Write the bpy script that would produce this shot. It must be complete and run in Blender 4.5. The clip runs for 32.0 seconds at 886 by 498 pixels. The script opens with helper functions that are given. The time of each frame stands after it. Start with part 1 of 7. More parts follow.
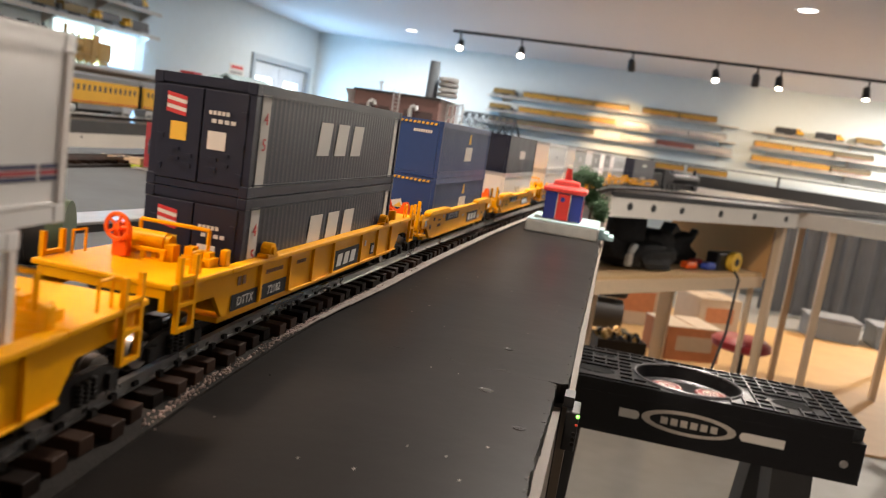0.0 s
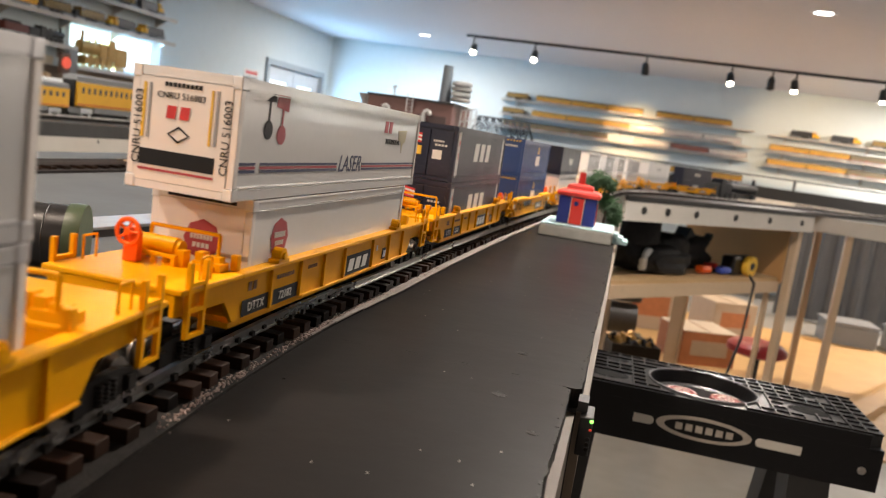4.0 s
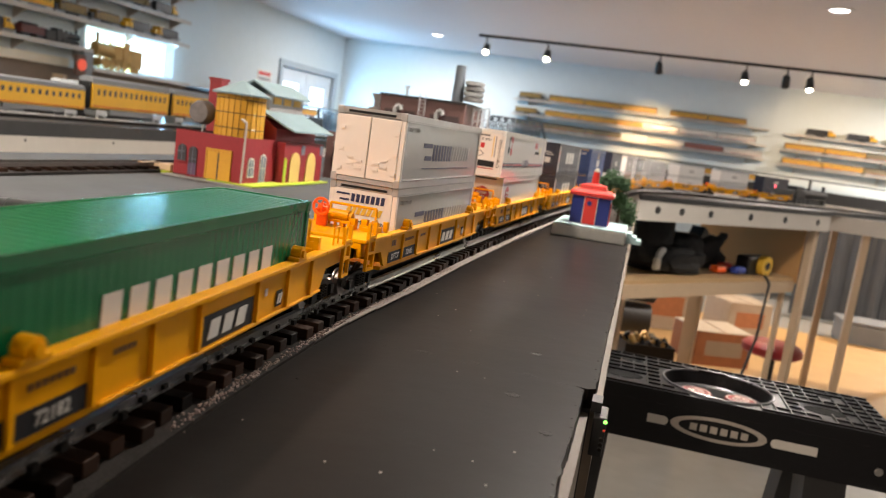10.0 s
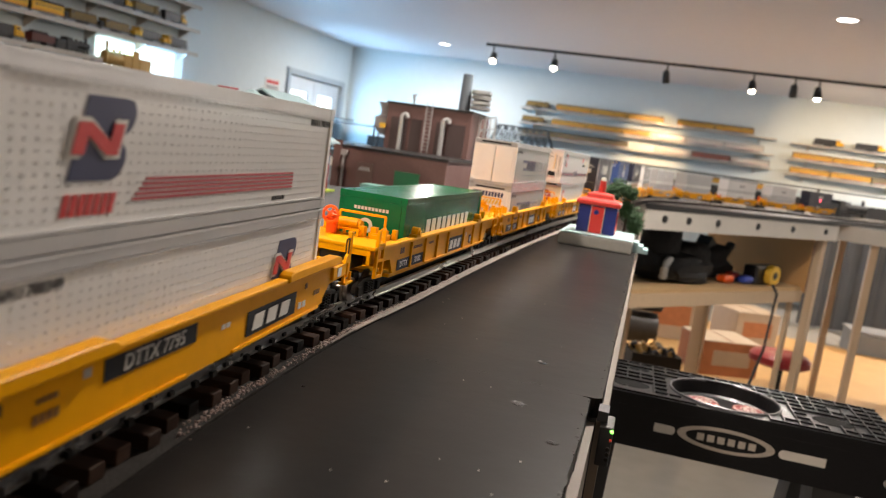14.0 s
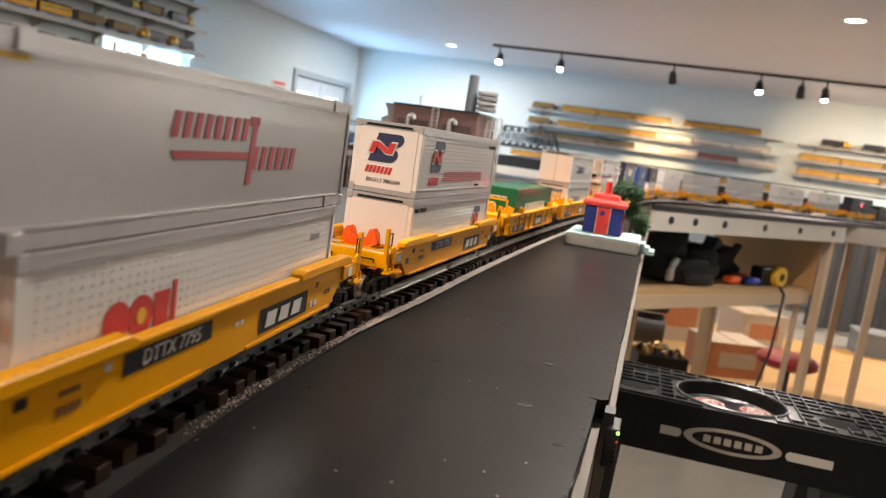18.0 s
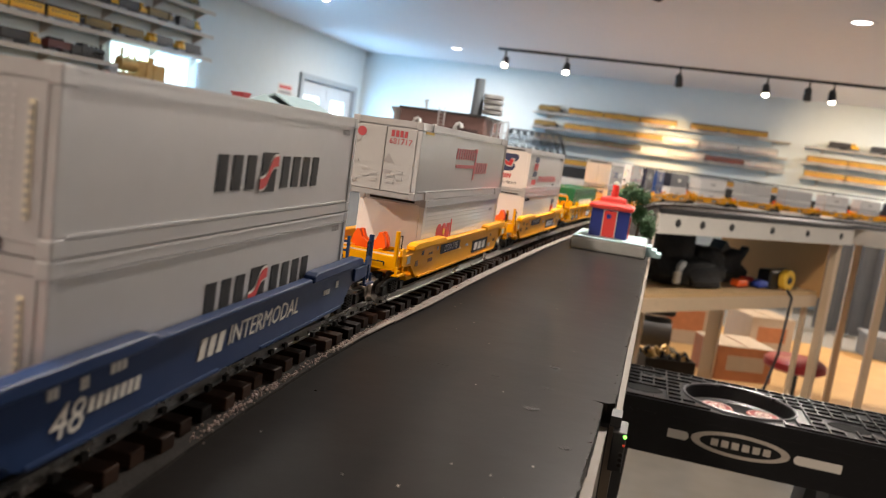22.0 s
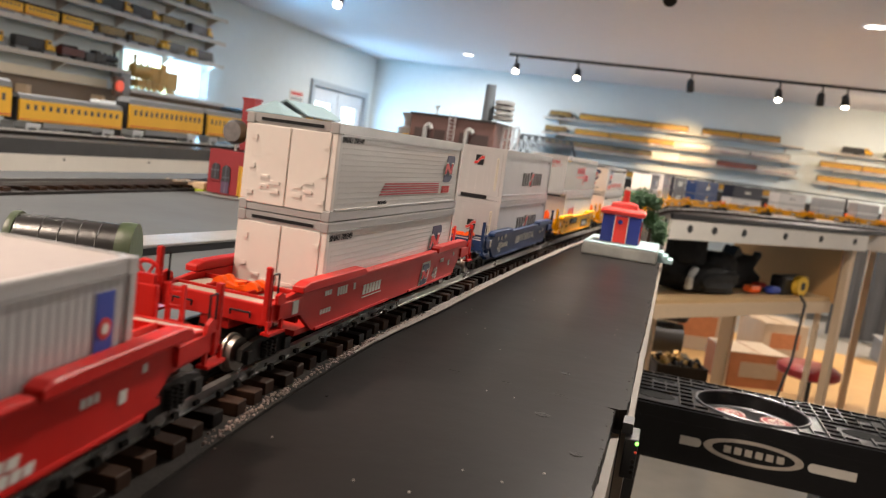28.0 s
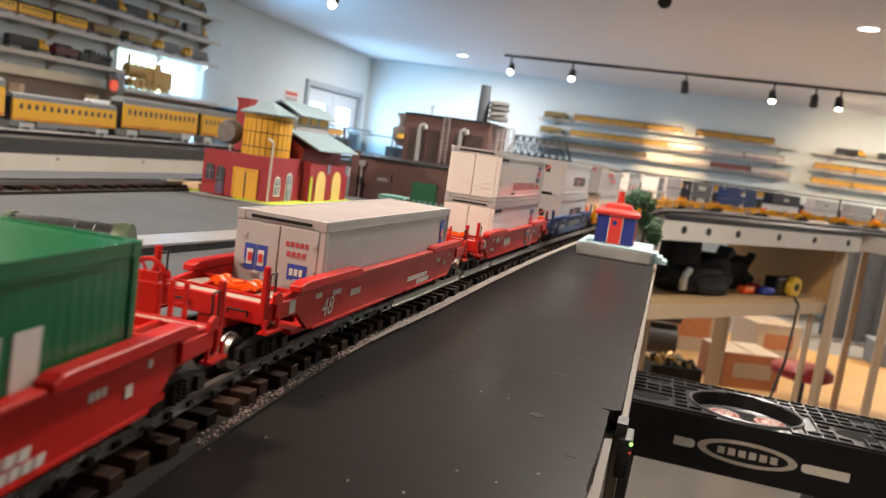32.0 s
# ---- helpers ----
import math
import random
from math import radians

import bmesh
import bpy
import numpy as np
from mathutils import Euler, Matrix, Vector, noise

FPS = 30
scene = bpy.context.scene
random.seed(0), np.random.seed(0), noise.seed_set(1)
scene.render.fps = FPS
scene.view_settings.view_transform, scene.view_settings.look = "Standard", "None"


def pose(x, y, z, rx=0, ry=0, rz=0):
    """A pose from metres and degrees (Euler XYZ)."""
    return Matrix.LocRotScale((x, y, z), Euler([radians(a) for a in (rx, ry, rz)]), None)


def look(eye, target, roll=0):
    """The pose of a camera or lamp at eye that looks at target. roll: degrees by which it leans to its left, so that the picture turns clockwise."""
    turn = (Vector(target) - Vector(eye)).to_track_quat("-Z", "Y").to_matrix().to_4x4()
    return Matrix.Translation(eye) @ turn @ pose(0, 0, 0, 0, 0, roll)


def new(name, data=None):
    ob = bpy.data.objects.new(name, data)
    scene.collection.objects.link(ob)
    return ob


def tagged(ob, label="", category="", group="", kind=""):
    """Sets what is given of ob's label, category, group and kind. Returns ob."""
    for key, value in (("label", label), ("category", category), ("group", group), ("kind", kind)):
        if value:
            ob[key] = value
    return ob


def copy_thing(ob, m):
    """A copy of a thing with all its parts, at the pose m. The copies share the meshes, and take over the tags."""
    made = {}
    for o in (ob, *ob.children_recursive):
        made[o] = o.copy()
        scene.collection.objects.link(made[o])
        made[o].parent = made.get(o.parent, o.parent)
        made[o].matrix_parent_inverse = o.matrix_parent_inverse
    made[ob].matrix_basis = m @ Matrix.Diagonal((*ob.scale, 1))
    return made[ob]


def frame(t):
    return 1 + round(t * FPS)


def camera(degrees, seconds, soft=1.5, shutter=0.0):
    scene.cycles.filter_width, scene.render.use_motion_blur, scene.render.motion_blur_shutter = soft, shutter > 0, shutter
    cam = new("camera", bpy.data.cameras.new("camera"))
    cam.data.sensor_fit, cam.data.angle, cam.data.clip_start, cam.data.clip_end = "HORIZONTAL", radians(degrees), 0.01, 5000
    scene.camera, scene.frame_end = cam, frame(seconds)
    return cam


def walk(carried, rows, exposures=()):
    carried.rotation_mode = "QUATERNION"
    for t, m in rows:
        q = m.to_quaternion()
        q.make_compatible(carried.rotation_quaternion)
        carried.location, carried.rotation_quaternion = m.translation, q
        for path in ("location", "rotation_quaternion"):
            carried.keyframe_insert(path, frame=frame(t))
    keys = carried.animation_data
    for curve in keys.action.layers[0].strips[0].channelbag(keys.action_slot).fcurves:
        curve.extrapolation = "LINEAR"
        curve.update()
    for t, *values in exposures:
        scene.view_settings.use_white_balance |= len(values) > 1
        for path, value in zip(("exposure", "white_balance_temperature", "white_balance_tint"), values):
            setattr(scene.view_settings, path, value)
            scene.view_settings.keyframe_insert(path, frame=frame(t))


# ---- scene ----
EYE = 1.42          # height of the lens over the floor
TOP = EYE - 0.134   # layout table tops
RAIL = EYE - 0.120  # running rail tops
TURNS = (
    (0, 81.370, -8.263, 12.954),
    (1, 81.466, -8.287, 13.090),
    (2, 81.582, -8.225, 13.300),
    (3, 81.587, -8.196, 13.653),
    (6, 81.419, -7.907, 14.335),
    (7, 81.356, -7.900, 14.519),
    (8, 81.286, -7.951, 14.711),
    (9, 81.283, -7.965, 14.788),
    (10, 81.412, -7.889, 14.894),
    (11, 81.579, -7.944, 15.031),
    (12, 81.769, -7.943, 15.138),
    (13, 81.903, -8.003, 15.273),
    (14, 81.964, -8.019, 15.405),
    (17, 81.983, -8.062, 15.696),
    (18, 81.969, -8.037, 15.860),
    (19, 81.989, -7.976, 16.025),
    (20, 82.045, -7.912, 16.171),
    (21, 82.109, -7.862, 16.259),
    (22, 82.163, -7.879, 16.310),
    (23, 82.255, -7.925, 16.390),
    (24, 82.323, -7.883, 16.473),
    (25, 82.379, -7.892, 16.605),
    (28, 82.482, -7.755, 17.120),
    (29, 82.485, -7.800, 17.081),
    (30, 82.539, -7.860, 16.933),
    (31, 82.574, -7.849, 16.828),
    (32, 82.570, -7.899, 16.738),
)
cam = camera(60.0, 32.0, soft=1.0, shutter=0.5)
cam.data.dof.use_dof = True
cam.data.dof.focus_distance = 0.52
cam.data.dof.aperture_fstop = 13.0
walk(cam, [(t, pose(0, 0, EYE, a, b, c)) for t, a, b, c in TURNS], exposures=((0, 0.0), (32, 0.0)))

# ---- light ----
world = bpy.data.worlds.new("world")
scene.world = world
world.use_nodes = True
wn = world.node_tree.nodes
sky = wn.new("ShaderNodeTexSky")
sky.sky_type, sky.sun_disc, sky.sun_elevation, sky.sun_rotation = "NISHITA", False, radians(35), radians(250)
world.node_tree.links.new(sky.outputs[0], wn["Background"].inputs[0])
wn["Background"].inputs[1].default_value = 0.12
XL, XR, YB, YF, ZC = -4.4, 4.6, 10.5, -5.4, 2.56


def lamp(name, kind, where, target, power, colour, size=0.2, spread=60):
    data = bpy.data.lights.new(name, kind)
    data.energy, data.color = power, colour
    if kind == "AREA":
        data.shape, data.size = "DISK", size
    elif kind == "SPOT":
        data.spot_size, data.spot_blend, data.shadow_soft_size = radians(spread), 1.0, size
    else:
        data.shadow_soft_size = size
    ob = new(name, data)
    ob.matrix_world = look(where, target)
    return ob


WARM, NEUTRAL, DAY = (1.0, 0.66, 0.34), (1.0, 0.90, 0.80), (0.30, 0.64, 1.0)
# cans at (-2.64, 9.07) and (1.04, 5.63) are in view; others are added fill
CANS_AND_FILL = [(-2.64, -1.2, 120), (-0.60, -2.4, 30), (-0.80, 0.05, 26), (-2.64, 2.2, 34), (1.04, -1.2, 4), (3.9, -1.2, 5), (0.10, 1.75, 60), (2.7, 2.2, 10),
        (1.04, 5.63, 56), (3.9, 5.63, 72), (-2.64, 9.07, 92), (3.9, 9.07, 215)]
for x, y, watts in CANS_AND_FILL:
    lamp("downlight", "AREA", (x, y, ZC - 0.012), (x, y, 0), watts, NEUTRAL if y > 0.5 else (1.0, 0.80, 0.64), 0.14)
HEADS = [(-1.93, 1), (-1.24, 1), (-0.04, 0), (0.83, 1), (1.23, 0), (1.46, 1), (2.3, 1)]
YT = 8.6
AIMS = {}
for i, (x, on) in enumerate(HEADS):
    AIMS[x] = Vector((0.12, 0.55, -1.0)) if i in (2, 4) else Vector((0.05, -0.75 + 0.1 * i, -0.9))
    if on:
        at_lamp = Vector((x, YT + 0.03, ZC - 0.15)) + AIMS[x].normalized() * 0.085
        lamp("track_spot", "SPOT", at_lamp, at_lamp + AIMS[x], 72, WARM, 0.03, 120)
lamp("track_spot", "SPOT", (-0.04, YT + 0.14, ZC - 0.2), (-0.07, YB, 1.70), 300, WARM, 0.03, 34)
# added warm wash for the back wall's right; the head here is off
lamp("track_spot", "SPOT", (1.23 + 0.06, YT + 0.14, ZC - 0.2), (2.6, YB, 1.45), 110, WARM, 0.03, 95)
# daylight from the glazed doors and the window
for (y0, y1, z0, z1), p in (((8.6, 10.2, 0.9, 1.85), 100), ((5.3, 6.4, 1.55, 1.8), 70)):
    data = bpy.data.lights.new("window_daylight", "AREA")
    data.shape, data.size, data.size_y, data.energy, data.color = "RECTANGLE", y1 - y0, z1 - z0, p, DAY
    ob = new("window_daylight", data)
    ob.matrix_world = look((XL + 0.05, (y0 + y1) / 2, (z0 + z1) / 2), (0, (y0 + y1) / 2, (z0 + z1) / 2))

# ---- materials ----
def mat(name, col, rough=0.5, metal=0.0, var=0.12, scale=60.0, bump=0.08, stain=0.10, coat=0.0, emit=None, power=0.0, dust=0.0, spec=0.5):
    m = bpy.data.materials.new(name)
    m.use_nodes = True
    nt, nodes = m.node_tree, m.node_tree.nodes
    b = nodes["Principled BSDF"]
    b.inputs["Metallic"].default_value = metal
    b.inputs["Coat Weight"].default_value = coat
    b.inputs["Specular IOR Level"].default_value = spec
    co = nodes.new("ShaderNodeTexCoord")
    fine, wide = nodes.new("ShaderNodeTexNoise"), nodes.new("ShaderNodeTexNoise")
    fine.inputs["Scale"].default_value, fine.inputs["Detail"].default_value = scale, 6
    wide.inputs["Scale"].default_value, wide.inputs["Detail"].default_value = scale * 0.11, 4
    for n in (fine, wide):
        nt.links.new(co.outputs["Object"], n.inputs["Vector"])
    c1 = nodes.new("ShaderNodeMix")
    c1.data_type = "RGBA"
    c1.inputs["A"].default_value = (*[max(0, c * (1 - var)) for c in col], 1)
    c1.inputs["B"].default_value = (*[min(1, c * (1 + var)) for c in col], 1)
    nt.links.new(fine.outputs["Fac"], c1.inputs["Factor"])
    ramp = nodes.new("ShaderNodeValToRGB")
    ramp.color_ramp.elements[0].position, ramp.color_ramp.elements[1].position = 0.42, 0.68
    nt.links.new(wide.outputs["Fac"], ramp.inputs["Fac"])
    sc = nodes.new("ShaderNodeMath")
    sc.operation = "MULTIPLY"
    sc.inputs[1].default_value = stain
    nt.links.new(ramp.outputs["Color"], sc.inputs[0])
    c2 = nodes.new("ShaderNodeMix")
    c2.data_type = "RGBA"
    c2.inputs["B"].default_value = (*[c * 0.45 + dust for c in col], 1)
    nt.links.new(sc.outputs[0], c2.inputs["Factor"])
    nt.links.new(c1.outputs["Result"], c2.inputs["A"])
    nt.links.new(c2.outputs["Result"], b.inputs["Base Color"])
    r = nodes.new("ShaderNodeMapRange")
    r.inputs["To Min"].default_value, r.inputs["To Max"].default_value = max(0.03, rough - 0.10), min(1, rough + 0.10)
    nt.links.new(wide.outputs["Fac"], r.inputs["Value"])
    nt.links.new(r.outputs["Result"], b.inputs["Roughness"])
    if bump:
        bp = nodes.new("ShaderNodeBump")
        bp.inputs["Strength"].default_value, bp.inputs["Distance"].default_value = bump, 0.3 / scale
        nt.links.new(fine.outputs["Fac"], bp.inputs["Height"])
        nt.links.new(bp.outputs["Normal"], b.inputs["Normal"])
    if emit:
        b.inputs["Emission Color"].default_value, b.inputs["Emission Strength"].default_value = (*emit, 1), power
    return m


def wood_mat(name, col, scale=6.0, axis=0, rough=0.6, spec=0.5):
    m = mat(name, col, rough, var=0.18, scale=scale * 12, bump=0.12, spec=spec)
    nt, nodes = m.node_tree, m.node_tree.nodes
    mp = nodes.new("ShaderNodeMapping")
    s = [scale * 4] * 3
    s[axis] = scale * 0.25
    mp.inputs["Scale"].default_value = s
    co = [n for n in nodes if n.type == "TEX_COORD"][0]
    nt.links.new(co.outputs["Object"], mp.inputs["Vector"])
    for n in nodes:
        if n.type == "TEX_NOISE":
            n.inputs["Scale"].default_value = 2.0
            nt.links.new(mp.outputs["Vector"], n.inputs["Vector"])
    return m


def shuffle(m, lo, hi):
    """Each object of its own shade and grain."""
    nt, nodes = m.node_tree, m.node_tree.nodes
    info, rng, mul = nodes.new("ShaderNodeObjectInfo"), nodes.new("ShaderNodeMapRange"), nodes.new("ShaderNodeMix")
    rng.inputs["To Min"].default_value, rng.inputs["To Max"].default_value = lo, hi
    nt.links.new(info.outputs["Random"], rng.inputs["Value"])
    mul.data_type, mul.blend_type = "RGBA", "MULTIPLY"
    mul.inputs["Factor"].default_value = 1.0
    b = nodes["Principled BSDF"]
    src = b.inputs["Base Color"].links[0].from_socket
    nt.links.new(src, mul.inputs["A"])
    nt.links.new(rng.outputs["Result"], mul.inputs["B"])
    nt.links.new(mul.outputs["Result"], b.inputs["Base Color"])


YELLOW = mat("yellow_plastic", (0.84, 0.37, 0.0), 0.40, var=0.06, scale=300, bump=0.03, spec=0.12)
ORANGE = mat("orange_plastic", (0.95, 0.13, 0.01), 0.35, spec=0.35, var=0.05, scale=300, bump=0.02)
RED = mat("red_plastic", (0.50, 0.013, 0.009), 0.42, spec=0.22, var=0.06, scale=300, bump=0.03)
BLUE = mat("dark_blue_plastic", (0.012, 0.032, 0.10), 0.45, spec=0.22, var=0.08, scale=300, bump=0.03)
BLACK = mat("black_plastic", (0.012, 0.012, 0.013), 0.42, var=0.2, scale=200, bump=0.05)
TRUCKM = mat("truck_black", (0.014, 0.012, 0.011), 0.55, var=0.25, scale=400, bump=0.1, spec=0.18)
STEEL = mat("worn_steel", (0.66, 0.64, 0.61), 0.30, 0.85, var=0.2, scale=250, bump=0.05, stain=0.3)
DULL_STEEL = mat("dull_rail_steel", (0.30, 0.29, 0.28), 0.28, 0.7, var=0.3, scale=250, bump=0.08, stain=0.5)
WHEEL = mat("wheel_steel", (0.35, 0.32, 0.29), 0.35, 0.9, var=0.2, scale=300, bump=0.05, stain=0.5)
GREY_FRAME = mat("grey_frame", (0.48, 0.47, 0.47), 0.36, 0.4, var=0.06, scale=300, bump=0.03)
WHITE_BOX = mat("white_box", (0.76, 0.74, 0.72), 0.15, coat=0.35, var=0.03, scale=200, bump=0.02, stain=0.05)
# white and grey container ends; warm light on them is put into the colour
WARM_LIT_END = mat("cream_door", (0.78, 0.72, 0.67), 0.42, var=0.03, scale=200, bump=0.02, stain=0.05)
SILVER_BOX = mat("silver_box", (0.46, 0.455, 0.46), 0.36, 0.25, var=0.04, scale=200, bump=0.03, stain=0.06)
NAVY_BOX = mat("navy_box", (0.010, 0.012, 0.028), 0.36, var=0.1, scale=200, bump=0.03)
MID_BLUE = mat("mid_blue_box", (0.018, 0.05, 0.17), 0.40, var=0.08, scale=200, bump=0.03)
GREEN_BOX = mat("green_box", (0.006, 0.135, 0.045), 0.20, var=0.08, scale=200, bump=0.03, coat=0.08, spec=0.35)
ROOF_GREY = mat("chalky_roof", (0.36, 0.31, 0.29), 0.62, var=0.05, scale=200, bump=0.04, stain=0.12)
MARK_WHITE = mat("mark_white", (0.66, 0.63, 0.58), 0.5, var=0.03, bump=0)
MARK_BLACK = mat("mark_black", (0.014, 0.014, 0.016), 0.5, var=0.03, bump=0, spec=0.2)
MARK_NAVY = mat("mark_navy", (0.02, 0.025, 0.08), 0.5, var=0.03, bump=0)
MARK_GREY = mat("mark_grey", (0.30, 0.29, 0.29), 0.5, var=0.03, bump=0)
MARK_BROWN = mat("mark_brown", (0.20, 0.085, 0.012), 0.5, var=0.03, bump=0)
MARK_RED = mat("mark_red", (0.55, 0.03, 0.03), 0.5, var=0.03, bump=0)
MARK_BLUE = mat("mark_blue", (0.03, 0.06, 0.35), 0.5, var=0.03, bump=0)
MARK_TAN = mat("mark_tan", (0.42, 0.36, 0.22), 0.5, var=0.03, bump=0)
MARK_YELLOW = mat("mark_yellow", (0.75, 0.45, 0.04), 0.5, var=0.03, bump=0)
MARK_PINK = mat("mark_dark_red", (0.40, 0.05, 0.06), 0.5, var=0.03, bump=0)
GRATE = mat("tan_walkway", (0.46, 0.39, 0.33), 0.34, var=0.2, scale=900, bump=0.25)
BENCH = mat("bench_paint", (0.0112, 0.0093, 0.0084), 0.36, var=0.25, scale=26, bump=0.03, stain=0.7, dust=0.010, spec=0.085)
SLATE = mat("slate_mat", (0.062, 0.068, 0.073), 0.75, var=0.12, scale=60, bump=0.05, stain=0.3, dust=0.02)
ROADBED = mat("roadbed_foam", (0.030, 0.027, 0.025), 0.85, var=0.6, scale=800, bump=0.8, stain=0.3, spec=0.05)
TIE = wood_mat("tie_wood", (0.024, 0.0125, 0.008), 40, 0, 0.62, 0.08)
shuffle(TIE, 0.15, 1.6)
SHOULDER = mat("speckled_foam", (0.20, 0.165, 0.145), 0.8, var=0.9, scale=900, bump=0.7, stain=0.2)
CRUMB = mat("pale_ballast", (0.26, 0.19, 0.165), 0.8, var=0.5, scale=900, bump=0.2)
PINE = wood_mat("pine_board", (0.62, 0.46, 0.30), 5, 0)
PINE_V = wood_mat("pine_post", (0.60, 0.45, 0.30), 5, 2)
PLY = wood_mat("plywood", (0.60, 0.40, 0.20), 4, 0)
EDGEW = wood_mat("edge_wood", (0.17, 0.13, 0.095), 5, 1)
FASCIA = mat("white_fascia", (0.66, 0.62, 0.56), 0.6, var=0.05, scale=30, bump=0.05)
WALL = mat("pale_wall_paint", (0.60, 0.67, 0.69), 0.75, var=0.02, scale=90, bump=0.06, stain=0.04)
WALL_LOW_BOUNCE = mat("unfinished_wall", (0.34, 0.32, 0.30), 0.8, var=0.15, scale=20, bump=0.1, stain=0.3)
CEIL = mat("ceiling_paint", (0.78, 0.77, 0.80), 0.8, var=0.02, scale=120, bump=0.08, stain=0.03)
FLOORM = mat("concrete_floor", (0.21, 0.20, 0.185), 0.55, var=0.15, scale=9, bump=0.05, stain=0.4)
SHELF = mat("grey_shelf", (0.50, 0.46, 0.41), 0.5, var=0.05, scale=60)
GLOW = mat("daylight_pane", (0.9, 0.95, 1.0), 0.3, emit=(0.72, 0.88, 1.0), power=1.7, bump=0)
LAMPGLOW = mat("lamp_glow", (1, 1, 1), 0.3, emit=(1.0, 0.86, 0.66), power=22.0, bump=0)
CANGLOW = mat("can_glow", (1, 1, 1), 0.3, emit=(1.0, 0.95, 0.88), power=9.0, bump=0)


# ---- mesh helpers ----
def part(name, bm, material, parent=None, label="", smooth=False):
    me = bpy.data.meshes.new(name)
    bmesh.ops.recalc_face_normals(bm, faces=bm.faces)
    bm.to_mesh(me)
    bm.free()
    me.materials.append(material)
    if smooth:
        me.polygons.foreach_set("use_smooth", [True] * len(me.polygons))
        me.set_sharp_from_angle(angle=radians(40))
    ob = new(name, me)
    if parent:
        ob.parent = parent
    if label:
        ob["label"] = label
    return ob


def again(ob, m, parent=None):
    """One more part that shares ob's mesh."""
    o = new(ob.name.split(".")[0], ob.data)
    o.parent = parent or ob.parent
    o.matrix_basis = m
    return o


def empty(name, m, label, category, group="", kind=""):
    ob = new(name)
    ob.empty_display_size = 0.02
    ob.matrix_basis = m
    return tagged(ob, label, category, group, kind)


def bx(bm, x0, x1, y0, y1, z0, z1):
    v = [bm.verts.new((x, y, z)) for z in (z0, z1) for y in (y0, y1) for x in (x0, x1)]
    for f in ((0, 2, 3, 1), (4, 5, 7, 6), (0, 1, 5, 4), (2, 6, 7, 3), (0, 4, 6, 2), (1, 3, 7, 5)):
        bm.faces.new([v[i] for i in f])
    return bm


def box(x0, x1, y0, y1, z0, z1, bevel=0.0):
    bm = bx(bmesh.new(), x0, x1, y0, y1, z0, z1)
    if bevel:
        bmesh.ops.bevel(bm, geom=bm.edges[:], offset=bevel, segments=2, affect="EDGES", profile=0.5)
    return bm


def rod(bm, a, b, r, n=8, r2=None):
    a, b = Vector(a), Vector(b)
    q = (b - a).to_track_quat("Z", "Y").to_matrix()
    r2 = r if r2 is None else r2
    lo, hi = [], []
    for i in range(n):
        w = 2 * math.pi * (i + 0.5) / n
        d = Vector((math.cos(w), math.sin(w), 0))
        lo.append(bm.verts.new(a + q @ (d * r)))
        hi.append(bm.verts.new(b + q @ (d * r2)))
    for i in range(n):
        bm.faces.new((lo[i], lo[(i + 1) % n], hi[(i + 1) % n], hi[i]))
    bm.faces.new(lo[::-1])
    bm.faces.new(hi)
    return bm


def prism(bm, pts, axis, a, b):
    """A polygon in the plane across axis, drawn out from a to b."""
    def at(p, w):
        return {"x": (w, p[0], p[1]), "y": (p[0], w, p[1]), "z": (p[0], p[1], w)}[axis]
    lo = [bm.verts.new(at(p, a)) for p in pts]
    hi = [bm.verts.new(at(p, b)) for p in pts]
    n = len(pts)
    bm.faces.new(lo[::-1])
    bm.faces.new(hi)
    for i in range(n):
        bm.faces.new((lo[i], lo[(i + 1) % n], hi[(i + 1) % n], hi[i]))
    return bm


def lathe(bm, prof, n=24, m=None):
    """A profile of (radius, height) turned about z."""
    m = m or Matrix()
    rings = [[bm.verts.new(m @ Vector((r * math.cos(2 * math.pi * i / n), r * math.sin(2 * math.pi * i / n), z))) for i in range(n)] for r, z in prof]
    for lo, hi in zip(rings, rings[1:]):
        for i in range(n):
            bm.faces.new((lo[i], lo[(i + 1) % n], hi[(i + 1) % n], hi[i]))
    bm.faces.new(rings[0][::-1])
    bm.faces.new(rings[-1])
    return bm


def chain(bm, pts, r, n=6):
    for a, b in zip(pts, pts[1:]):
        rod(bm, a, b, r, n)
    return bm


def words(string, size, material, parent, m, shear=0.0, name="lettering"):
    """Words in the built-in font, as a thin mesh; they read along local x and face local z."""
    cu = bpy.data.curves.new(name, "FONT")
    cu.body, cu.size, cu.shear, cu.align_x, cu.align_y = string, size, shear, "CENTER", "CENTER"
    cu.extrude, cu.resolution_u = 0.00012, 2
    tmp = new(name, cu)
    me = bpy.data.meshes.new_from_object(tmp.evaluated_get(bpy.context.evaluated_depsgraph_get()))
    bpy.data.objects.remove(tmp)
    bpy.data.curves.remove(cu)
    me.materials.append(material)
    ob = new(name, me)
    ob.parent, ob.matrix_basis = parent, m
    return ob


def flat(bm, pts, m, t=0.00012):
    """A thin plate from a polygon in local x, y."""
    lo = [bm.verts.new(m @ Vector((x, y, -t))) for x, y in pts]
    hi = [bm.verts.new(m @ Vector((x, y, t))) for x, y in pts]
    n = len(pts)
    bm.faces.new(hi)
    for i in range(n):
        bm.faces.new((lo[i], lo[(i + 1) % n], hi[(i + 1) % n], hi[i]))
    return bm


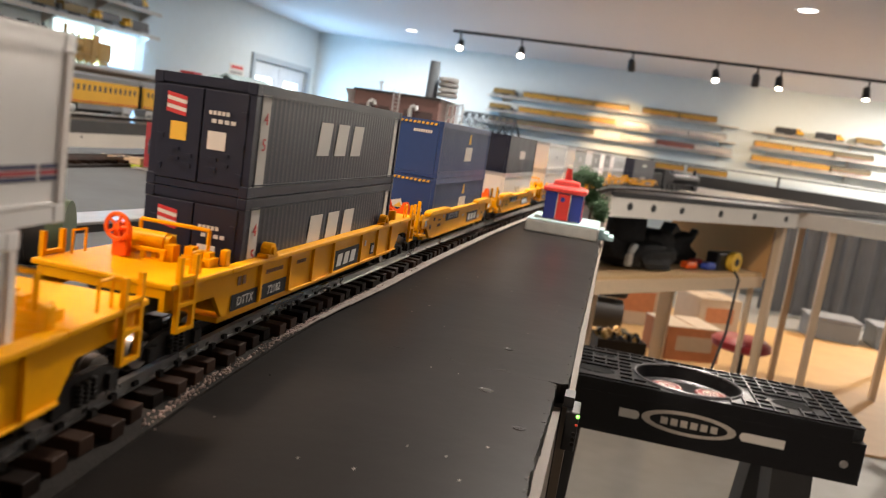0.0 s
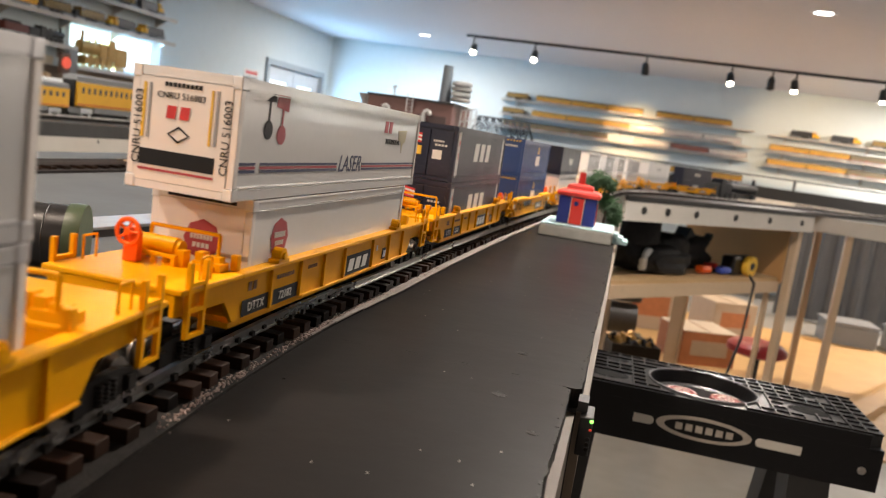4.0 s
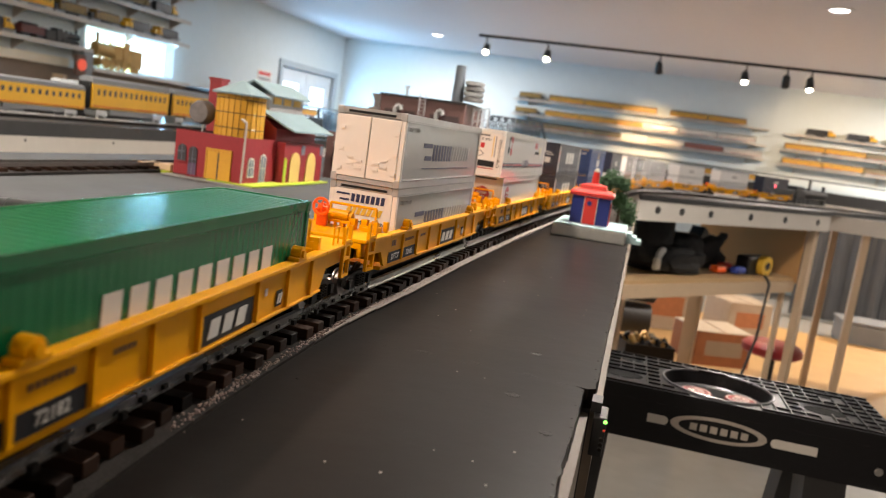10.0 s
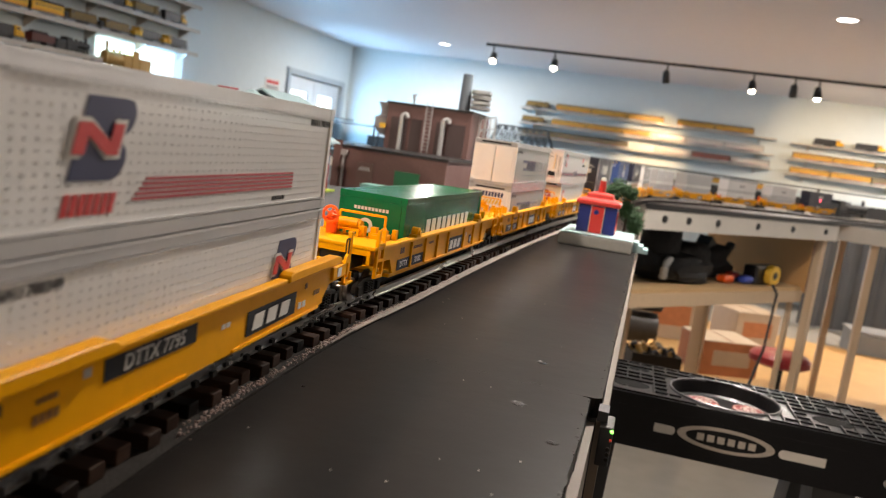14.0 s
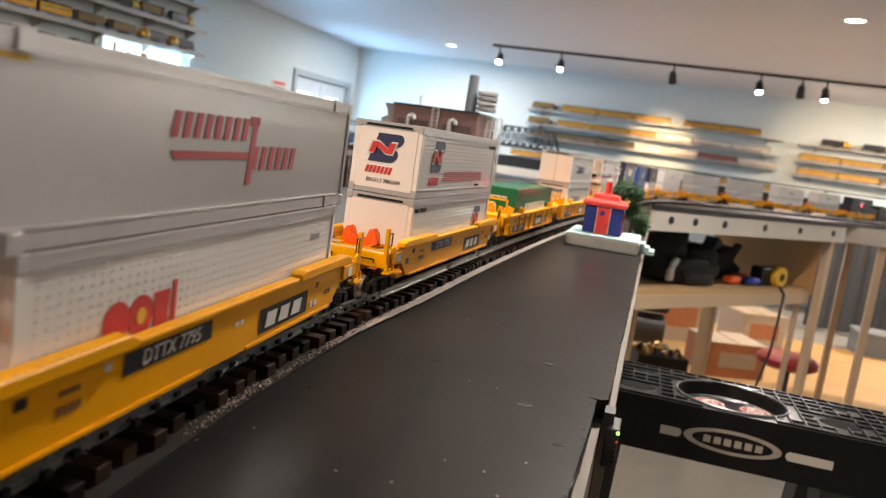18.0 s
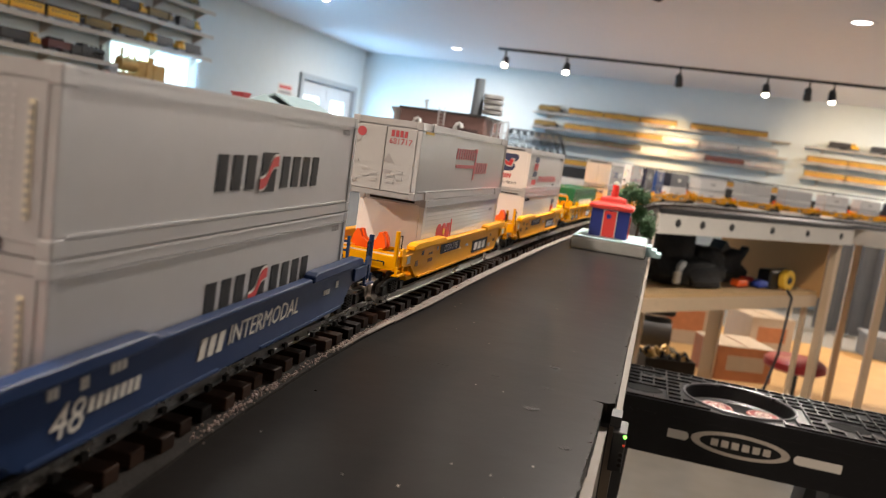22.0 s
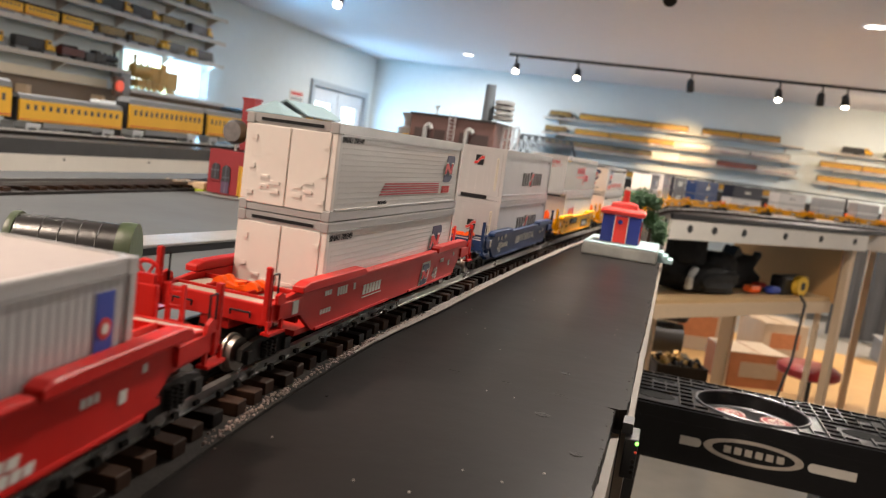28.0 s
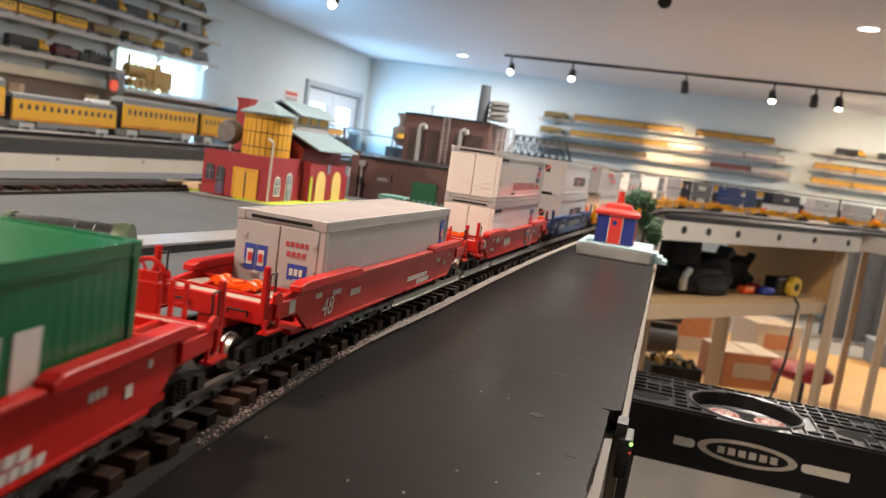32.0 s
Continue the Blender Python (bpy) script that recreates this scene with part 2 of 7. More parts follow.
def bars(bm, m, width, height, count, slant=0.0, gap=0.30, cut=False):
    """Plain letter-sized blocks in a row, in place of a brand's word."""
    step = width / count
    for i in range(count):
        x0 = -width / 2 + i * step
        w, h = step * (1 - gap), height / 2
        s = slant * height / 2
        if cut:
            t = w * 0.27
            k = i % 3
            flat(bm, [(x0 - s, -h), (x0 + t - s, -h), (x0 + t + s, h), (x0 + s, h)], m)
            flat(bm, [(x0 + w - t - s, -h), (x0 + w - s, -h), (x0 + w + s, h), (x0 + w - t + s, h)], m)
            z = (-0.12, 0.55, -0.75)[k] * h
            q = slant * z
            flat(bm, [(x0 + t + q, z), (x0 + w - t + q, z), (x0 + w - t + q, z + 0.3 * h), (x0 + t + q, z + 0.3 * h)], m)
        else:
            flat(bm, [(x0 - s, -h), (x0 + w - s, -h), (x0 + w + s, h), (x0 + s, h)], m)
    return bm


RIGHT = Matrix(((0, 0, 1, 0), (1, 0, 0, 0), (0, 1, 0, 0), (0, 0, 0, 1)))   # local x -> +y, y -> z, z -> +x
BACK = Matrix(((1, 0, 0, 0), (0, 0, -1, 0), (0, 1, 0, 0), (0, 0, 0, 1)))   # local x -> +x, y -> z, z -> -y


def on_right(x, y, z):
    return Matrix.Translation((x, y, z)) @ RIGHT


def on_back(x, y, z):
    return Matrix.Translation((x, y, z)) @ BACK

# ---- room ----
def slab(name, x0, x1, y0, y1, z0, z1, m, label, kind="structure", category=""):
    return tagged(part(name, box(x0, x1, y0, y1, z0, z1), m), label, category, kind=kind)


slab("floor", XL - 0.2, XR + 0.2, YF - 0.2, YB + 0.2, -0.15, 0, FLOORM, "worn grey concrete garage floor with stains")
slab("ceiling", XL - 0.2, XR + 0.2, YF - 0.2, YB + 0.2, ZC, ZC + 0.12, CEIL, "smooth off-white painted flat ceiling")
slab("wall_back", XL, XR, YB, YB + 0.15, 0, ZC, WALL, "pale blue-grey painted wall behind the train shelves")
# right and front walls stay out of view; their dark colour cuts bounce light
slab("wall_right", XR, XR + 0.15, YF, YB, 0, ZC, WALL_LOW_BOUNCE, "unseen side wall, darkened to cut bounce light")
slab("wall_front", XL, XR, YF - 0.15, YF, 0, ZC, WALL_LOW_BOUNCE, "unseen dull grey front wall, darkened to cut bounce light")
# left wall with a double door and a low wide window
bm = bmesh.new()
DOOR = (8.55, 10.28, 0.0, 2.03)
WIN = (5.24, 6.47, 1.55, 1.895)
for y0, y1, z0, z1 in ((YF, WIN[0], 0, ZC), (WIN[0], WIN[1], 0, WIN[2]), (WIN[0], WIN[1], WIN[3], ZC), (WIN[1], DOOR[0], 0, ZC), (DOOR[0], DOOR[1], DOOR[3], ZC), (DOOR[1], YB, 0, ZC)):
    bx(bm, XL - 0.15, XL, y0, y1, z0, z1)
tagged(part("wall_left", bm, WALL), "pale blue-grey painted wall with door and window openings", kind="structure")

door = empty("door_1", Matrix.Translation((XL, 0, 0)), "white double door with glazed upper panes and grey frame", "door", kind="structure")
DOORW = mat("door_white", (0.62, 0.68, 0.74), 0.45, var=0.03)
DOORF = mat("door_frame_grey", (0.36, 0.42, 0.47), 0.5, var=0.05)
bm = bmesh.new()
bx(bm, -0.14, 0.03, DOOR[0], DOOR[0] + 0.07, 0, 2.03)
bx(bm, -0.14, 0.03, DOOR[1] - 0.07, DOOR[1], 0, 2.03)
bx(bm, -0.14, 0.03, DOOR[0] + 0.07, DOOR[1] - 0.07, 1.96, 2.03)
part("door_frame", bm, DOORF, door)
mid = (DOOR[0] + DOOR[1]) / 2
for a, b in ((DOOR[0] + 0.075, mid - 0.004), (mid + 0.004, DOOR[1] - 0.075)):
    bm = bmesh.new()
    bx(bm, -0.08, -0.03, a, a + 0.15, 0.01, 1.95)
    bx(bm, -0.08, -0.03, b - 0.15, b, 0.01, 1.95)
    bx(bm, -0.08, -0.03, a + 0.15, b - 0.15, 0.01, 0.85)
    bx(bm, -0.08, -0.03, a + 0.15, b - 0.15, 1.78, 1.95)
    leaf = part("door_leaf", bm, DOORW, door)
    part("pane", box(-0.065, -0.055, a + 0.15, b - 0.15, 0.85, 1.78), GLOW, leaf, "bright daylit glass pane")
bm = rod(bmesh.new(), (-0.03, mid + 0.08, 1.0), (0.02, mid + 0.08, 1.0), 0.012)
rod(bm, (0.02, mid + 0.08, 1.0), (0.02, mid + 0.19, 1.0), 0.010)
part("door_handle", bm, STEEL, door)
win = empty("window_1", Matrix.Translation((XL, 0, 0)), "low wide window full of bright daylight", "window", kind="structure")
bm = bmesh.new()
for y0, y1, z0, z1 in ((WIN[0], WIN[0] + 0.03, WIN[2], WIN[3]), (WIN[1] - 0.03, WIN[1], WIN[2], WIN[3]), (WIN[0] + 0.03, WIN[1] - 0.03, WIN[2], WIN[2] + 0.03), (WIN[0] + 0.03, WIN[1] - 0.03, WIN[3] - 0.03, WIN[3])):
    bx(bm, -0.14, 0.012, y0, y1, z0, z1)
part("window_frame", bm, DOORW, win)
part("pane", box(-0.10, -0.09, WIN[0] + 0.03, WIN[1] - 0.03, WIN[2] + 0.03, WIN[3] - 0.03), GLOW, win, "bright daylit glass pane")
part("window_sill", box(0.0, 0.16, WIN[0] - 0.04, WIN[1] + 0.04, WIN[2] - 0.03, WIN[2] - 0.002), SHELF, win)

# recessed ceiling lights; all but two are added, out of view
can = None
for x, y, watts in CANS_AND_FILL:
    if can is None:
        can = empty("ceiling_light", Matrix.Translation((x, y, ZC)), "round white recessed ceiling light, most of them added as fill", "light", "recessed lights")
        part("trim_ring", lathe(bmesh.new(), [(0.062, 0.0), (0.062, -0.006), (0.085, -0.006), (0.09, 0.0)], 28), CEIL, can)
        part("diffuser", lathe(bmesh.new(), [(0.0605, 0.0), (0.06, -0.004), (0.02, -0.005)], 24), CANGLOW, can)
    else:
        copy_thing(can, Matrix.Translation((x, y, ZC)))

# track light
LAMPBLACK = mat("lamp_black", (0.02, 0.02, 0.022), 0.4, 0.3)
track = empty("track_light", Matrix.Translation((0, YT, ZC)), "long black ceiling track with adjustable spotlights", "track light")
part("rail", box(-2.02, 3.2, -0.018, 0.018, -0.025, 0), LAMPBLACK, track)
for x, on in HEADS:
    aim = look((x, 0.03, -0.15), Vector((x, 0.03, -0.15)) + AIMS[x]) @ pose(0, 0, 0, 180, 0, 0)
    bm = rod(bmesh.new(), (x, 0, -0.025), (x, 0.0, -0.12), 0.009)
    part("stem", bm, LAMPBLACK, track)
    head = part("lamp_head", lathe(bmesh.new(), [(0.02, -0.075), (0.034, -0.06), (0.042, 0.05), (0.04, 0.055), (0.036, 0.045)], 20), LAMPBLACK, track, smooth=True)
    head.matrix_basis = aim
    if on:
        part("bulb", lathe(bmesh.new(), [(0.034, 0.046), (0.03, 0.062), (0.012, 0.07)], 16), LAMPGLOW, head, "glowing warm bulb")

tr2 = empty("track_light", Matrix.Translation((0, 0, ZC)), "short black ceiling track with two spotlights", "track light")
ends = Vector((-2.95, 5.952, -0.012)), Vector((-0.16, 4.837, -0.012))
part("rail", rod(bmesh.new(), *ends, 0.016, 4), LAMPBLACK, tr2)
for x, y, lit in ((-2.87, 5.92, True), (-0.223, 4.862, False)):
    part("stem", rod(bmesh.new(), (x, y, -0.025), (x, y, -0.05), 0.009), LAMPBLACK, tr2)
    head = part("lamp_head", lathe(bmesh.new(), [(0.02, -0.05), (0.034, -0.04), (0.042, 0.05), (0.04, 0.055), (0.036, 0.045)], 20), LAMPBLACK, tr2, smooth=True)
    head.matrix_basis = look((x, y - 0.01, -0.075), (x + 0.1, y - 1.0, -1.0)) @ pose(0, 0, 0, 180, 0, 0)
    if lit:
        part("bulb", lathe(bmesh.new(), [(0.034, 0.046), (0.03, 0.062), (0.012, 0.07)], 16), LAMPGLOW, head, "glowing warm bulb")

# ---- layout tables ----
bench = empty("layout_table", Matrix(), "dark grey painted plywood train layout table with chipped edge", "table")
SEAM = 0.441


def ragged(y0, y1, x, amount, step=0.0025):
    """A sawn, chipped edge along y."""
    pts, drift, y = [(x, y0)], 0.0, y0
    while y < y1 - step:
        y += step * random.uniform(0.5, 1.7)
        drift = 0.86 * drift + random.gauss(0, amount * 0.4)
        pts.append((x + max(-2.4 * amount, min(amount, drift)), min(y, y1)))
    return pts + [(x, y1)]


random.seed(3)
near_edge = [(-0.0125, -4.8)] + ragged(0.15, SEAM - 0.006, -0.0125, 0.0008) + [(-0.0115, SEAM - 0.004), (-0.0145, SEAM - 0.0015), (-0.018, SEAM)]
bm = prism(bmesh.new(), [(-0.25, -4.8)] + near_edge + [(-0.03, SEAM + 0.01), (-0.25, SEAM + 0.01)], "z", TOP - 0.012, TOP - 0.00002)
part("tabletop", bm, BENCH, bench, "dark grey painted tabletop with screw holes and scuffs")
far_edge = [(-0.0095, SEAM + 0.0)] + ragged(SEAM + 0.003, 1.4, -0.0055, 0.0007) + [(-0.0055, 3.22)]
bm = prism(bmesh.new(), [(-0.25, SEAM)] + far_edge + [(-0.25, 3.395)], "z", TOP - 0.0119, TOP)
part("tabletop", bm, BENCH, bench, "dark grey painted tabletop with chipped edge")
bm = prism(bmesh.new(), [(-1.05, -4.8), (-0.2504, -4.8), (-0.2504, 3.395), (-0.60, 3.65), (-1.05, 3.65)], "z", TOP - 0.012, TOP)
part("tabletop", bm, SLATE, bench, "slate grey matte tabletop on the track's far side")
# black strip puts in the shade of the gap behind the edge board
part("core_board", box(-0.05, -0.014, -4.8, 3.2, TOP - 0.040, TOP - 0.0125), BLACK, bench)
part("edge_board", box(-0.0138, -0.0075, -4.8, SEAM - 0.004, TOP - 0.080, TOP - 0.013), EDGEW, bench, "bare wood edge board")
part("edge_board", box(-0.0070, -0.0015, SEAM + 0.012, 3.2, TOP - 0.080, TOP - 0.0125), EDGEW, bench, "bare wood edge board")
for y in (-4.5, -2.1, 0.35, 2.6):
    for x in (-0.95, -0.13):
        part("leg", box(x - 0.02, x + 0.02, y - 0.02, y + 0.02, 0, TOP - 0.0125), PINE_V, bench)
# the far table runs off at an angle
UH = radians(37)
U, N = Vector((math.sin(UH), math.cos(UH))), Vector((-math.cos(UH), math.sin(UH)))
FA = Vector((0.0, 3.225))


def far(u, n):
    p = FA + U * u + N * n
    return p.x, p.y


FARM = Matrix.Translation((FA.x, FA.y, 0)) @ Matrix.Rotation(-UH, 4, "Z")   # local y along the table, x to its front
ft = empty("layout_table", FARM, "white-fronted train layout table on timber legs", "table")
part("tabletop", box(-0.72, 0.0, 0.0, 1.68, TOP - 0.022, TOP), BLACK, ft, "black roadbed top")
part("front_board", box(-0.022, 0.004, 0.0, 1.68, TOP - 0.105, TOP - 0.0225), FASCIA, ft, "cream painted front board with dark bolt holes")
part("extension_deck", box(-0.37, -0.10, 1.6805, 4.75, TOP - 0.022, TOP), BLACK, ft, "narrow black deck carrying the line on")
for y in (4.6,):
    part("leg", box(-0.255, -0.215, y - 0.02, y + 0.02, 0, TOP - 0.0225), PINE_V, ft)
part("top_edge", box(0.0042, 0.007, 0.0, 1.68, TOP - 0.022, TOP - 0.001), BLACK, ft, "black painted top edge")
for y in (0.128, 0.30, 0.523, 0.862, 1.192, 1.54):
    o = part("bolt", lathe(bmesh.new(), [(0.017, 0), (0.016, 0.004)], 12, pose(0.004, y, TOP - 0.058, 0, 90, 0)), BLACK, ft)
for y, xs in ((-0.2, (-0.68,)), (1.62, (-0.66, -0.045))):
    for x in xs:
        part("leg", box(x - 0.02, x + 0.02, y - 0.02, y + 0.02, 0, TOP - 0.0225), PINE_V, ft)
part("brace", prism(bmesh.new(), [(-0.05, TOP - 0.12), (-0.05, TOP - 0.16), (-0.17, TOP - 0.04), (-0.17, TOP - 0.023), (-0.15, TOP - 0.023)], "y", 1.604, 1.64), PINE_V, ft)

# ---- the line and the train's way along it ----
def centre_line():
    pts = []
    for y in np.arange(-6.0, 3.14, 0.01):
        if y >= 1.5:
            x = -0.1715 + 0.074 * (y - 1.5)
        elif y >= 0.5:
            x = -0.2085 + 0.037 * (y - 0.5) ** 2
        elif y >= 0.10:
            x = -0.2085 + (0.5 - y) ** 2 / 5.8
        elif y >= -0.30:
            x = -0.18091 + 0.13793 * (0.10 - y) - (0.10 - y) ** 2 / 5.8
        else:
            x = -0.15333
        k, j = min(1, max(0, (y - 0.45) / 0.17)), min(1, max(0, (y - 0.9) / 0.7))
        x += 0.0034 * k * k * (3 - 2 * k) * (1 - j * j * (3 - 2 * j))      # slight kink past the rail joint
        pts.append((x, y))
    x, y = pts[-1]
    for a in np.arange(4.5, 38.1, 0.5):
        d = 1.8 * radians(0.5)
        x, y = x + d * math.sin(radians(a)), y + d * math.cos(radians(a))
        pts.append((x, y))
    for d in np.arange(0.02, 4.5, 0.02):
        pts.append((x + d * math.sin(radians(38)), y + d * math.cos(radians(38))))
    return np.array(pts)


LINE = centre_line()
RUN = np.concatenate([[0], np.cumsum(np.hypot(*np.diff(LINE, axis=0).T))])
RUN -= np.interp(0.6, LINE[:700, 1], RUN[:700]) - 0.6      # s equals y on the straight


def on_line(s):
    return Vector((np.interp(s, RUN, LINE[:, 0]), np.interp(s, RUN, LINE[:, 1]), RAIL))


def car_pose(s):
    a, b = on_line(s - 0.13), on_line(s + 0.13)
    d = b - a
    return Matrix.Translation((a + b) / 2) @ Matrix.Rotation(math.atan2(-d.x, d.y), 4, "Z")


SPEED = 0.103
RIDERS = []      # (thing, s at the start, offset on the car)


def eased(s):
    """The train hangs back slightly on the curve before the camera."""
    k = min(1, max(0, (s - 0.10) / 0.36))
    return s - 0.010 * (1 - k * k * (3 - 2 * k))


def motions():
    for thing, s0, off in RIDERS:
        walk(thing, [(t, car_pose(eased(s0 + SPEED * t)) @ off) for t in range(0, 33)])

# ---- rolling stock ----
CW = 0.0565


def truck(parent, y):
    """Two-axle truck under a car: bolster, side frames, axles with wheels."""
    t = part("truck", box(-0.014, 0.014, -0.006, 0.006, 0.010, 0.018, 0.001), TRUCKM, parent)
    t.matrix_basis = Matrix.Translation((0, y, 0))
    for s in (-1, 1):
        bm = prism(bmesh.new(), [(-0.024, 0.007), (-0.019, 0.0045), (-0.008, 0.004), (0.008, 0.004), (0.019, 0.0045), (0.024, 0.007), (0.023, 0.0125), (0.010, 0.0155), (-0.010, 0.0155), (-0.023, 0.0125)], "x", s * 0.0205, s * 0.0235)
        for yy in (-0.018, 0.018):
            bx(bm, s * 0.0235 if s > 0 else s * 0.0255, s * 0.0255 if s > 0 else s * 0.0235, yy - 0.003, yy + 0.003, 0.005, 0.0115)
        part("side_frame", bm, TRUCKM, t)
        bm = bmesh.new()
        for k in range(5):
            for yy in (-0.0045, 0.0, 0.0045):
                rod(bm, (s * 0.0245, yy, 0.005 + k * 0.0018), (s * 0.0245, yy, 0.0062 + k * 0.0018), 0.0018, 6)
        part("spring", bm, TRUCKM, t)["kind"] = "stuff"
    for yy in (-0.018, 0.018):
        bm = rod(bmesh.new(), (-0.016, yy, 0.0085), (0.016, yy, 0.0085), 0.002, 8)
        for s in (-1, 1):
            rod(bm, (s * 0.0135, yy, 0.0085), (s * 0.0150, yy, 0.0085), 0.0098, 20)
            rod(bm, (s * 0.0150, yy, 0.0085), (s * 0.0185, yy, 0.0085), 0.0086, 20, 0.0083)
        part("wheelset", bm, WHEEL, t, "worn steel wheels on an axle", smooth=True)
    return t


def coupler(parent, y, s):
    bm = bx(bmesh.new(), -0.0035, 0.0035, min(y, y + s * 0.012), max(y, y + s * 0.012), 0.011, 0.0165)
    bx(bm, -0.005, 0.004, min(y + s * 0.0085, y + s * 0.0165), max(y + s * 0.0085, y + s * 0.0165), 0.009, 0.018)
    bx(bm, 0.002, 0.0055, min(y + s * 0.012, y + s * 0.0175), max(y + s * 0.012, y + s * 0.0175), 0.009, 0.018)
    part("coupler", bm, TRUCKM, parent)


def stirrup(parent, x, y, z0, z1, m, w=0.010):
    bm = bmesh.new()
    d = 0.0011
    bx(bm, x - d, x + d, y - w / 2 - d, y - w / 2 + d, z0, z1)
    bx(bm, x - d, x + d, y + w / 2 - d, y + w / 2 + d, z0, z1)
    for k in range(3):
        z = z0 + (z1 - z0) * k * 0.34
        bx(bm, x - d, x + d, y - w / 2 + d, y + w / 2 - d, z, z + 0.0018)
    part("ladder", bm, m, parent)


def grab(parent, a, b, h, m, r=0.0007, name="grab_iron"):
    a, b = Vector(a), Vector(b)
    up = Vector((0, 0, h))
    part(name, chain(bmesh.new(), [a, a + up, b + up, b], r), m, parent)


def plate(parent, y, z, w, h, blocks, x, m=None, marks=None, slant=0.3):
    p = part("plate", flat(bmesh.new(), [(-w / 2, -h / 2), (w / 2, -h / 2), (w / 2, h / 2), (-w / 2, h / 2)], on_right(x, y, z)), m or MARK_BLACK, parent, "black data plate with pale marks")
    mark(p, bars(bmesh.new(), on_right(x + 0.0006, y, z), w * 0.80, h * 0.62, blocks, slant), marks or MARK_WHITE)


def car_a(name, m, label):
    """Well car with ribbed sides and a flat platform over each truck."""
    c = empty(name, Matrix(), label, "train car", "well cars of the train")
    half = [(0.0, 0.0165), (0.1475, 0.0165), (0.1495, 0.0185), (0.1570, 0.0282), (0.1990, 0.0290), (0.1990, 0.0384), (0.0, 0.0384)]
    side = half[1:-1] + [(-y, z) for y, z in reversed(half[1:-1])]
    for s in (-1, 1):
        part("side_sill", prism(bmesh.new(), side, "x", s * 0.0288, s * 0.0312), m, c)
        part("top_chord", box(min(s * 0.0275, s * 0.0345), max(s * 0.0275, s * 0.0345), -0.1465, 0.1465, 0.0385, 0.0412, 0.0006), m, c)
        part("bottom_chord", box(min(s * 0.0312, s * 0.0330), max(s * 0.0312, s * 0.0330), -0.070, 0.1465, 0.0160, 0.0172, 0.0003), m, c)
        rib = part("rib", box(min(s * 0.0312, s * 0.0330), max(s * 0.0312, s * 0.0330), -0.0011, 0.0011, 0.0173, 0.0384), m, c)
        rib.matrix_basis = Matrix.Translation((0, -0.1105, 0))
        for y in (-0.0730, -0.0380, -0.0030, 0.0540, 0.0930, 0.1290):
            again(rib, Matrix.Translation((0, y, 0)))
        for y in (-0.104, 0.104):
            bm = box(min(s * 0.0285, s * 0.0350), max(s * 0.0285, s * 0.0350), y - 0.0065, y + 0.0065, 0.0412, 0.0434, 0.0005)
            rod(bm, (s * 0.0290, y, 0.0450), (s * 0.0345, y, 0.0450), 0.0041, 12)
            rod(bm, (s * 0.0345, y, 0.0450), (s * 0.0358, y, 0.0450), 0.0022, 10)
            part("container_guide", bm, m, c)
    part("well_floor", box(-0.0285, 0.0285, -0.147, 0.147, 0.0125, 0.0152), m, c)
    for s in (-1, 1):
        part("end_platform", box(-0.0345, 0.0345, *sorted((s * 0.1468, s * 0.1992)), 0.0386, 0.0412, 0.0006), m, c)
        part("end_beam", box(-0.0287, 0.0287, *sorted((s * 0.1962, s * 0.1988)), 0.0345, 0.0385), m, c)
        part("centre_sill", box(-0.008, 0.008, *sorted((s * 0.151, s * 0.1955)), 0.019, 0.0384), BLACK, c)
        part("bulkhead", box(-0.0285, 0.0285, *sorted((s * 0.1475, s * 0.1503)), 0.0192, 0.0384), m, c)
        truck(c, s * 0.176)
        coupler(c, s * 0.187, s)
        for x in (-1, 1):
            stirrup(c, x * 0.0338, s * 0.187, 0.0190, 0.0525, m, 0.0122)
            grab(c, (x * 0.0300, s * 0.1700, 0.0412), (x * 0.0300, s * 0.1790, 0.0412), 0.0110, m, 0.0006)
            part("post", box(*sorted((x * 0.0262, x * 0.0300)), *sorted((s * 0.1420, s * 0.1462)), 0.0412, 0.0490, 0.0005), m, c)
        # fittings crowd the inner half of the platform
        bm = bmesh.new()
        rod(bm, (-0.0215, s * 0.1530, 0.0492), (0.0020, s * 0.1530, 0.0492), 0.0046, 14)
        rod(bm, (0.0020, s * 0.1530, 0.0492), (0.0045, s * 0.1530, 0.0492), 0.0036, 12)
        for x in (-0.018, -0.003):
            bx(bm, x - 0.0014, x + 0.0014, s * 0.153 - 0.003, s * 0.153 + 0.003, 0.0412, 0.0460)
        part("air_reservoir", bm, m, c, smooth=True)
        bm = box(-0.0190, 0.0060, *sorted((s * 0.1590, s * 0.1612)), 0.0448, 0.0468, 0.0004)
        for x in (-0.0180, -0.0060, 0.0045):
            bx(bm, x - 0.0010, x + 0.0010, *sorted((s * 0.1592, s * 0.1610)), 0.0412, 0.0449)
        part("brake_rigging", bm, m, c)
        grab(c, (-0.0160, s * 0.1485, 0.0412), (0.0210, s * 0.1485, 0.0412), 0.0165, m, 0.0010, "handrail")
        bm = box(0.0040, 0.0090, *sorted((s * 0.1530, s * 0.1590)), 0.0412, 0.0492, 0.0004)
        for x0, x1, y0, y1, z in ((0.0115, 0.0265, 0.1475, 0.1560, 0.0452), (0.0120, 0.0165, 0.1490, 0.1545, 0.0492), (0.0180, 0.0245, 0.1480, 0.1530, 0.0478), (0.0140, 0.0240, 0.1560, 0.1590, 0.0440)):
            bx(bm, x0, x1, *sorted((s * y0, s * y1)), 0.0412, z)
        part("valve_box", bm, m, c)
        yb = s * 0.1640
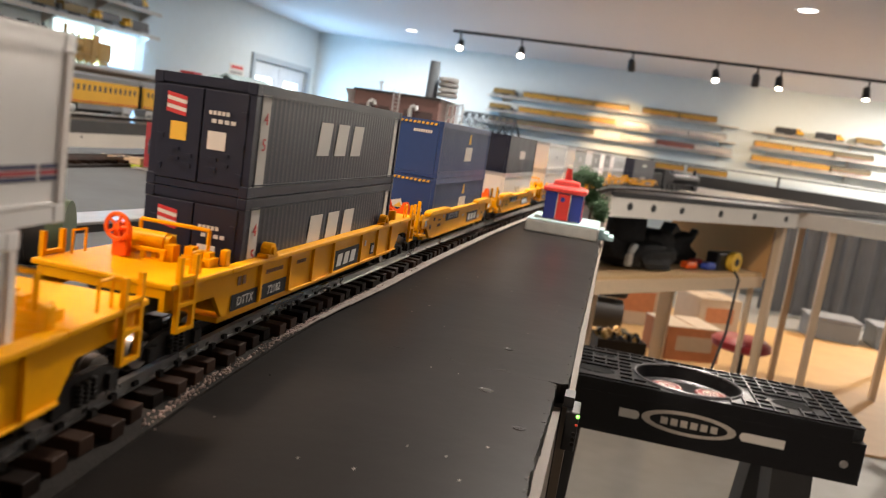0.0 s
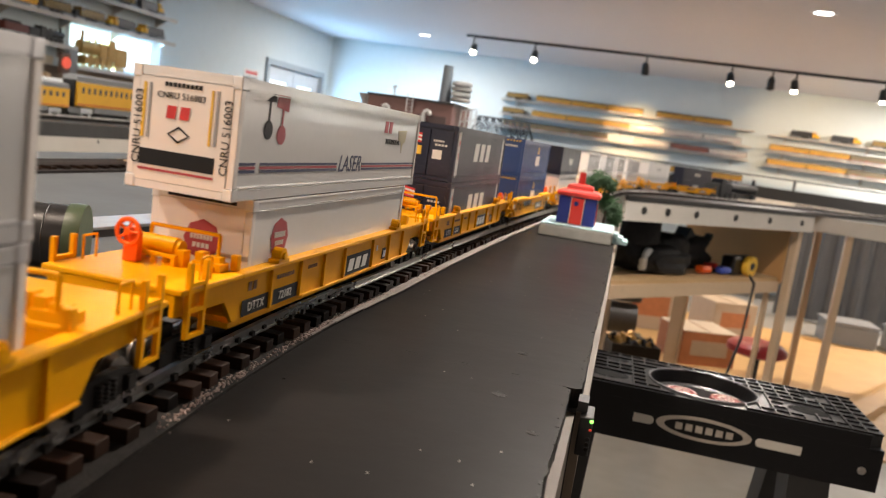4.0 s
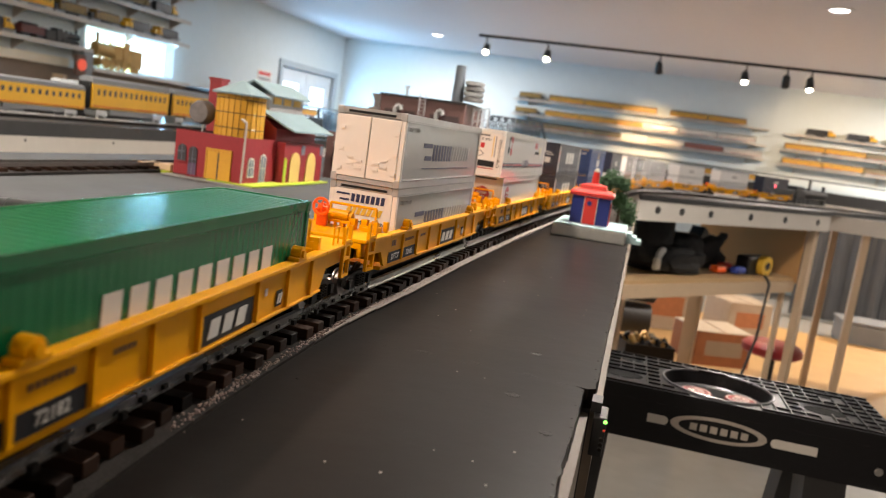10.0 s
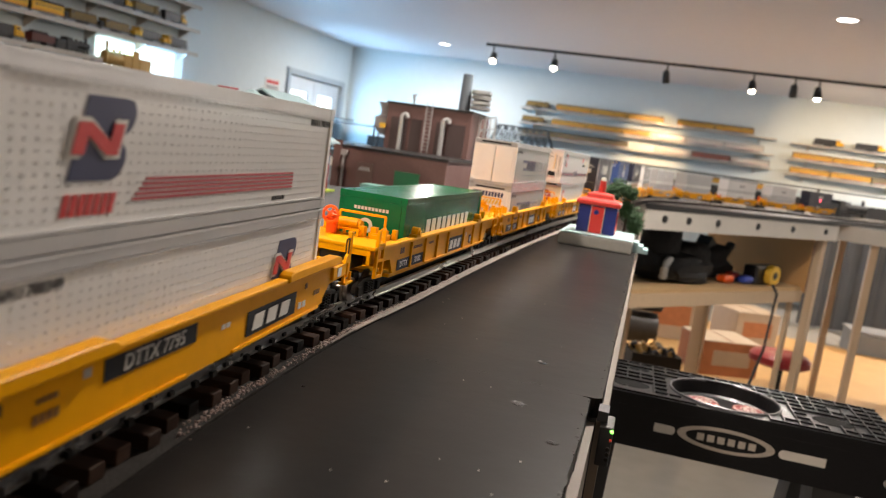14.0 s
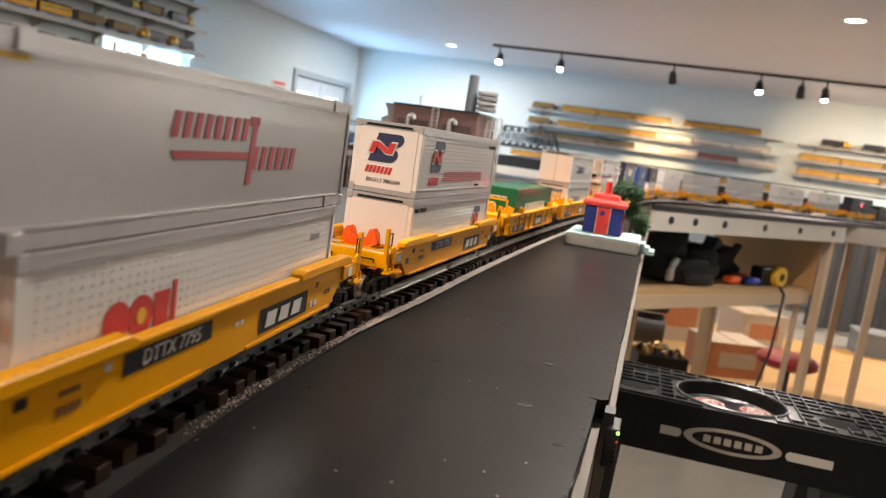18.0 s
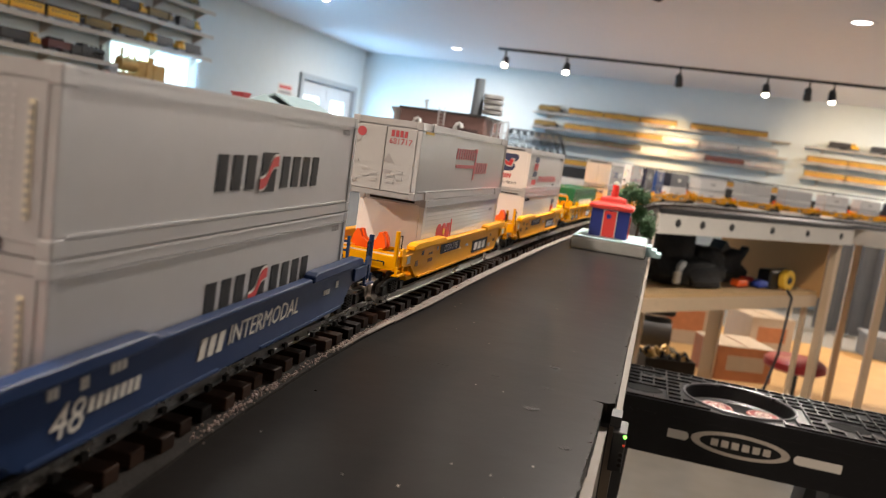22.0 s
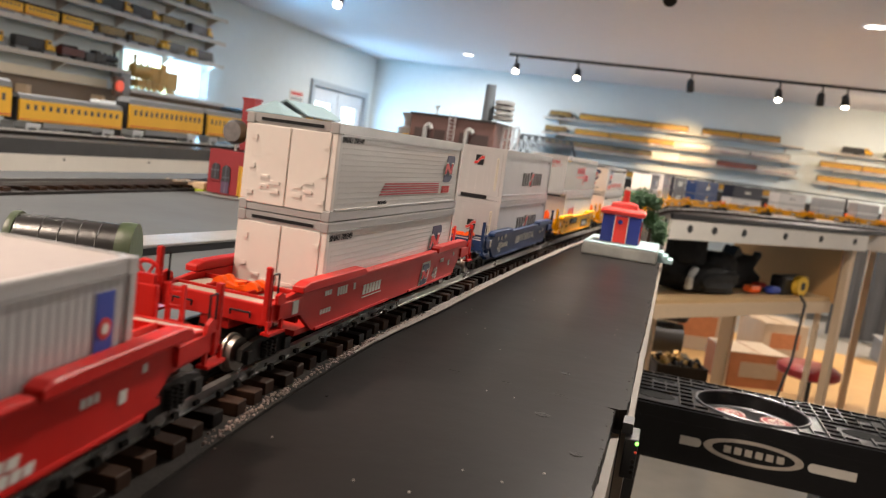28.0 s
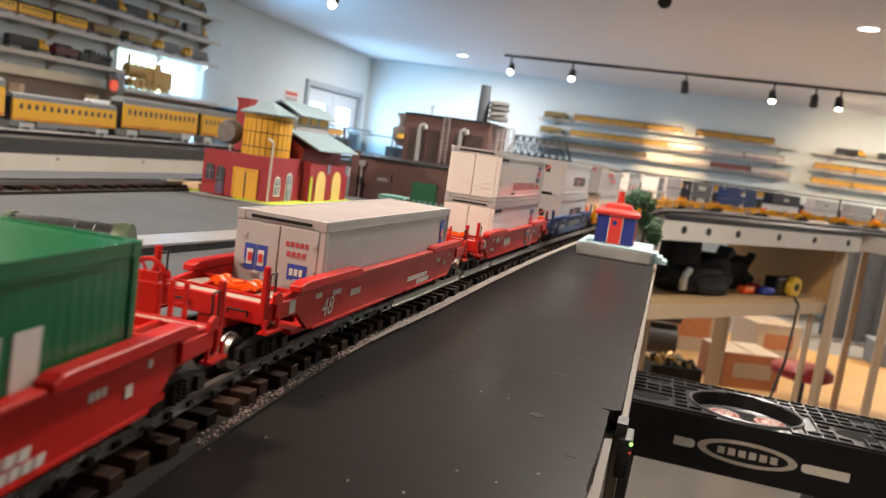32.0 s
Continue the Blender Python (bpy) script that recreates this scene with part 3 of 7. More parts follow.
        bm = prism(bmesh.new(), [(-0.0190, 0.0412), (-0.0112, 0.0412), (-0.0112, 0.0545), (-0.0130, 0.0578), (-0.0172, 0.0578), (-0.0190, 0.0545)], "y", yb - 0.0022, yb + 0.0022)
        bmesh.ops.bevel(bm, geom=bm.edges[:], offset=0.0005, segments=1, affect="EDGES")
        part("brake_stand", bm, ORANGE, c, "orange brake stand")
        bm = bmesh.new()
        wy = yb + s * 0.0042
        chain(bm, [Vector((-0.0151 + 0.0060 * math.cos(w), wy, 0.0555 + 0.0060 * math.sin(w))) for w in np.linspace(0, 2 * math.pi, 17)], 0.0011, 6)
        for w in range(5):
            a = 2 * math.pi * w / 5
            rod(bm, (-0.0151, wy, 0.0555), (-0.0151 + 0.0058 * math.cos(a), wy, 0.0555 + 0.0058 * math.sin(a)), 0.0007, 5)
        rod(bm, (-0.0151, wy - s * 0.003, 0.0555), (-0.0151, wy + s * 0.001, 0.0555), 0.0018, 8)
        part("brake_wheel", bm, ORANGE, c, "spoked orange brake wheel")
    plate(c, 0.0255, 0.0245, 0.050, 0.0135, 3, 0.0316)
    for y, w, word in ((-0.1262, 0.0285, "DTTX"), (-0.0920, 0.0330, "72182")):
        p = part("plate", flat(bmesh.new(), rect(-w / 2, w / 2, -0.0042, 0.0042), on_right(0.0316, y, 0.0218)), MARK_BLACK, c, "black data plate with pale lettering")
        words(word, 0.0066, MARK_WHITE, p, on_right(0.0321, y, 0.0218))
    mark(c, bars(bmesh.new(), on_right(0.0316, 0.0660, 0.0300), 0.004, 0.004, 1), MARK_WHITE)
    plate(c, 0.0830, 0.0240, 0.008, 0.0085, 2, 0.0316)
    mark(c, bars(bmesh.new(), on_right(0.0316, -0.092, 0.0325), 0.022, 0.0022, 7), MARK_BROWN)
    mark(c, bars(bmesh.new(), on_right(0.0316, -0.130, 0.0325), 0.010, 0.0045, 2), MARK_BROWN)
    mark(c, bars(bmesh.new(), on_right(0.0316, -0.055, 0.0325), 0.014, 0.0020, 5), MARK_BROWN)
    return c


def car_b(name, m, label, deco=0):
    """Well car with smooth sides stepped up by the container ends, tread plates and grab rails."""
    c = empty(name, Matrix(), label, "train car", "well cars of the train")
    half = [(0.130, 0.0128), (0.1345, 0.0145), (0.1480, 0.0245), (0.1785, 0.0255), (0.1785, 0.0345), (0.1550, 0.0372)]
    side = half + [(-y, z) for y, z in reversed(half)]
    dark = MARK_BLACK
    for s in (-1, 1):
        part("side_sill", prism(bmesh.new(), side, "x", s * 0.0285, s * 0.0312), m, c)
        part("top_chord", box(min(s * 0.0285, s * 0.0345), max(s * 0.0285, s * 0.0345), -0.072, 0.072, 0.0373, 0.0394, 0.0006), m, c)
        for e in (-1, 1):
            bm = prism(bmesh.new(), [(e * 0.0725, 0.0373), (e * 0.1550, 0.0373), (e * 0.1550, 0.0408), (e * 0.1480, 0.0426), (e * 0.0770, 0.0426), (e * 0.0725, 0.0408)], "x", s * 0.0285, s * 0.0356)
            bmesh.ops.bevel(bm, geom=bm.edges[:], offset=0.0006, segments=1, affect="EDGES")
            part("raised_sill", bm, m, c)
            part("bottom_lip", box(min(s * 0.0312, s * 0.0322), max(s * 0.0312, s * 0.0322), *sorted((e * 0.02, e * 0.130)), 0.0130, 0.0144), m, c)
            part("side_box", box(min(s * 0.0312, s * 0.0330), max(s * 0.0312, s * 0.0330), *sorted((e * 0.1490, e * 0.1740)), 0.0265, 0.0345, 0.0005), m, c)
    part("well_floor", box(-0.0284, 0.0284, -0.147, 0.147, 0.0122, 0.0152), m, c)
    for s in (-1, 1):
        part("bulkhead", box(-0.0284, 0.0284, *sorted((s * 0.1440, s * 0.1465)), 0.0192, 0.0360), m, c)
        part("end_platform", box(-0.0284, 0.0284, *sorted((s * 0.1470, s * 0.1784)), 0.0262, 0.0318), m, c)
        beam = part("end_beam", box(-0.0325, 0.0325, *sorted((s * 0.1786, s * 0.1812)), 0.0238, 0.0345, 0.0006), m, c)
        part("centre_sill", box(-0.008, 0.008, *sorted((s * 0.152, s * 0.178)), 0.018, 0.0261), m, c)
        for x in (-1, 1):
            part("tread_plate", box(*sorted((x * 0.0130, x * 0.0275)), *sorted((s * 0.1475, s * 0.1680)), 0.0322, 0.0338), GRATE, c, "tan gritty tread plate")
            part("deck_rib", box(*sorted((x * 0.0108, x * 0.0124)), *sorted((s * 0.1475, s * 0.1690)), 0.0319, 0.0362), m, c)
        part("tread_plate", box(-0.0275, 0.0275, *sorted((s * 0.1705, s * 0.1780)), 0.0322, 0.0342), GRATE, c, "tan gritty tread plate")
        part("deck_rib", box(-0.0282, 0.0282, *sorted((s * 0.1690, s * 0.1702)), 0.0319, 0.0355), m, c)
        bm = rod(bmesh.new(), (0, s * 0.157, 0.0319), (0, s * 0.157, 0.0380), 0.0032, 10)
        for y in (s * 0.1535, s * 0.1605):
            saddle = [(-0.012, 0.0345), (0.012, 0.0345), (0.0140, 0.0380), (0.0128, 0.0440), (0.0104, 0.0478), (0.0080, 0.0478), (0.0058, 0.0420), (0.0, 0.0385), (-0.0058, 0.0420), (-0.0080, 0.0478), (-0.0104, 0.0478), (-0.0128, 0.0440), (-0.0140, 0.0380)]
            if deco:
                saddle = [(u, 0.0345 + (z - 0.0345) * 0.38) for u, z in saddle]
            prism(bm, saddle, "y", y - 0.0017, y + 0.0017)
        if s < 0:
            part("box_connector", bm, ORANGE, c, "orange container lock block")
        truck(c, s * 0.165)
        coupler(c, s * 0.176, s)
        for x in (-1, 1):
            tall = 0.0535 if s < 0 or x > 0 else 0.0440
            part("corner_post", box(*sorted((x * 0.0292, x * 0.0322)), *sorted((s * 0.1814, s * 0.1842)), 0.0255, tall, 0.0005), m, c)
            grab(c, (x * 0.0312, s * 0.1742, 0.0345), (x * 0.0312, s * 0.1800, 0.0345), 0.0150, dark, 0.0005, "handrail")
            part("sill_bracket", prism(bmesh.new(), [(s * 0.1690, 0.0345), (s * 0.1770, 0.0345), (s * 0.1775, 0.0392), (s * 0.1735, 0.0405), (s * 0.1700, 0.0385)], "x", x * 0.0318, x * 0.0335), m, c)
            bm = bmesh.new()
            for y in (0.1700, 0.1830):
                bx(bm, *sorted((x * 0.0318, x * 0.0334)), *sorted((s * y, s * (y + 0.0016))), 0.0218, 0.0275)
            bx(bm, *sorted((x * 0.0300, x * 0.0350)), *sorted((s * 0.1695, s * 0.1850)), 0.0206, 0.0219)
            part("step", bm, m, c)
            grab(beam, (x * 0.0110, s * 0.1824, 0.0270), (x * 0.0220, s * 0.1824, 0.0270), 0.0026, dark, 0.0005)
        if s > 0 and deco:      # the brake stand rises at the leading end only
            bm = box(-0.0130, 0.0030, 0.1814, 0.1850, 0.0285, 0.0478, 0.0006)
            bx(bm, -0.0115, 0.0015, 0.1820, 0.1844, 0.0478, 0.0520)
            part("brake_stand", bm, m, c)
            bm = bmesh.new()
            hub = Vector((-0.0050, 0.1862, 0.0490))
            chain(bm, [hub + Vector((0.0078 * math.cos(w), 0, 0.0078 * math.sin(w))) for w in np.linspace(0, 2 * math.pi, 19)], 0.0010, 6)
            for w in range(6):
                rod(bm, hub, hub + Vector((0.0076 * math.cos(w * 1.047), 0, 0.0076 * math.sin(w * 1.047))), 0.0007, 5)
            rod(bm, hub - Vector((0, 0.0014, 0)), hub + Vector((0, 0.001, 0)), 0.0018, 8)
            part("brake_wheel", bm, m, c)
            bm = bmesh.new()
            for x in (0.0085, 0.0150):
                bx(bm, x - 0.0009, x + 0.0009, 0.1816, 0.1834, 0.0240, 0.0500)
            for k in range(4):
                bx(bm, 0.0094, 0.0141, 0.1818, 0.1832, 0.0270 + k * 0.0062, 0.0284 + k * 0.0062)
            part("ladder", bm, m, c)
    x = 0.0316
    if deco == 0:      # yellow car with two dark plates
        p = part("plate", flat(bmesh.new(), rect(-0.0300, 0.0300, -0.0040, 0.0040), on_right(x, -0.0445, 0.0305)), MARK_BLACK, c, "black data plate with pale lettering")
        words("DTTX 7795", 0.0082, MARK_WHITE, p, on_right(x + 0.0005, -0.0445, 0.0305), 0.15)
        plate(c, 0.063, 0.0232, 0.060, 0.0120, 3, x)
        mark(c, bars(bmesh.new(), on_right(x, -0.121, 0.0320), 0.007, 0.0035, 1), MARK_BLACK)
        for y, z, w, h, k in ((-0.101, 0.0245, 0.012, 0.0030, 4), (-0.101, 0.0300, 0.010, 0.0018, 4), (0.108, 0.0300, 0.005, 0.0030, 1), (0.126, 0.0235, 0.010, 0.0028, 3), (-0.135, 0.0250, 0.007, 0.0045, 2)):
            mark(c, bars(bmesh.new(), on_right(x, y, z), w, h, k), MARK_BROWN)
        for y, z, w, h in ((0.012, 0.0275, 0.009, 0.0022), (-0.0830, 0.0325, 0.004, 0.003), (0.104, 0.0200, 0.012, 0.0035)):
            mark(c, bars(bmesh.new(), on_right(x, y, z), w, h, 2), MARK_WHITE)
        for e in (-1, 1):
            part("marking", flat(bmesh.new(), rect(-0.0035, 0.0035, -0.0028, 0.0028), on_right(0.0332, e * 0.1600, 0.0305)), MARK_WHITE, c)
    elif deco == 1:    # blue car
        words("48", 0.0155, MARK_WHITE, c, on_right(x, -0.1140, 0.0225), 0.25)
        mark(c, bars(bmesh.new(), on_right(x, -0.0895, 0.0245), 0.028, 0.0050, 7, 0.2, 0.35), MARK_WHITE)
        words("INTERMODAL", 0.0122, MARK_WHITE, c, on_right(x, 0.0240, 0.0265), 0.25)
        mark(c, bars(bmesh.new(), on_right(x, -0.0260, 0.0260), 0.022, 0.0085, 3, 0.3, 0.35), MARK_WHITE)
        for y, z, w, h, k in ((-0.0890, 0.0340, 0.009, 0.0045, 3), (-0.1060, 0.0325, 0.004, 0.004, 2), (-0.1200, 0.0330, 0.005, 0.0035, 2), (0.104, 0.0270, 0.010, 0.003, 3), (0.121, 0.0290, 0.006, 0.004, 1)):
            mark(c, bars(bmesh.new(), on_right(x, y, z), w, h, k), MARK_WHITE)
        part("marking", flat(bmesh.new(), rect(-0.0030, 0.0030, -0.0034, 0.0034), on_right(0.0332, -0.1580, 0.0305)), MARK_WHITE, c)
    else:              # red cars: the first with a small emblem, the second with a script mark
        words("48", 0.0130 if deco == 2 else 0.0150, MARK_WHITE, c, on_right(x, 0.0790 if deco == 2 else -0.1115, 0.0195 if deco == 2 else 0.0225), 0.2)
        if deco == 2:
            em = on_right(x, 0.0540, 0.0225)
            poly(c, MARK_WHITE, em, [(-0.0125, -0.0092), (0.0062, -0.0092), (0.0100, -0.0020), (0.0130, 0.0055), (0.0120, 0.0092), (-0.0062, 0.0092)])
            shield(c, em @ Matrix.Translation((0.0003, 0, 0.0004)), 0.86, False)
            mark(c, bars(bmesh.new(), on_right(x, -0.0515, 0.0265), 0.030, 0.0062, 6, 0.1, 0.25), MARK_WHITE)
            poly(c, MARK_WHITE, on_right(x, -0.0515, 0.0218), rect(-0.016, 0.016, -0.0003, 0.0003))
            spots = ((-0.1165, 0.0320, 0.009, 0.0028, 3), (-0.0975, 0.0308, 0.014, 0.0050, 4), (-0.1180, 0.0220, 0.014, 0.0026, 4), (-0.0800, 0.0310, 0.004, 0.0040, 1), (0.0980, 0.0290, 0.010, 0.003, 3))
        else:
            mark(c, bars(bmesh.new(), on_right(x, 0.0480, 0.0215), 0.046, 0.0034, 8, 0.3, 0.22), MARK_WHITE)
            mark(c, bars(bmesh.new(), on_right(x, 0.0620, 0.0172), 0.030, 0.0034, 6, 0.3, 0.22), MARK_WHITE)
            spots = ((-0.1000, 0.0300, 0.012, 0.0030, 4), (-0.0720, 0.0265, 0.016, 0.0040, 5), (-0.1240, 0.0310, 0.008, 0.0028, 3), (0.1000, 0.0290, 0.010, 0.003, 3))
        for y, z, w, h, k in spots + ((0.118, 0.0250, 0.006, 0.0045, 1), (0.130, 0.0315, 0.004, 0.003, 1)):
            mark(c, bars(bmesh.new(), on_right(x, y, z), w, h, k), MARK_WHITE)
        part("marking", flat(bmesh.new(), rect(-0.0030, 0.0030, -0.0034, 0.0034), on_right(0.0332, -0.1580, 0.0305)), MARK_WHITE, c)
    return c


def shell_outline(L, W, corr, d=0.0009):
    """Plan of the container's walls, waved along both long sides when corrugated."""
    if not corr:
        return [(-W / 2, -L / 2), (W / 2, -L / 2), (W / 2, L / 2), (-W / 2, L / 2)]
    n = corr
    ys = []
    step = L / n
    for i in range(n):
        a = -L / 2 + i * step
        ys += [(a + step * 0.05, 0), (a + step * 0.30, 0), (a + step * 0.45, d), (a + step * 0.80, d)]
    return [(W / 2 - i, y) for y, i in ys] + [(-W / 2 + i, y) for y, i in reversed(ys)]


CASTING = {}


def container(label, L, H, body, frame_m, end_m=None, corr=0, door=False, rivets=False, slot=True, roof_m=None, deep=0.0009):
    W = CW
    c = empty("container", Matrix(), label, "container", "model containers")
    part("shell", prism(bmesh.new(), shell_outline(L - 0.002, W - 0.0016, corr, deep), "z", 0.0022, H - 0.0022), body, c)
    part("roof", box(-W / 2 + 0.0015, W / 2 - 0.0015, -L / 2 + 0.0015, L / 2 - 0.0015, H - 0.0022, H - 0.0004, 0.0003), roof_m or frame_m, c)
    for s in (-1, 1):
        part("top_rail", box(*sorted((s * (W / 2 - 0.002), s * W / 2)), -L / 2 + 0.004, L / 2 - 0.004, H - 0.0050, H), frame_m, c)
        part("bottom_rail", box(*sorted((s * (W / 2 - 0.002), s * W / 2)), -L / 2 + 0.004, L / 2 - 0.004, 0.0004, 0.0055), frame_m, c)
        for z in (H - 0.0060, H - 0.0014, 0.0062):
            part("rail_rib", box(*sorted((s * (W / 2 - 0.002), s * (W / 2 + 0.0003))), -L / 2 + 0.006, L / 2 - 0.006, z, z + 0.0006), frame_m, c)
        part("end_header", box(-W / 2 + 0.005, W / 2 - 0.005, *sorted((s * (L / 2 - 0.002), s * (L / 2 + 0.0002))), H - 0.0048, H), frame_m, c)
        part("end_footer", box(-W / 2 + 0.005, W / 2 - 0.005, *sorted((s * (L / 2 - 0.002), s * (L / 2 + 0.0002))), 0.0004, 0.0040), frame_m, c)
        if slot:
            part("slot", box(-W / 2 + 0.009, W / 2 - 0.009, *sorted((s * (L / 2 + 0.0001), s * (L / 2 + 0.0006))), H - 0.0040, H - 0.0022), MARK_BLACK, c)
    em = end_m or body
    key = (round(H, 4), frame_m.name, em.name)
    if key not in CASTING:
        post = part("corner_post", box(-0.0019, 0.0019, -0.0019, 0.0019, 0.0061, H - 0.0061, 0.0003), em, c)
        cast = part("corner_casting", box(-0.0026, 0.0026, -0.0030, 0.0030, 0, 0.0060, 0.0005), frame_m, c)
        CASTING[key] = post.data, cast.data
        for o in (post, cast):
            bpy.data.objects.remove(o)
    for x in (-1, 1):
        for y in (-1, 1):
            o = new("corner_post", CASTING[key][0])
            o.parent, o.location = c, (x * (W / 2 - 0.0019), y * (L / 2 - 0.0018), 0)
            for z in (0, H - 0.0060):
                o = new("corner_casting", CASTING[key][1])
                o.parent, o.location = c, (x * (W / 2 - 0.0023), y * (L / 2 - 0.0025), z)
    ye = -L / 2
    if door:
        for s in (-1, 1):
            leaf = part("door", box(*sorted((s * 0.0005, s * 0.0245)), ye - 0.0005, ye + 0.0012, 0.0045, H - 0.0062, 0.0003), em, c)
            bm = bmesh.new()
            for z in (0.009, 0.024, 0.040):
                bx(bm, *sorted((s * 0.0205, s * 0.0240)), ye - 0.0011, ye - 0.0004, z, z + 0.0026)
            for z in (0.011, 0.016):
                bx(bm, *sorted((s * 0.004, s * 0.010)), ye - 0.0011, ye - 0.0004, z, z + 0.0020)
                bx(bm, *sorted((s * 0.011, s * 0.0165)), ye - 0.0011, ye - 0.0004, z + 0.003, z + 0.0046)
            mark(leaf, bm, em, name="latch")
    else:
        part("end_panel", box(-W / 2 + 0.004, W / 2 - 0.004, ye - 0.0003, ye + 0.0012, 0.0042, H - 0.0052), em, c)
    if rivets:
        bm = bmesh.new()
        x = W / 2 - 0.0009
        cols = int(L / 0.0052)
        for i in range(cols):
            y = -L / 2 + 0.010 + i * (L - 0.02) / (cols - 1)
            for k in range(14):
                z = 0.0065 + k * (H - 0.0135) / 13
                bx(bm, x, x + 0.00036, y - 0.0006, y + 0.0006, z - 0.0004, z + 0.0004)
        part("rivets", bm, body, c)["kind"] = "stuff"
    return c


def mark(c, bm, m, label="", name="marking"):
    """Each island of the mesh becomes a marking of its own."""
    bm.faces.ensure_lookup_table()
    left = set(bm.faces)
    while left:
        todo, got = [left.pop()], []
        while todo:
            f = todo.pop()
            got.append(f)
            for e in f.edges:
                for g in e.link_faces:
                    if g in left:
                        left.remove(g)
                        todo.append(g)
        one, at_v = bmesh.new(), {}
        for f in got:
            for v in f.verts:
                if v not in at_v:
                    at_v[v] = one.verts.new(v.co)
        for f in got:
            one.faces.new([at_v[v] for v in f.verts])
        part(name, one, m, c, label)
    bm.free()


XS = CW / 2 - 0.00075      # side face
def poly(c, m, base, *polys):
    for p in polys:
        part("marking", flat(bmesh.new(), p, base), m, c)


def rect(x0, x1, y0, y1, s=0.0):
    return [(x0, y0), (x1, y0), (x1 + s, y1), (x0 + s, y1)]


def disc(x, y, r, n=18):
    return [(x + r * math.cos(2 * math.pi * i / n), y + r * math.sin(2 * math.pi * i / n)) for i in range(n)]


def shield(c, base, k, word=True):
    """Slanted navy block emblem with two lobes, crossed by a red zigzag with a pale rim."""
    def lean(pts):
        return [((x + 0.30 * y) * k, y * k) for x, y in pts]
    lobe = [(0.0050 + 0.0042 * math.cos(w), 0.0048 + 0.0042 * math.sin(w)) for w in np.linspace(-math.pi / 2, math.pi / 2, 9)]
    poly(c, MARK_NAVY, base, lean([(-0.0090, 0.0006)] + lobe[:1] + lobe[1:] + [(-0.0090, 0.0090)]))
    poly(c, MARK_NAVY, base, lean([(-0.0090, -0.0090)] + [(x, y - 0.0096) for x, y in lobe] + [(-0.0090, 0.0006 - 0.0012)]))
    zig = [(-0.0105, -0.0034), (-0.0066, -0.0034), (-0.0066, 0.0006), (0.0006, -0.0034), (0.0050, -0.0034), (0.0050, 0.0034), (0.0012, 0.0034), (0.0012, -0.0004), (-0.0062, 0.0034), (-0.0105, 0.0034)]
    cx, cy = -0.0028, 0.0
    poly(c, MARK_WHITE, base @ Matrix.Translation((0, 0, 0.0004)), lean([(cx + (x - cx) * 1.14, cy + (y - cy) * 1.28) for x, y in zig]))
    poly(c, MARK_RED, base @ Matrix.Translation((0, 0, 0.0008)), lean(zig))
    if word:
        mark(c, bars(bmesh.new(), base @ Matrix.Translation((-0.0035 * k, -0.0140 * k, 0)), 0.018 * k, 0.0046 * k, 7, 0.25, 0.26), MARK_RED)


def navy_box(L, H, top):
    c = container("dark navy corrugated model container with white letter panel", L, H, NAVY_BOX, NAVY_BOX, corr=46, door=True, slot=False, deep=0.00016)
    s, y0 = XS + 0.0002, -L / 2
    poly(c, MARK_WHITE, on_right(s, 0, 0), rect(y0 + 0.008, y0 + 0.0175, 0.0045, H - 0.005), rect(L / 2 - 0.016, L / 2 - 0.0085, 0.0045, H - 0.005))
    words("4", 0.009, MARK_RED, c, on_right(s + 0.0006, y0 + 0.0128, H * 0.70))
    words("5", 0.009, MARK_RED, c, on_right(s + 0.0006, y0 + 0.0128, H * 0.47))
    mark(c, bars(bmesh.new(), on_right(s, 0.004, H * 0.56), 0.090, 0.0205, 3, 0.16, 0.34), MARK_WHITE)
    b = on_back(0, y0 - 0.00066, 0)
    for k in range(5):
        poly(c, MARK_RED if k % 2 == 0 else MARK_WHITE, b, [(-0.020, H * 0.66 + k * 0.002), (-0.009, H * 0.63 + k * 0.002), (-0.009, H * 0.63 + k * 0.002 + 0.0019), (-0.020, H * 0.66 + k * 0.002 + 0.0019)])
    poly(c, MARK_YELLOW, b, rect(-0.017, -0.008, H * 0.42, H * 0.58))
    poly(c, MARK_WHITE, b, rect(0.004, 0.014, H * 0.38, H * 0.54))
    mark(c, bars(bmesh.new(), on_back(0.010, y0 - 0.0015, H * 0.70), 0.012, 0.002, 5, cut=False), MARK_WHITE)
    mark(c, bars(bmesh.new(), on_back(0.013, y0 - 0.0015, H * 0.63), 0.014, 0.002, 4, cut=False), MARK_WHITE)
    return c


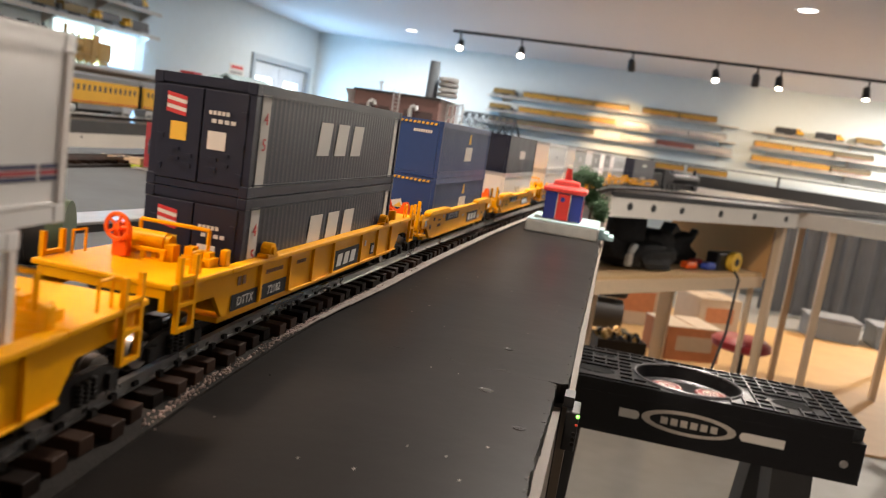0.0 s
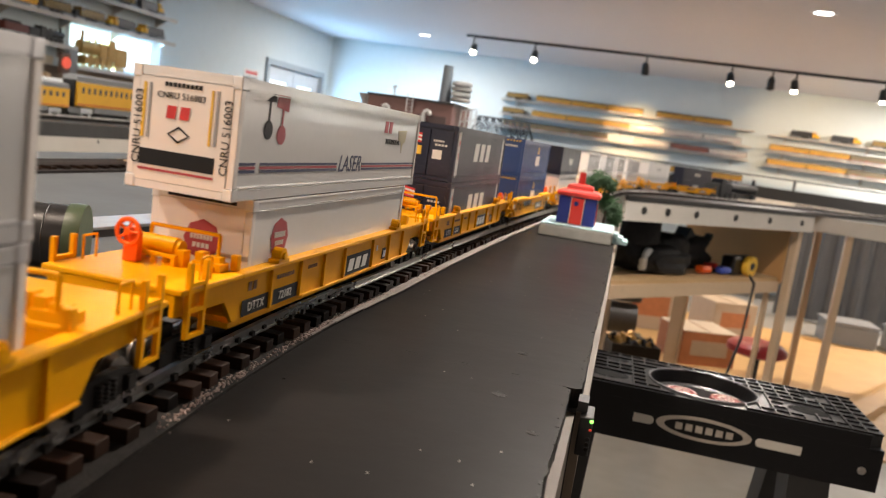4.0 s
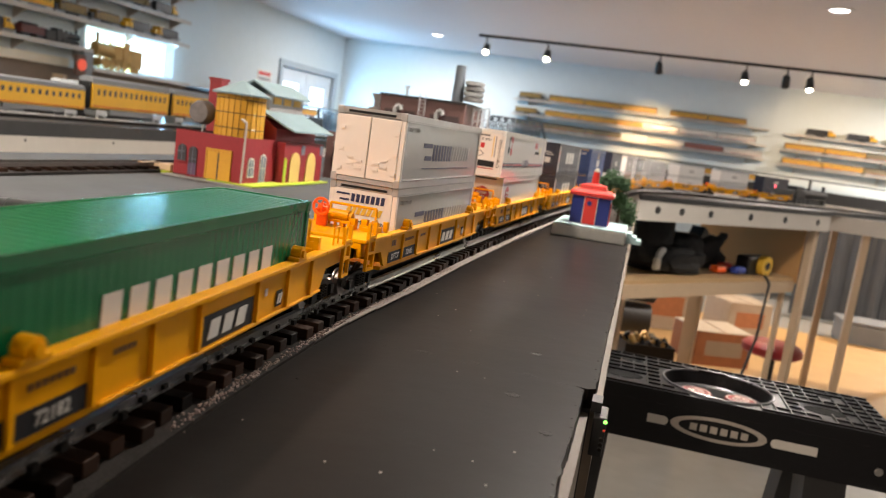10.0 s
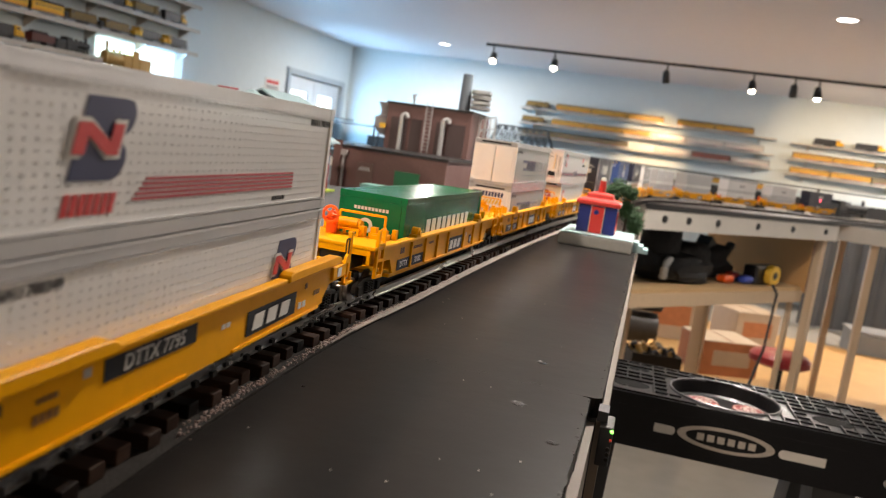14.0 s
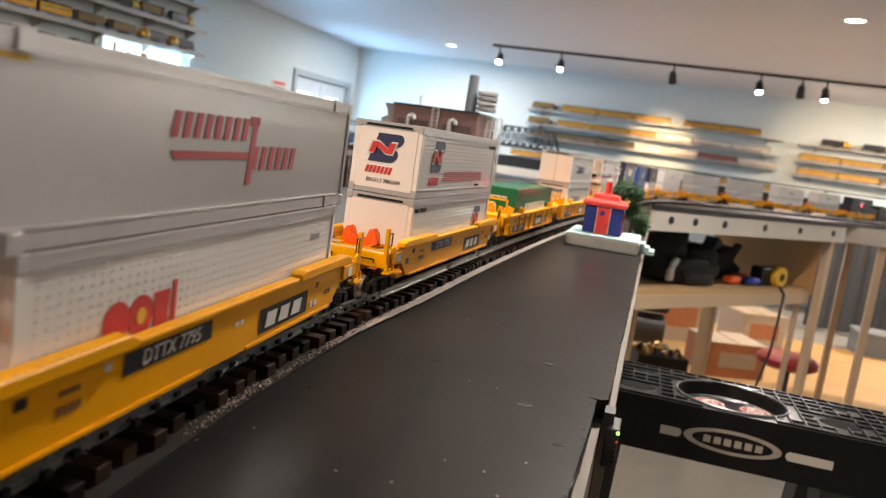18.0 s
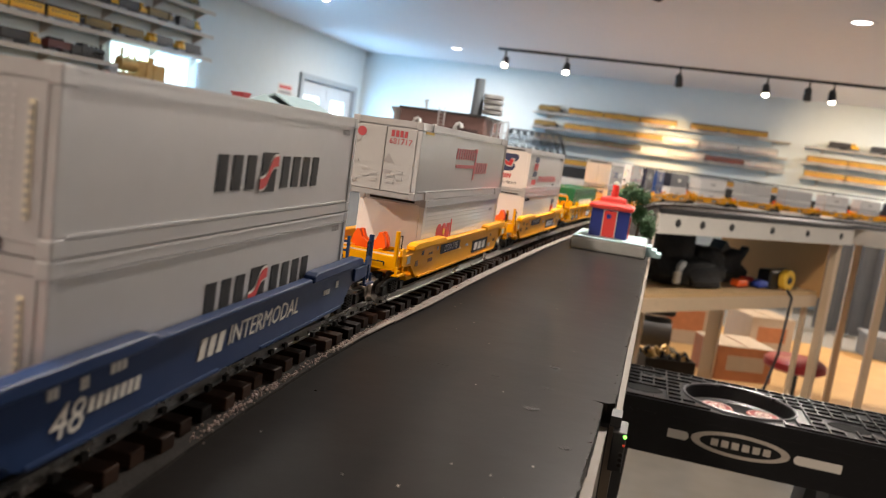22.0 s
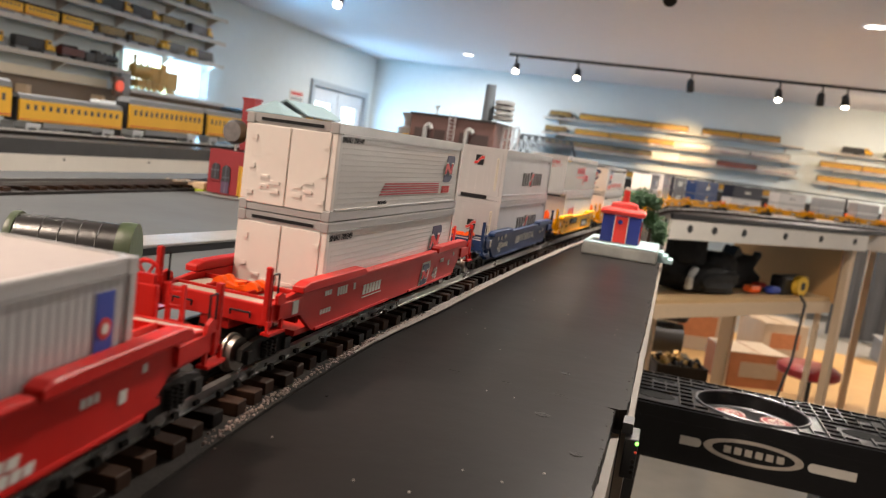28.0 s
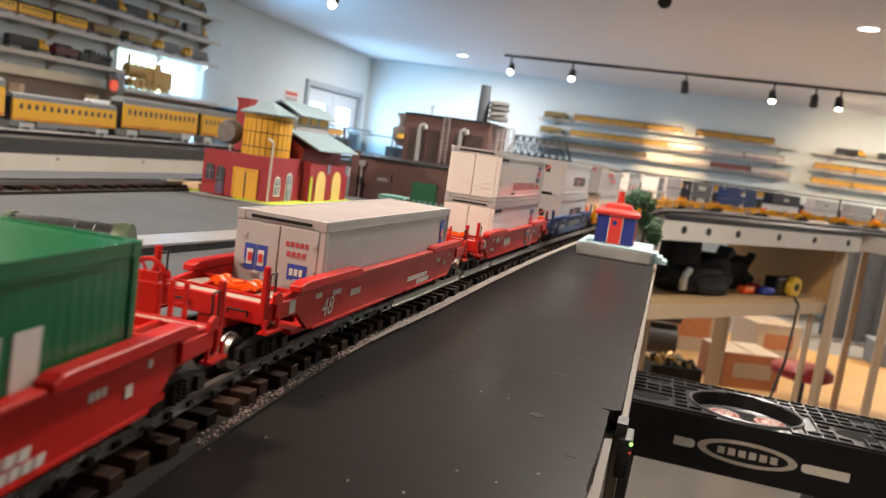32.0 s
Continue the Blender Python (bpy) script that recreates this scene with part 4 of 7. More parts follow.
def blue_box(L, H, top):
    c = container("mid blue corrugated model container with hazard stripe", L, H, MID_BLUE, MID_BLUE, corr=40, slot=False, deep=0.0004)
    b = on_back(0, -L / 2 - 0.0008, 0)
    poly(c, MARK_YELLOW, b, *[rect(-0.022 + k * 0.0045, -0.0195 + k * 0.0045, H - 0.0045, H - 0.0022, 0.001) for k in range(10)])
    if not top:
        poly(c, MARK_WHITE, b, [(-0.018, H * 0.50), (-0.006, H * 0.56), (-0.002, H * 0.40), (-0.014, H * 0.40)])
        poly(c, MARK_YELLOW, b @ Matrix.Translation((0, 0, 0.00028)), [(-0.013, H * 0.41), (-0.003, H * 0.41), (-0.007, H * 0.50)])
        mark(c, bars(bmesh.new(), on_back(0.012, -L / 2 - 0.0009, H * 0.42), 0.014, 0.004, 5, cut=False), MARK_WHITE)
    else:
        mark(c, bars(bmesh.new(), on_back(0.008, -L / 2 - 0.0009, H * 0.80), 0.020, 0.003, 8, cut=False), MARK_WHITE)
    s = XS + 0.0002
    mark(c, bars(bmesh.new(), on_right(s, 0.010, H * 0.45), 0.036, 0.016, 3, 0.1, 0.12), MARK_WHITE)
    poly(c, MARK_YELLOW, on_right(s, 0.010, H * 0.74), [(-0.006, -0.005), (0.006, -0.005), (0.002, 0.006), (-0.002, 0.006)])
    return c


def line_box(L, H, top):
    c = container("white smooth-sided model container with dark blue line", L, H, WHITE_BOX, WHITE_BOX, WARM_LIT_END, slot=not top)
    s, y0 = XS + 0.0001, -L / 2
    b = on_back(0, y0 - 0.00046, 0)
    if top:
        for ya, yb in ((y0 + 0.003, y0 + 0.021), (y0 + 0.026, -0.0235), (0.0215, L / 2 - 0.014), (L / 2 - 0.012, L / 2 - 0.003)):
            poly(c, MARK_NAVY, on_right(s, 0, 0), rect(ya, yb, 0.0136, 0.0150), rect(ya, yb, 0.0172, 0.0186))
            poly(c, MARK_PINK, on_right(s, 0, 0), rect(ya, yb, 0.0154, 0.0168))
        words("CNRU 516003", 0.0058, MARK_BLACK, c, on_back(0, y0 - 0.00046, 0) @ Matrix.Translation((-0.0238, H * 0.50, 0)) @ Matrix.Rotation(math.pi / 2, 4, "Z"))
        words("CNRU 516003", 0.0058, MARK_BLACK, c, on_back(0, y0 - 0.00046, 0) @ Matrix.Translation((0.0228, H * 0.50, 0)) @ Matrix.Rotation(math.pi / 2, 4, "Z"))
        words("CNRU 516003", 0.0042, MARK_BLACK, c, on_back(-0.002, y0 - 0.00046, H * 0.775))
        words("LASER", 0.0150, MARK_NAVY, c, on_right(s, -0.0010, 0.0175), 0.3)
        mark(c, bars(bmesh.new(), on_right(s, 0.073, 0.0445), 0.020, 0.0085, 2, 0.1, 0.3), MARK_PINK)
        words("INTERMODAL", 0.0056, MARK_BLACK, c, on_right(s, 0.0850, 0.0340))
        poly(c, MARK_TAN, on_right(s, 0.1080, 0.0370), [(-0.011, 0.006), (0.011, 0.007), (0.009, -0.002), (0.003, -0.004), (0.001, -0.011), (-0.002, -0.003), (-0.009, -0.001)])
        poly(c, MARK_BLACK, on_right(s, -0.1120, 0.0410), disc(-0.009, -0.006, 0.0048), rect(-0.0098, -0.0082, -0.002, 0.010), [(-0.014, 0.008), (-0.009, 0.010), (-0.003, 0.014), (-0.003, 0.008)])
        poly(c, MARK_PINK, on_right(s, -0.1120, 0.0410), disc(0.006, -0.008, 0.005), rect(0.0050, 0.0068, -0.003, 0.008), [(-0.002, 0.006), (0.012, 0.004), (0.013, 0.014), (-0.001, 0.0145)])
        for k, (x0, x1) in enumerate(((-0.022, -0.0205), (-0.019, -0.0178), (0.0135, 0.0147), (0.0162, 0.0177))):
            poly(c, MARK_GREY if k % 2 else MARK_YELLOW, b, rect(x0, x1, H * 0.42, H * 0.86))
        poly(c, MARK_BLACK, b, rect(-0.022, 0.0178, H * 0.20, H * 0.33))
        poly(c, MARK_PINK, b, rect(-0.022, 0.0178, H * 0.155, H * 0.175))
        mark(c, bars(bmesh.new(), on_back(-0.002, y0 - 0.00046, H * 0.645), 0.014, 0.006, 2, 0.1), MARK_RED)
        poly(c, MARK_BLACK, on_back(-0.002, y0 - 0.00046, H * 0.47), [(-0.006, 0), (0, -0.004), (0.006, 0), (0.005, 0), (0, -0.003), (-0.005, 0)], [(-0.006, 0), (-0.005, 0), (0, 0.003), (0.005, 0), (0.006, 0), (0, 0.004)])
        mark(c, bars(bmesh.new(), on_back(-0.001, y0 - 0.00046, H * 0.865), 0.020, 0.0020, 9, cut=False), MARK_BLACK)
    else:
        oct_ = disc(0, 0, 0.0105, 8)
        for base in (on_back(0.002, y0 - 0.00046, H * 0.60), on_right(s, -0.0955, 0.0380)):
            poly(c, MARK_PINK, base, oct_)
            mark(c, bars(bmesh.new(), base @ Matrix.Translation((0, 0.0015, 0.00028)), 0.013, 0.003, 7), MARK_WHITE)
            mark(c, bars(bmesh.new(), base @ Matrix.Translation((0, -0.003, 0.00028)), 0.010, 0.0025, 4), MARK_WHITE)
    return c


def dash_box(L, H, top):
    c = container("pale grey model container with navy dashes and grey blocks", L, H, SILVER_PALE, GREY_FRAME, WARM_LIT_END, corr=0, door=top, rivets=False)
    s, y0 = XS + 0.0001, -L / 2
    z = H * 0.50
    poly(c, MARK_NAVY, on_right(s, 0, z), rect(-0.072, -0.047, 0.004, 0.0078, 0.001), rect(-0.066, -0.047, -0.0065, -0.0027, 0.001), rect(-0.072, 0.086, -0.0135, -0.0128))
    mark(c, bars(bmesh.new(), on_right(s, -0.012, z), 0.062, 0.0140, 7, 0.0, 0.36), MARK_NAVY)
    mark(c, bars(bmesh.new(), on_right(s, 0.055, z), 0.066, 0.0130, 7, 0.35, 0.52), MARK_GREY)
    words("CRMZ 229079", 0.0052, MARK_GREY, c, on_right(s, y0 + 0.024, H * 0.80))
    if not top:
        b = on_back(-0.001, y0 - 0.00046, H * 0.80)
        poly(c, MARK_NAVY, b, rect(-0.021, -0.010, 0.0015, 0.003), rect(-0.018, -0.010, -0.003, -0.0015))
        mark(c, bars(bmesh.new(), b @ Matrix.Translation((0.006, 0, 0)), 0.029, 0.0062, 7, 0.05), MARK_NAVY)
        mark(c, bars(bmesh.new(), b @ Matrix.Translation((0.004, -0.0098, 0)), 0.030, 0.0060, 7, 0.35), MARK_YELLOW)
        words("CRMZ 229079", 0.0050, MARK_BLACK, c, on_back(0.006, y0 - 0.00046, H * 0.475))
    return c


SILVER_PALE = mat("pale_silver_box", (0.52, 0.515, 0.51), 0.20, 0.25, var=0.03, scale=200, bump=0.02, stain=0.05)


def green_box(L, H, top):
    c = container("glossy green corrugated model container with white blocks", L, H, GREEN_BOX, GREEN_BOX, corr=44, slot=False, deep=0.00008)
    s, y0 = XS + 0.0002, -L / 2
    mark(c, bars(bmesh.new(), on_right(s, 0.008, H * 0.49), 0.146, 0.0180, 9, 0.06, 0.30), MARK_WHITE)
    b = on_back(-0.004, y0 - 0.00046, H * 0.54)
    poly(c, MARK_WHITE, b, disc(0, 0, 0.0062))
    poly(c, GREEN_BOX, b @ Matrix.Translation((0, 0, 0.00028)), disc(0, 0, 0.0032))
    mark(c, bars(bmesh.new(), on_back(0.0, y0 - 0.00046, H * 0.78), 0.030, 0.0026, 10, cut=False), MARK_WHITE)
    bm = bmesh.new()
    for k in range(36):
        bx(bm, -CW / 2 + 0.004, CW / 2 - 0.004, -L / 2 + 0.008 + k * (L - 0.016) / 36, -L / 2 + 0.011 + k * (L - 0.016) / 36, H - 0.0005, H - 0.00028)
    part("roof_ribs", bm, GREEN_BOX, c)["kind"] = "stuff"
    return c


def shield_box(L, H, top, door=False, front=False):
    c = container("white riveted model container with navy and red emblem", L, H, WHITE_BOX, GREY_FRAME, WARM_LIT_END, door=door, rivets=True)
    s, y0 = XS + 0.0002, -L / 2
    if top:
        at = 0.093 if front else -0.0790
        shield(c, on_right(s, at, H * 0.60), 1.18 if front else 1.45)
        a, b = (-0.052, 0.070) if front else (-0.062, 0.078)
        poly(c, MARK_PINK, on_right(s, 0, 0), *[rect(a + k * 0.0018, b, 0.0136 + 0.0017 * k, 0.0147 + 0.0017 * k) for k in range(5)])
        words("BNAU 780349", 0.0050, MARK_BLACK, c, on_right(s, y0 + 0.022 if front else L / 2 - 0.018, H * 0.84))
        words("INSULATED", 0.0030, MARK_BLACK, c, on_right(s, -0.046 if front else 0.062, 0.0090))
    else:
        shield(c, on_right(s, 0.0800, H * 0.55), 1.35, False)
        words("BNAU 780349", 0.0052, MARK_BLACK, c, on_right(s, y0 + 0.020, H * 0.83))
    if not door and top:
        shield(c, on_back(0, y0 - 0.00046, H * 0.64), 1.25)
        words("BNAU 780349", 0.0048, MARK_BLACK, c, on_back(0, y0 - 0.00046, H * 0.18))
    return c


def script_box(L, H, top):
    if top:
        c = container("silver-white model container with dark red lettering", L, H, SILVER_PALE, GREY_FRAME, SILVER_PALE, door=True, slot=False)
        s, y0 = XS + 0.0002, -L / 2
        b = on_right(s, 0.013, H * 0.52)
        mark(c, bars(bmesh.new(), b @ Matrix.Translation((-0.027, 0.008, 0)), 0.062, 0.0095, 8, 0.2, 0.42), MARK_PINK)
        mark(c, bars(bmesh.new(), b @ Matrix.Translation((0.033, -0.004, 0)), 0.050, 0.0105, 6, 0.2, 0.42), MARK_PINK)
        poly(c, MARK_PINK, b, [(-0.058, -0.0015), (-0.056, -0.0045), (0.004, -0.0045), (0.004, -0.0015)], rect(0.003, 0.0075, -0.0155, 0.013, 0.003), rect(0.003, 0.012, 0.010, 0.014))
        poly(c, MARK_PINK, on_back(-0.020, y0 - 0.00066, H * 0.80), disc(0, 0, 0.0036))
        words("681717", 0.0062, MARK_PINK, c, on_back(0.012, y0 - 0.00066, H * 0.72))
        mark(c, bars(bmesh.new(), on_back(0.011, y0 - 0.00066, H * 0.82), 0.014, 0.0048, 4), MARK_PINK)
        for z, d in ((H * 0.50, 1), (H * 0.30, -1)):
            poly(c, MARK_GREY, on_back(0.004, y0 - 0.00066, z), [(-0.004, -0.003 * d), (0.004, -0.003 * d), (0, 0.004 * d)])
        poly(c, MARK_YELLOW, on_right(s, y0 + 0.020, H * 0.88), rect(-0.010, 0.010, -0.001, 0.001))
        for y in (-L / 2 + 0.027, L / 2 - 0.027):
            part("lift_bracket", box(CW / 2 - 0.001, CW / 2 + 0.0008, y - 0.0035, y + 0.0035, H - 0.006, H + 0.0008, 0.0004), GREY_FRAME, c)
            part("lift_bracket", box(CW / 2 - 0.001, CW / 2 + 0.0008, y - 0.0035, y + 0.0035, -0.0004, 0.006, 0.0004), GREY_FRAME, c)
    else:
        c = container("white riveted model container with red block emblem", L, H, WHITE_BOX, GREY_FRAME, WHITE_BOX, rivets=True)
        s, y0 = XS + 0.0002, -L / 2
        b = on_right(s, -0.064, H * 0.50)
        poly(c, MARK_RED, b, disc(-0.016, 0, 0.0075), disc(-0.002, 0, 0.0075), rect(0.006, 0.016, -0.007, 0.007), rect(0.018, 0.021, -0.007, 0.010))
        poly(c, MARK_YELLOW, b @ Matrix.Translation((0, 0, 0.00028)), disc(-0.002, 0.0, 0.003))
        mark(c, bars(bmesh.new(), on_right(s, L / 2 - 0.028, H * 0.72), 0.014, 0.003, 6, cut=False), MARK_GREY)
    return c


MARK_PALE = mat("pale_yellow_print", (0.72, 0.66, 0.48), 0.5, var=0.05)


def wave_mark(c, base, k):
    """Black tile crossed by a red wave edged in white."""
    run = np.linspace(-0.0072, 0.0072, 13)

    def band(w):
        mid = [(x * k, 0.0042 * math.tanh(x / 0.0026) * k) for x in run]
        return [(x, z - w * k) for x, z in mid] + [(x, z + w * k) for x, z in reversed(mid)]

    poly(c, MARK_BLACK, base, [(-0.0064 * k, -0.0072 * k), (0.0060 * k, -0.0072 * k), (0.0072 * k, 0.0072 * k), (-0.0055 * k, 0.0072 * k)])
    poly(c, MARK_WHITE, base @ Matrix.Translation((0, 0, 0.00026)), band(0.0027))
    poly(c, MARK_RED, base @ Matrix.Translation((0, 0, 0.00052)), band(0.0019))


def sea_box(L, H, top):
    c = container("silver-grey model container with black letter blocks", L, H, SILVER_BOX, SILVER_BOX, SILVER_BOX, slot=False)
    s, y0 = XS + 0.0002, -L / 2
    z = H * (0.44 if top else 0.50)
    mark(c, bars(bmesh.new(), on_right(s, -0.0165, z), 0.038, 0.0150, 3, 0.05, 0.34), MARK_BLACK)
    wave_mark(c, on_right(s, 0.0115, z), 1.25)
    mark(c, bars(bmesh.new(), on_right(s, 0.051, z), 0.050, 0.0150, 4, 0.05, 0.34), MARK_BLACK)
    wave_mark(c, on_back(-0.001, y0 - 0.00046, H * 0.74 if top else H * 0.50), 0.75)
    mark(c, bars(bmesh.new(), on_right(s, L / 2 - 0.016, H * 0.84), 0.012, 0.003, 4, cut=False), MARK_GREY)
    bm = bmesh.new()
    for x in (-0.0205, -0.0135, -0.0115, -0.0020, 0.0060, 0.0100, 0.0135):
        for k in range(15):
            bx(bm, x - 0.00032, x + 0.00032, y0 - 0.00055, y0 - 0.0002, 0.007 + k * 0.0029, 0.0076 + k * 0.0029)
    part("rivets", bm, WHITE_BOX, c)["kind"] = "stuff"
    part("marking", flat(bmesh.new(), rect(-0.0011, 0.0011, -0.017, 0.017), on_back(0.0195, y0 - 0.00046, H * 0.50)), MARK_PALE, c, "tall pale yellow letter strip")
    mark(c, bars(bmesh.new(), on_back(0.0195, y0 - 0.0007, H * 0.50) @ Matrix.Rotation(math.pi / 2, 4, "Z"), 0.033, 0.0012, 12), MARK_GREY)
    if top:
        part("slot", box(-0.017, 0.012, y0 - 0.0006, y0 + 0.001, 0.0005, 0.0046), MARK_BLACK, c)
    return c


def grey_box(L, H, top):
    c = container("light grey corrugated model container with doors", L, H, SILVER_BOX, GREY_FRAME, SILVER_PALE, corr=60, door=True, roof_m=ROOF_GREY, deep=0.00014)
    s, y0 = XS + 0.0002, -L / 2
    b = on_back(-0.014, y0 - 0.00066, H * 0.52)
    poly(c, MARK_BLUE, b, rect(-0.0072, -0.0004, -0.0075, 0.0075), rect(0.0004, 0.0072, -0.0075, 0.0075))
    up = b @ Matrix.Translation((0, 0, 0.00028))
    poly(c, MARK_WHITE, up, rect(-0.0056, -0.0016, -0.0045, 0.0045), rect(0.0016, 0.0056, -0.0045, 0.0045))
    poly(c, MARK_RED, up @ Matrix.Translation((0, 0, 0.00028)), rect(-0.0046, -0.0020, -0.0024, 0.0024), rect(0.0022, 0.0048, -0.0024, 0.0024))
    b = on_back(0.013, y0 - 0.00066, H * 0.44)
    poly(c, MARK_BLUE, b, rect(-0.006, 0.006, -0.0045, 0.0045))
    mark(c, bars(bmesh.new(), b @ Matrix.Translation((0, 0, 0.00028)), 0.009, 0.004, 3, cut=False), MARK_WHITE)
    mark(c, bars(bmesh.new(), on_back(0.012, y0 - 0.00066, H * 0.72), 0.015, 0.003, 5, cut=False), MARK_PINK)
    mark(c, bars(bmesh.new(), on_back(0.012, y0 - 0.00066, H * 0.62), 0.013, 0.003, 4, cut=False), MARK_PINK)
    mark(c, bars(bmesh.new(), on_back(0.012, y0 - 0.00066, H * 0.22), 0.014, 0.003, 4, cut=False), MARK_PINK)
    b = on_right(s, 0.1055, H * 0.50)
    poly(c, MARK_BLUE, b, rect(-0.0048, 0.0048, -0.018, 0.018))
    poly(c, MARK_RED, b @ Matrix.Translation((0, 0, 0.00028)), disc(0, 0.006, 0.0036), rect(-0.003, 0.003, -0.014, -0.006))
    poly(c, MARK_WHITE, b @ Matrix.Translation((0, 0, 0.00056)), disc(0, 0.006, 0.0018))
    return c


def plain_box(body, L, H, top):
    c = container("plain %s model container riding in a distant well car" % body[1], L, H, body[0], body[0] if body[0] is NAVY_BOX else GREY_FRAME, slot=False)
    mark(c, bars(bmesh.new(), on_right(XS + 0.0002, 0, H * 0.5), 0.05, 0.013, 4), MARK_WHITE if body[0] is NAVY_BOX else MARK_GREY)
    return c


NAVY, PALE, SILV = (NAVY_BOX, "navy"), (WHITE_BOX, "white"), (SILVER_PALE, "silver-grey")
H1, H2 = 0.0575, 0.0575
PROTO = {}


def load(car, s0, *boxes, lift=0.0):
    """Sets a car on the line with its containers; each box is (builder, length, height, shift along the car)."""
    RIDERS.append((car, s0, Matrix()))
    z = 0.0154 + lift
    for i, (build, L, H, *shift) in enumerate(boxes):
        c = build(L, H, i == len(boxes) - 1)
        RIDERS.append((c, s0, Matrix.Translation((0, sum(shift), z))))
        z += H + 0.0002


def pick(kind, m, label, deco=0):
    key = (kind, m.name, deco)
    if key not in PROTO:
        PROTO[key] = car_a("well_car", m, label) if kind == "a" else car_b("well_car", m, label, deco)
        return PROTO[key]
    return copy_thing(PROTO[key], Matrix())


YA, YB_ = "yellow model well car with ribbed sides and orange brake wheel", "yellow model well car with smooth stepped sides"
RB, BB = "red model well car with smooth sides and tan treads", "dark blue model well car with white lettering"
GAP = 0.408
S_NYK = 0.476
load(pick("a", YELLOW, YA), S_NYK + 0.006, (navy_box, 0.257, H1), (navy_box, 0.257, H2))
load(pick("a", YELLOW, YA), 0.066, (line_box, 0.260, 0.0595, -0.002), (line_box, 0.304, 0.0580, -0.003))
load(pick("a", YELLOW, YA), -0.343, (dash_box, 0.248, H1, -0.002), (dash_box, 0.250, H2, -0.002))
load(pick("a", YELLOW, YA), -0.750, (green_box, 0.250, 0.0565))
load(pick("b", YELLOW, YB_), -1.158, (shield_box, 0.256, 0.0565), (shield_box, 0.256, 0.0565, 0.001))
load(pick("b", YELLOW, YB_), -1.563, (script_box, 0.256, 0.0585, 0.005), (script_box, 0.292, 0.0590, -0.006))
load(pick("b", BLUE, BB, 1), -1.967, (sea_box, 0.254, 0.0562, 0.006), (sea_box, 0.254, 0.0555, 0.006))
load(pick("b", RED, RB, 2), -2.380, (lambda L, H, t: shield_box(L, H, t, True, True), 0.246, 0.0555, 0.003), (lambda L, H, t: shield_box(L, H, t, True, True), 0.246, 0.0545, 0.003))
load(pick("b", RED, RB, 3), -2.789, (grey_box, 0.242, 0.0555, 0.004))
load(pick("b", RED, RB, 3), -3.194, (green_box, 0.245, H1), lift=0.003)
# cars ahead, already far along
load(pick("b", YELLOW, YB_), S_NYK + GAP, (blue_box, 0.250, H1), (blue_box, 0.250, H2))
ahead = ((PALE, NAVY), (PALE, PALE), (SILV, SILV), (SILV, SILV), (PALE, PALE), (SILV, PALE), (NAVY, NAVY))
for i, (lo, hi) in enumerate(ahead):
    load(pick("a" if i % 2 else "b", YELLOW, YB_ if i % 2 == 0 else YA), S_NYK + (i + 2) * GAP,
         (lambda L, H, t, k=lo: plain_box(k, L, H, t), 0.256, H1), (lambda L, H, t, k=hi: plain_box(k, L, H, t), 0.256, H2))

# ---- the track: roadbed, ties, three rails ----
def ribbon(pts, x0, x1, z0, z1):
    """A strip of rectangular section that follows the centre line."""
    bm = bmesh.new()
    rings = []
    for i, p in enumerate(pts):
        d = (pts[min(i + 1, len(pts) - 1)] - pts[max(i - 1, 0)]).normalized()
        n = Vector((d.y, -d.x, 0))
        rings.append([bm.verts.new((p + n * x).to_3d().xy.to_3d() + Vector((0, 0, z))) for x, z in ((x0, z0), (x1, z0), (x1, z1), (x0, z1))])
    for a, b in zip(rings, rings[1:]):
        for k in range(4):
            bm.faces.new((a[k], a[(k + 1) % 4], b[(k + 1) % 4], b[k]))
    bm.faces.new(rings[0][::-1])
    bm.faces.new(rings[-1])
    return bm


track_line = empty("track", Matrix(), "three-rail toy train track on dark wooden ties", "track", kind="structure")
way = [on_line(s) for s in np.arange(-4.4, 7.95, 0.03)]
part("roadbed", ribbon(way, -0.0365, 0.0365, TOP, TOP + 0.0016), ROADBED, track_line, "speckled grey-brown foam roadbed")
for s0, s1, x0, x1 in ((0.43, 0.47, 0.0350, 0.0362), (0.47, 0.52, 0.0335, 0.0371), (0.52, 0.58, 0.0315, 0.0379), (0.58, 2.6, 0.0300, 0.0385)):
    part("roadbed_shoulder", ribbon([on_line(s) for s in np.linspace(s0, s1, max(3, int((s1 - s0) / 0.03)))], x0, x1, TOP + 0.0017, TOP + 0.0024), SHOULDER, track_line, "pale speckled foam shoulder")
JOINT = 0.553
old_way = [on_line(s) for s in np.arange(-4.4, JOINT, 0.03)] + [on_line(JOINT)]
new_way = [on_line(JOINT + 0.0004)] + [on_line(s) for s in np.arange(JOINT + 0.03, 7.95, 0.03)]
for x in (-0.0159, 0.0, 0.0159):
    for run, m in ((old_way, DULL_STEEL), (new_way, STEEL)):
        m = m if x else TRUCKM
        part("rail", ribbon(run, x - 0.0016, x + 0.0016, RAIL - 0.0022, RAIL), m, track_line)
        part("rail_web", ribbon(run, x - 0.0004, x + 0.0004, RAIL - 0.0050, RAIL - 0.0022), m, track_line)
        part("rail_foot", ribbon(run, x - 0.0022, x + 0.0022, RAIL - 0.0058, RAIL - 0.0050), m, track_line)
clips, far_ties = bmesh.new(), bmesh.new()
tie = None
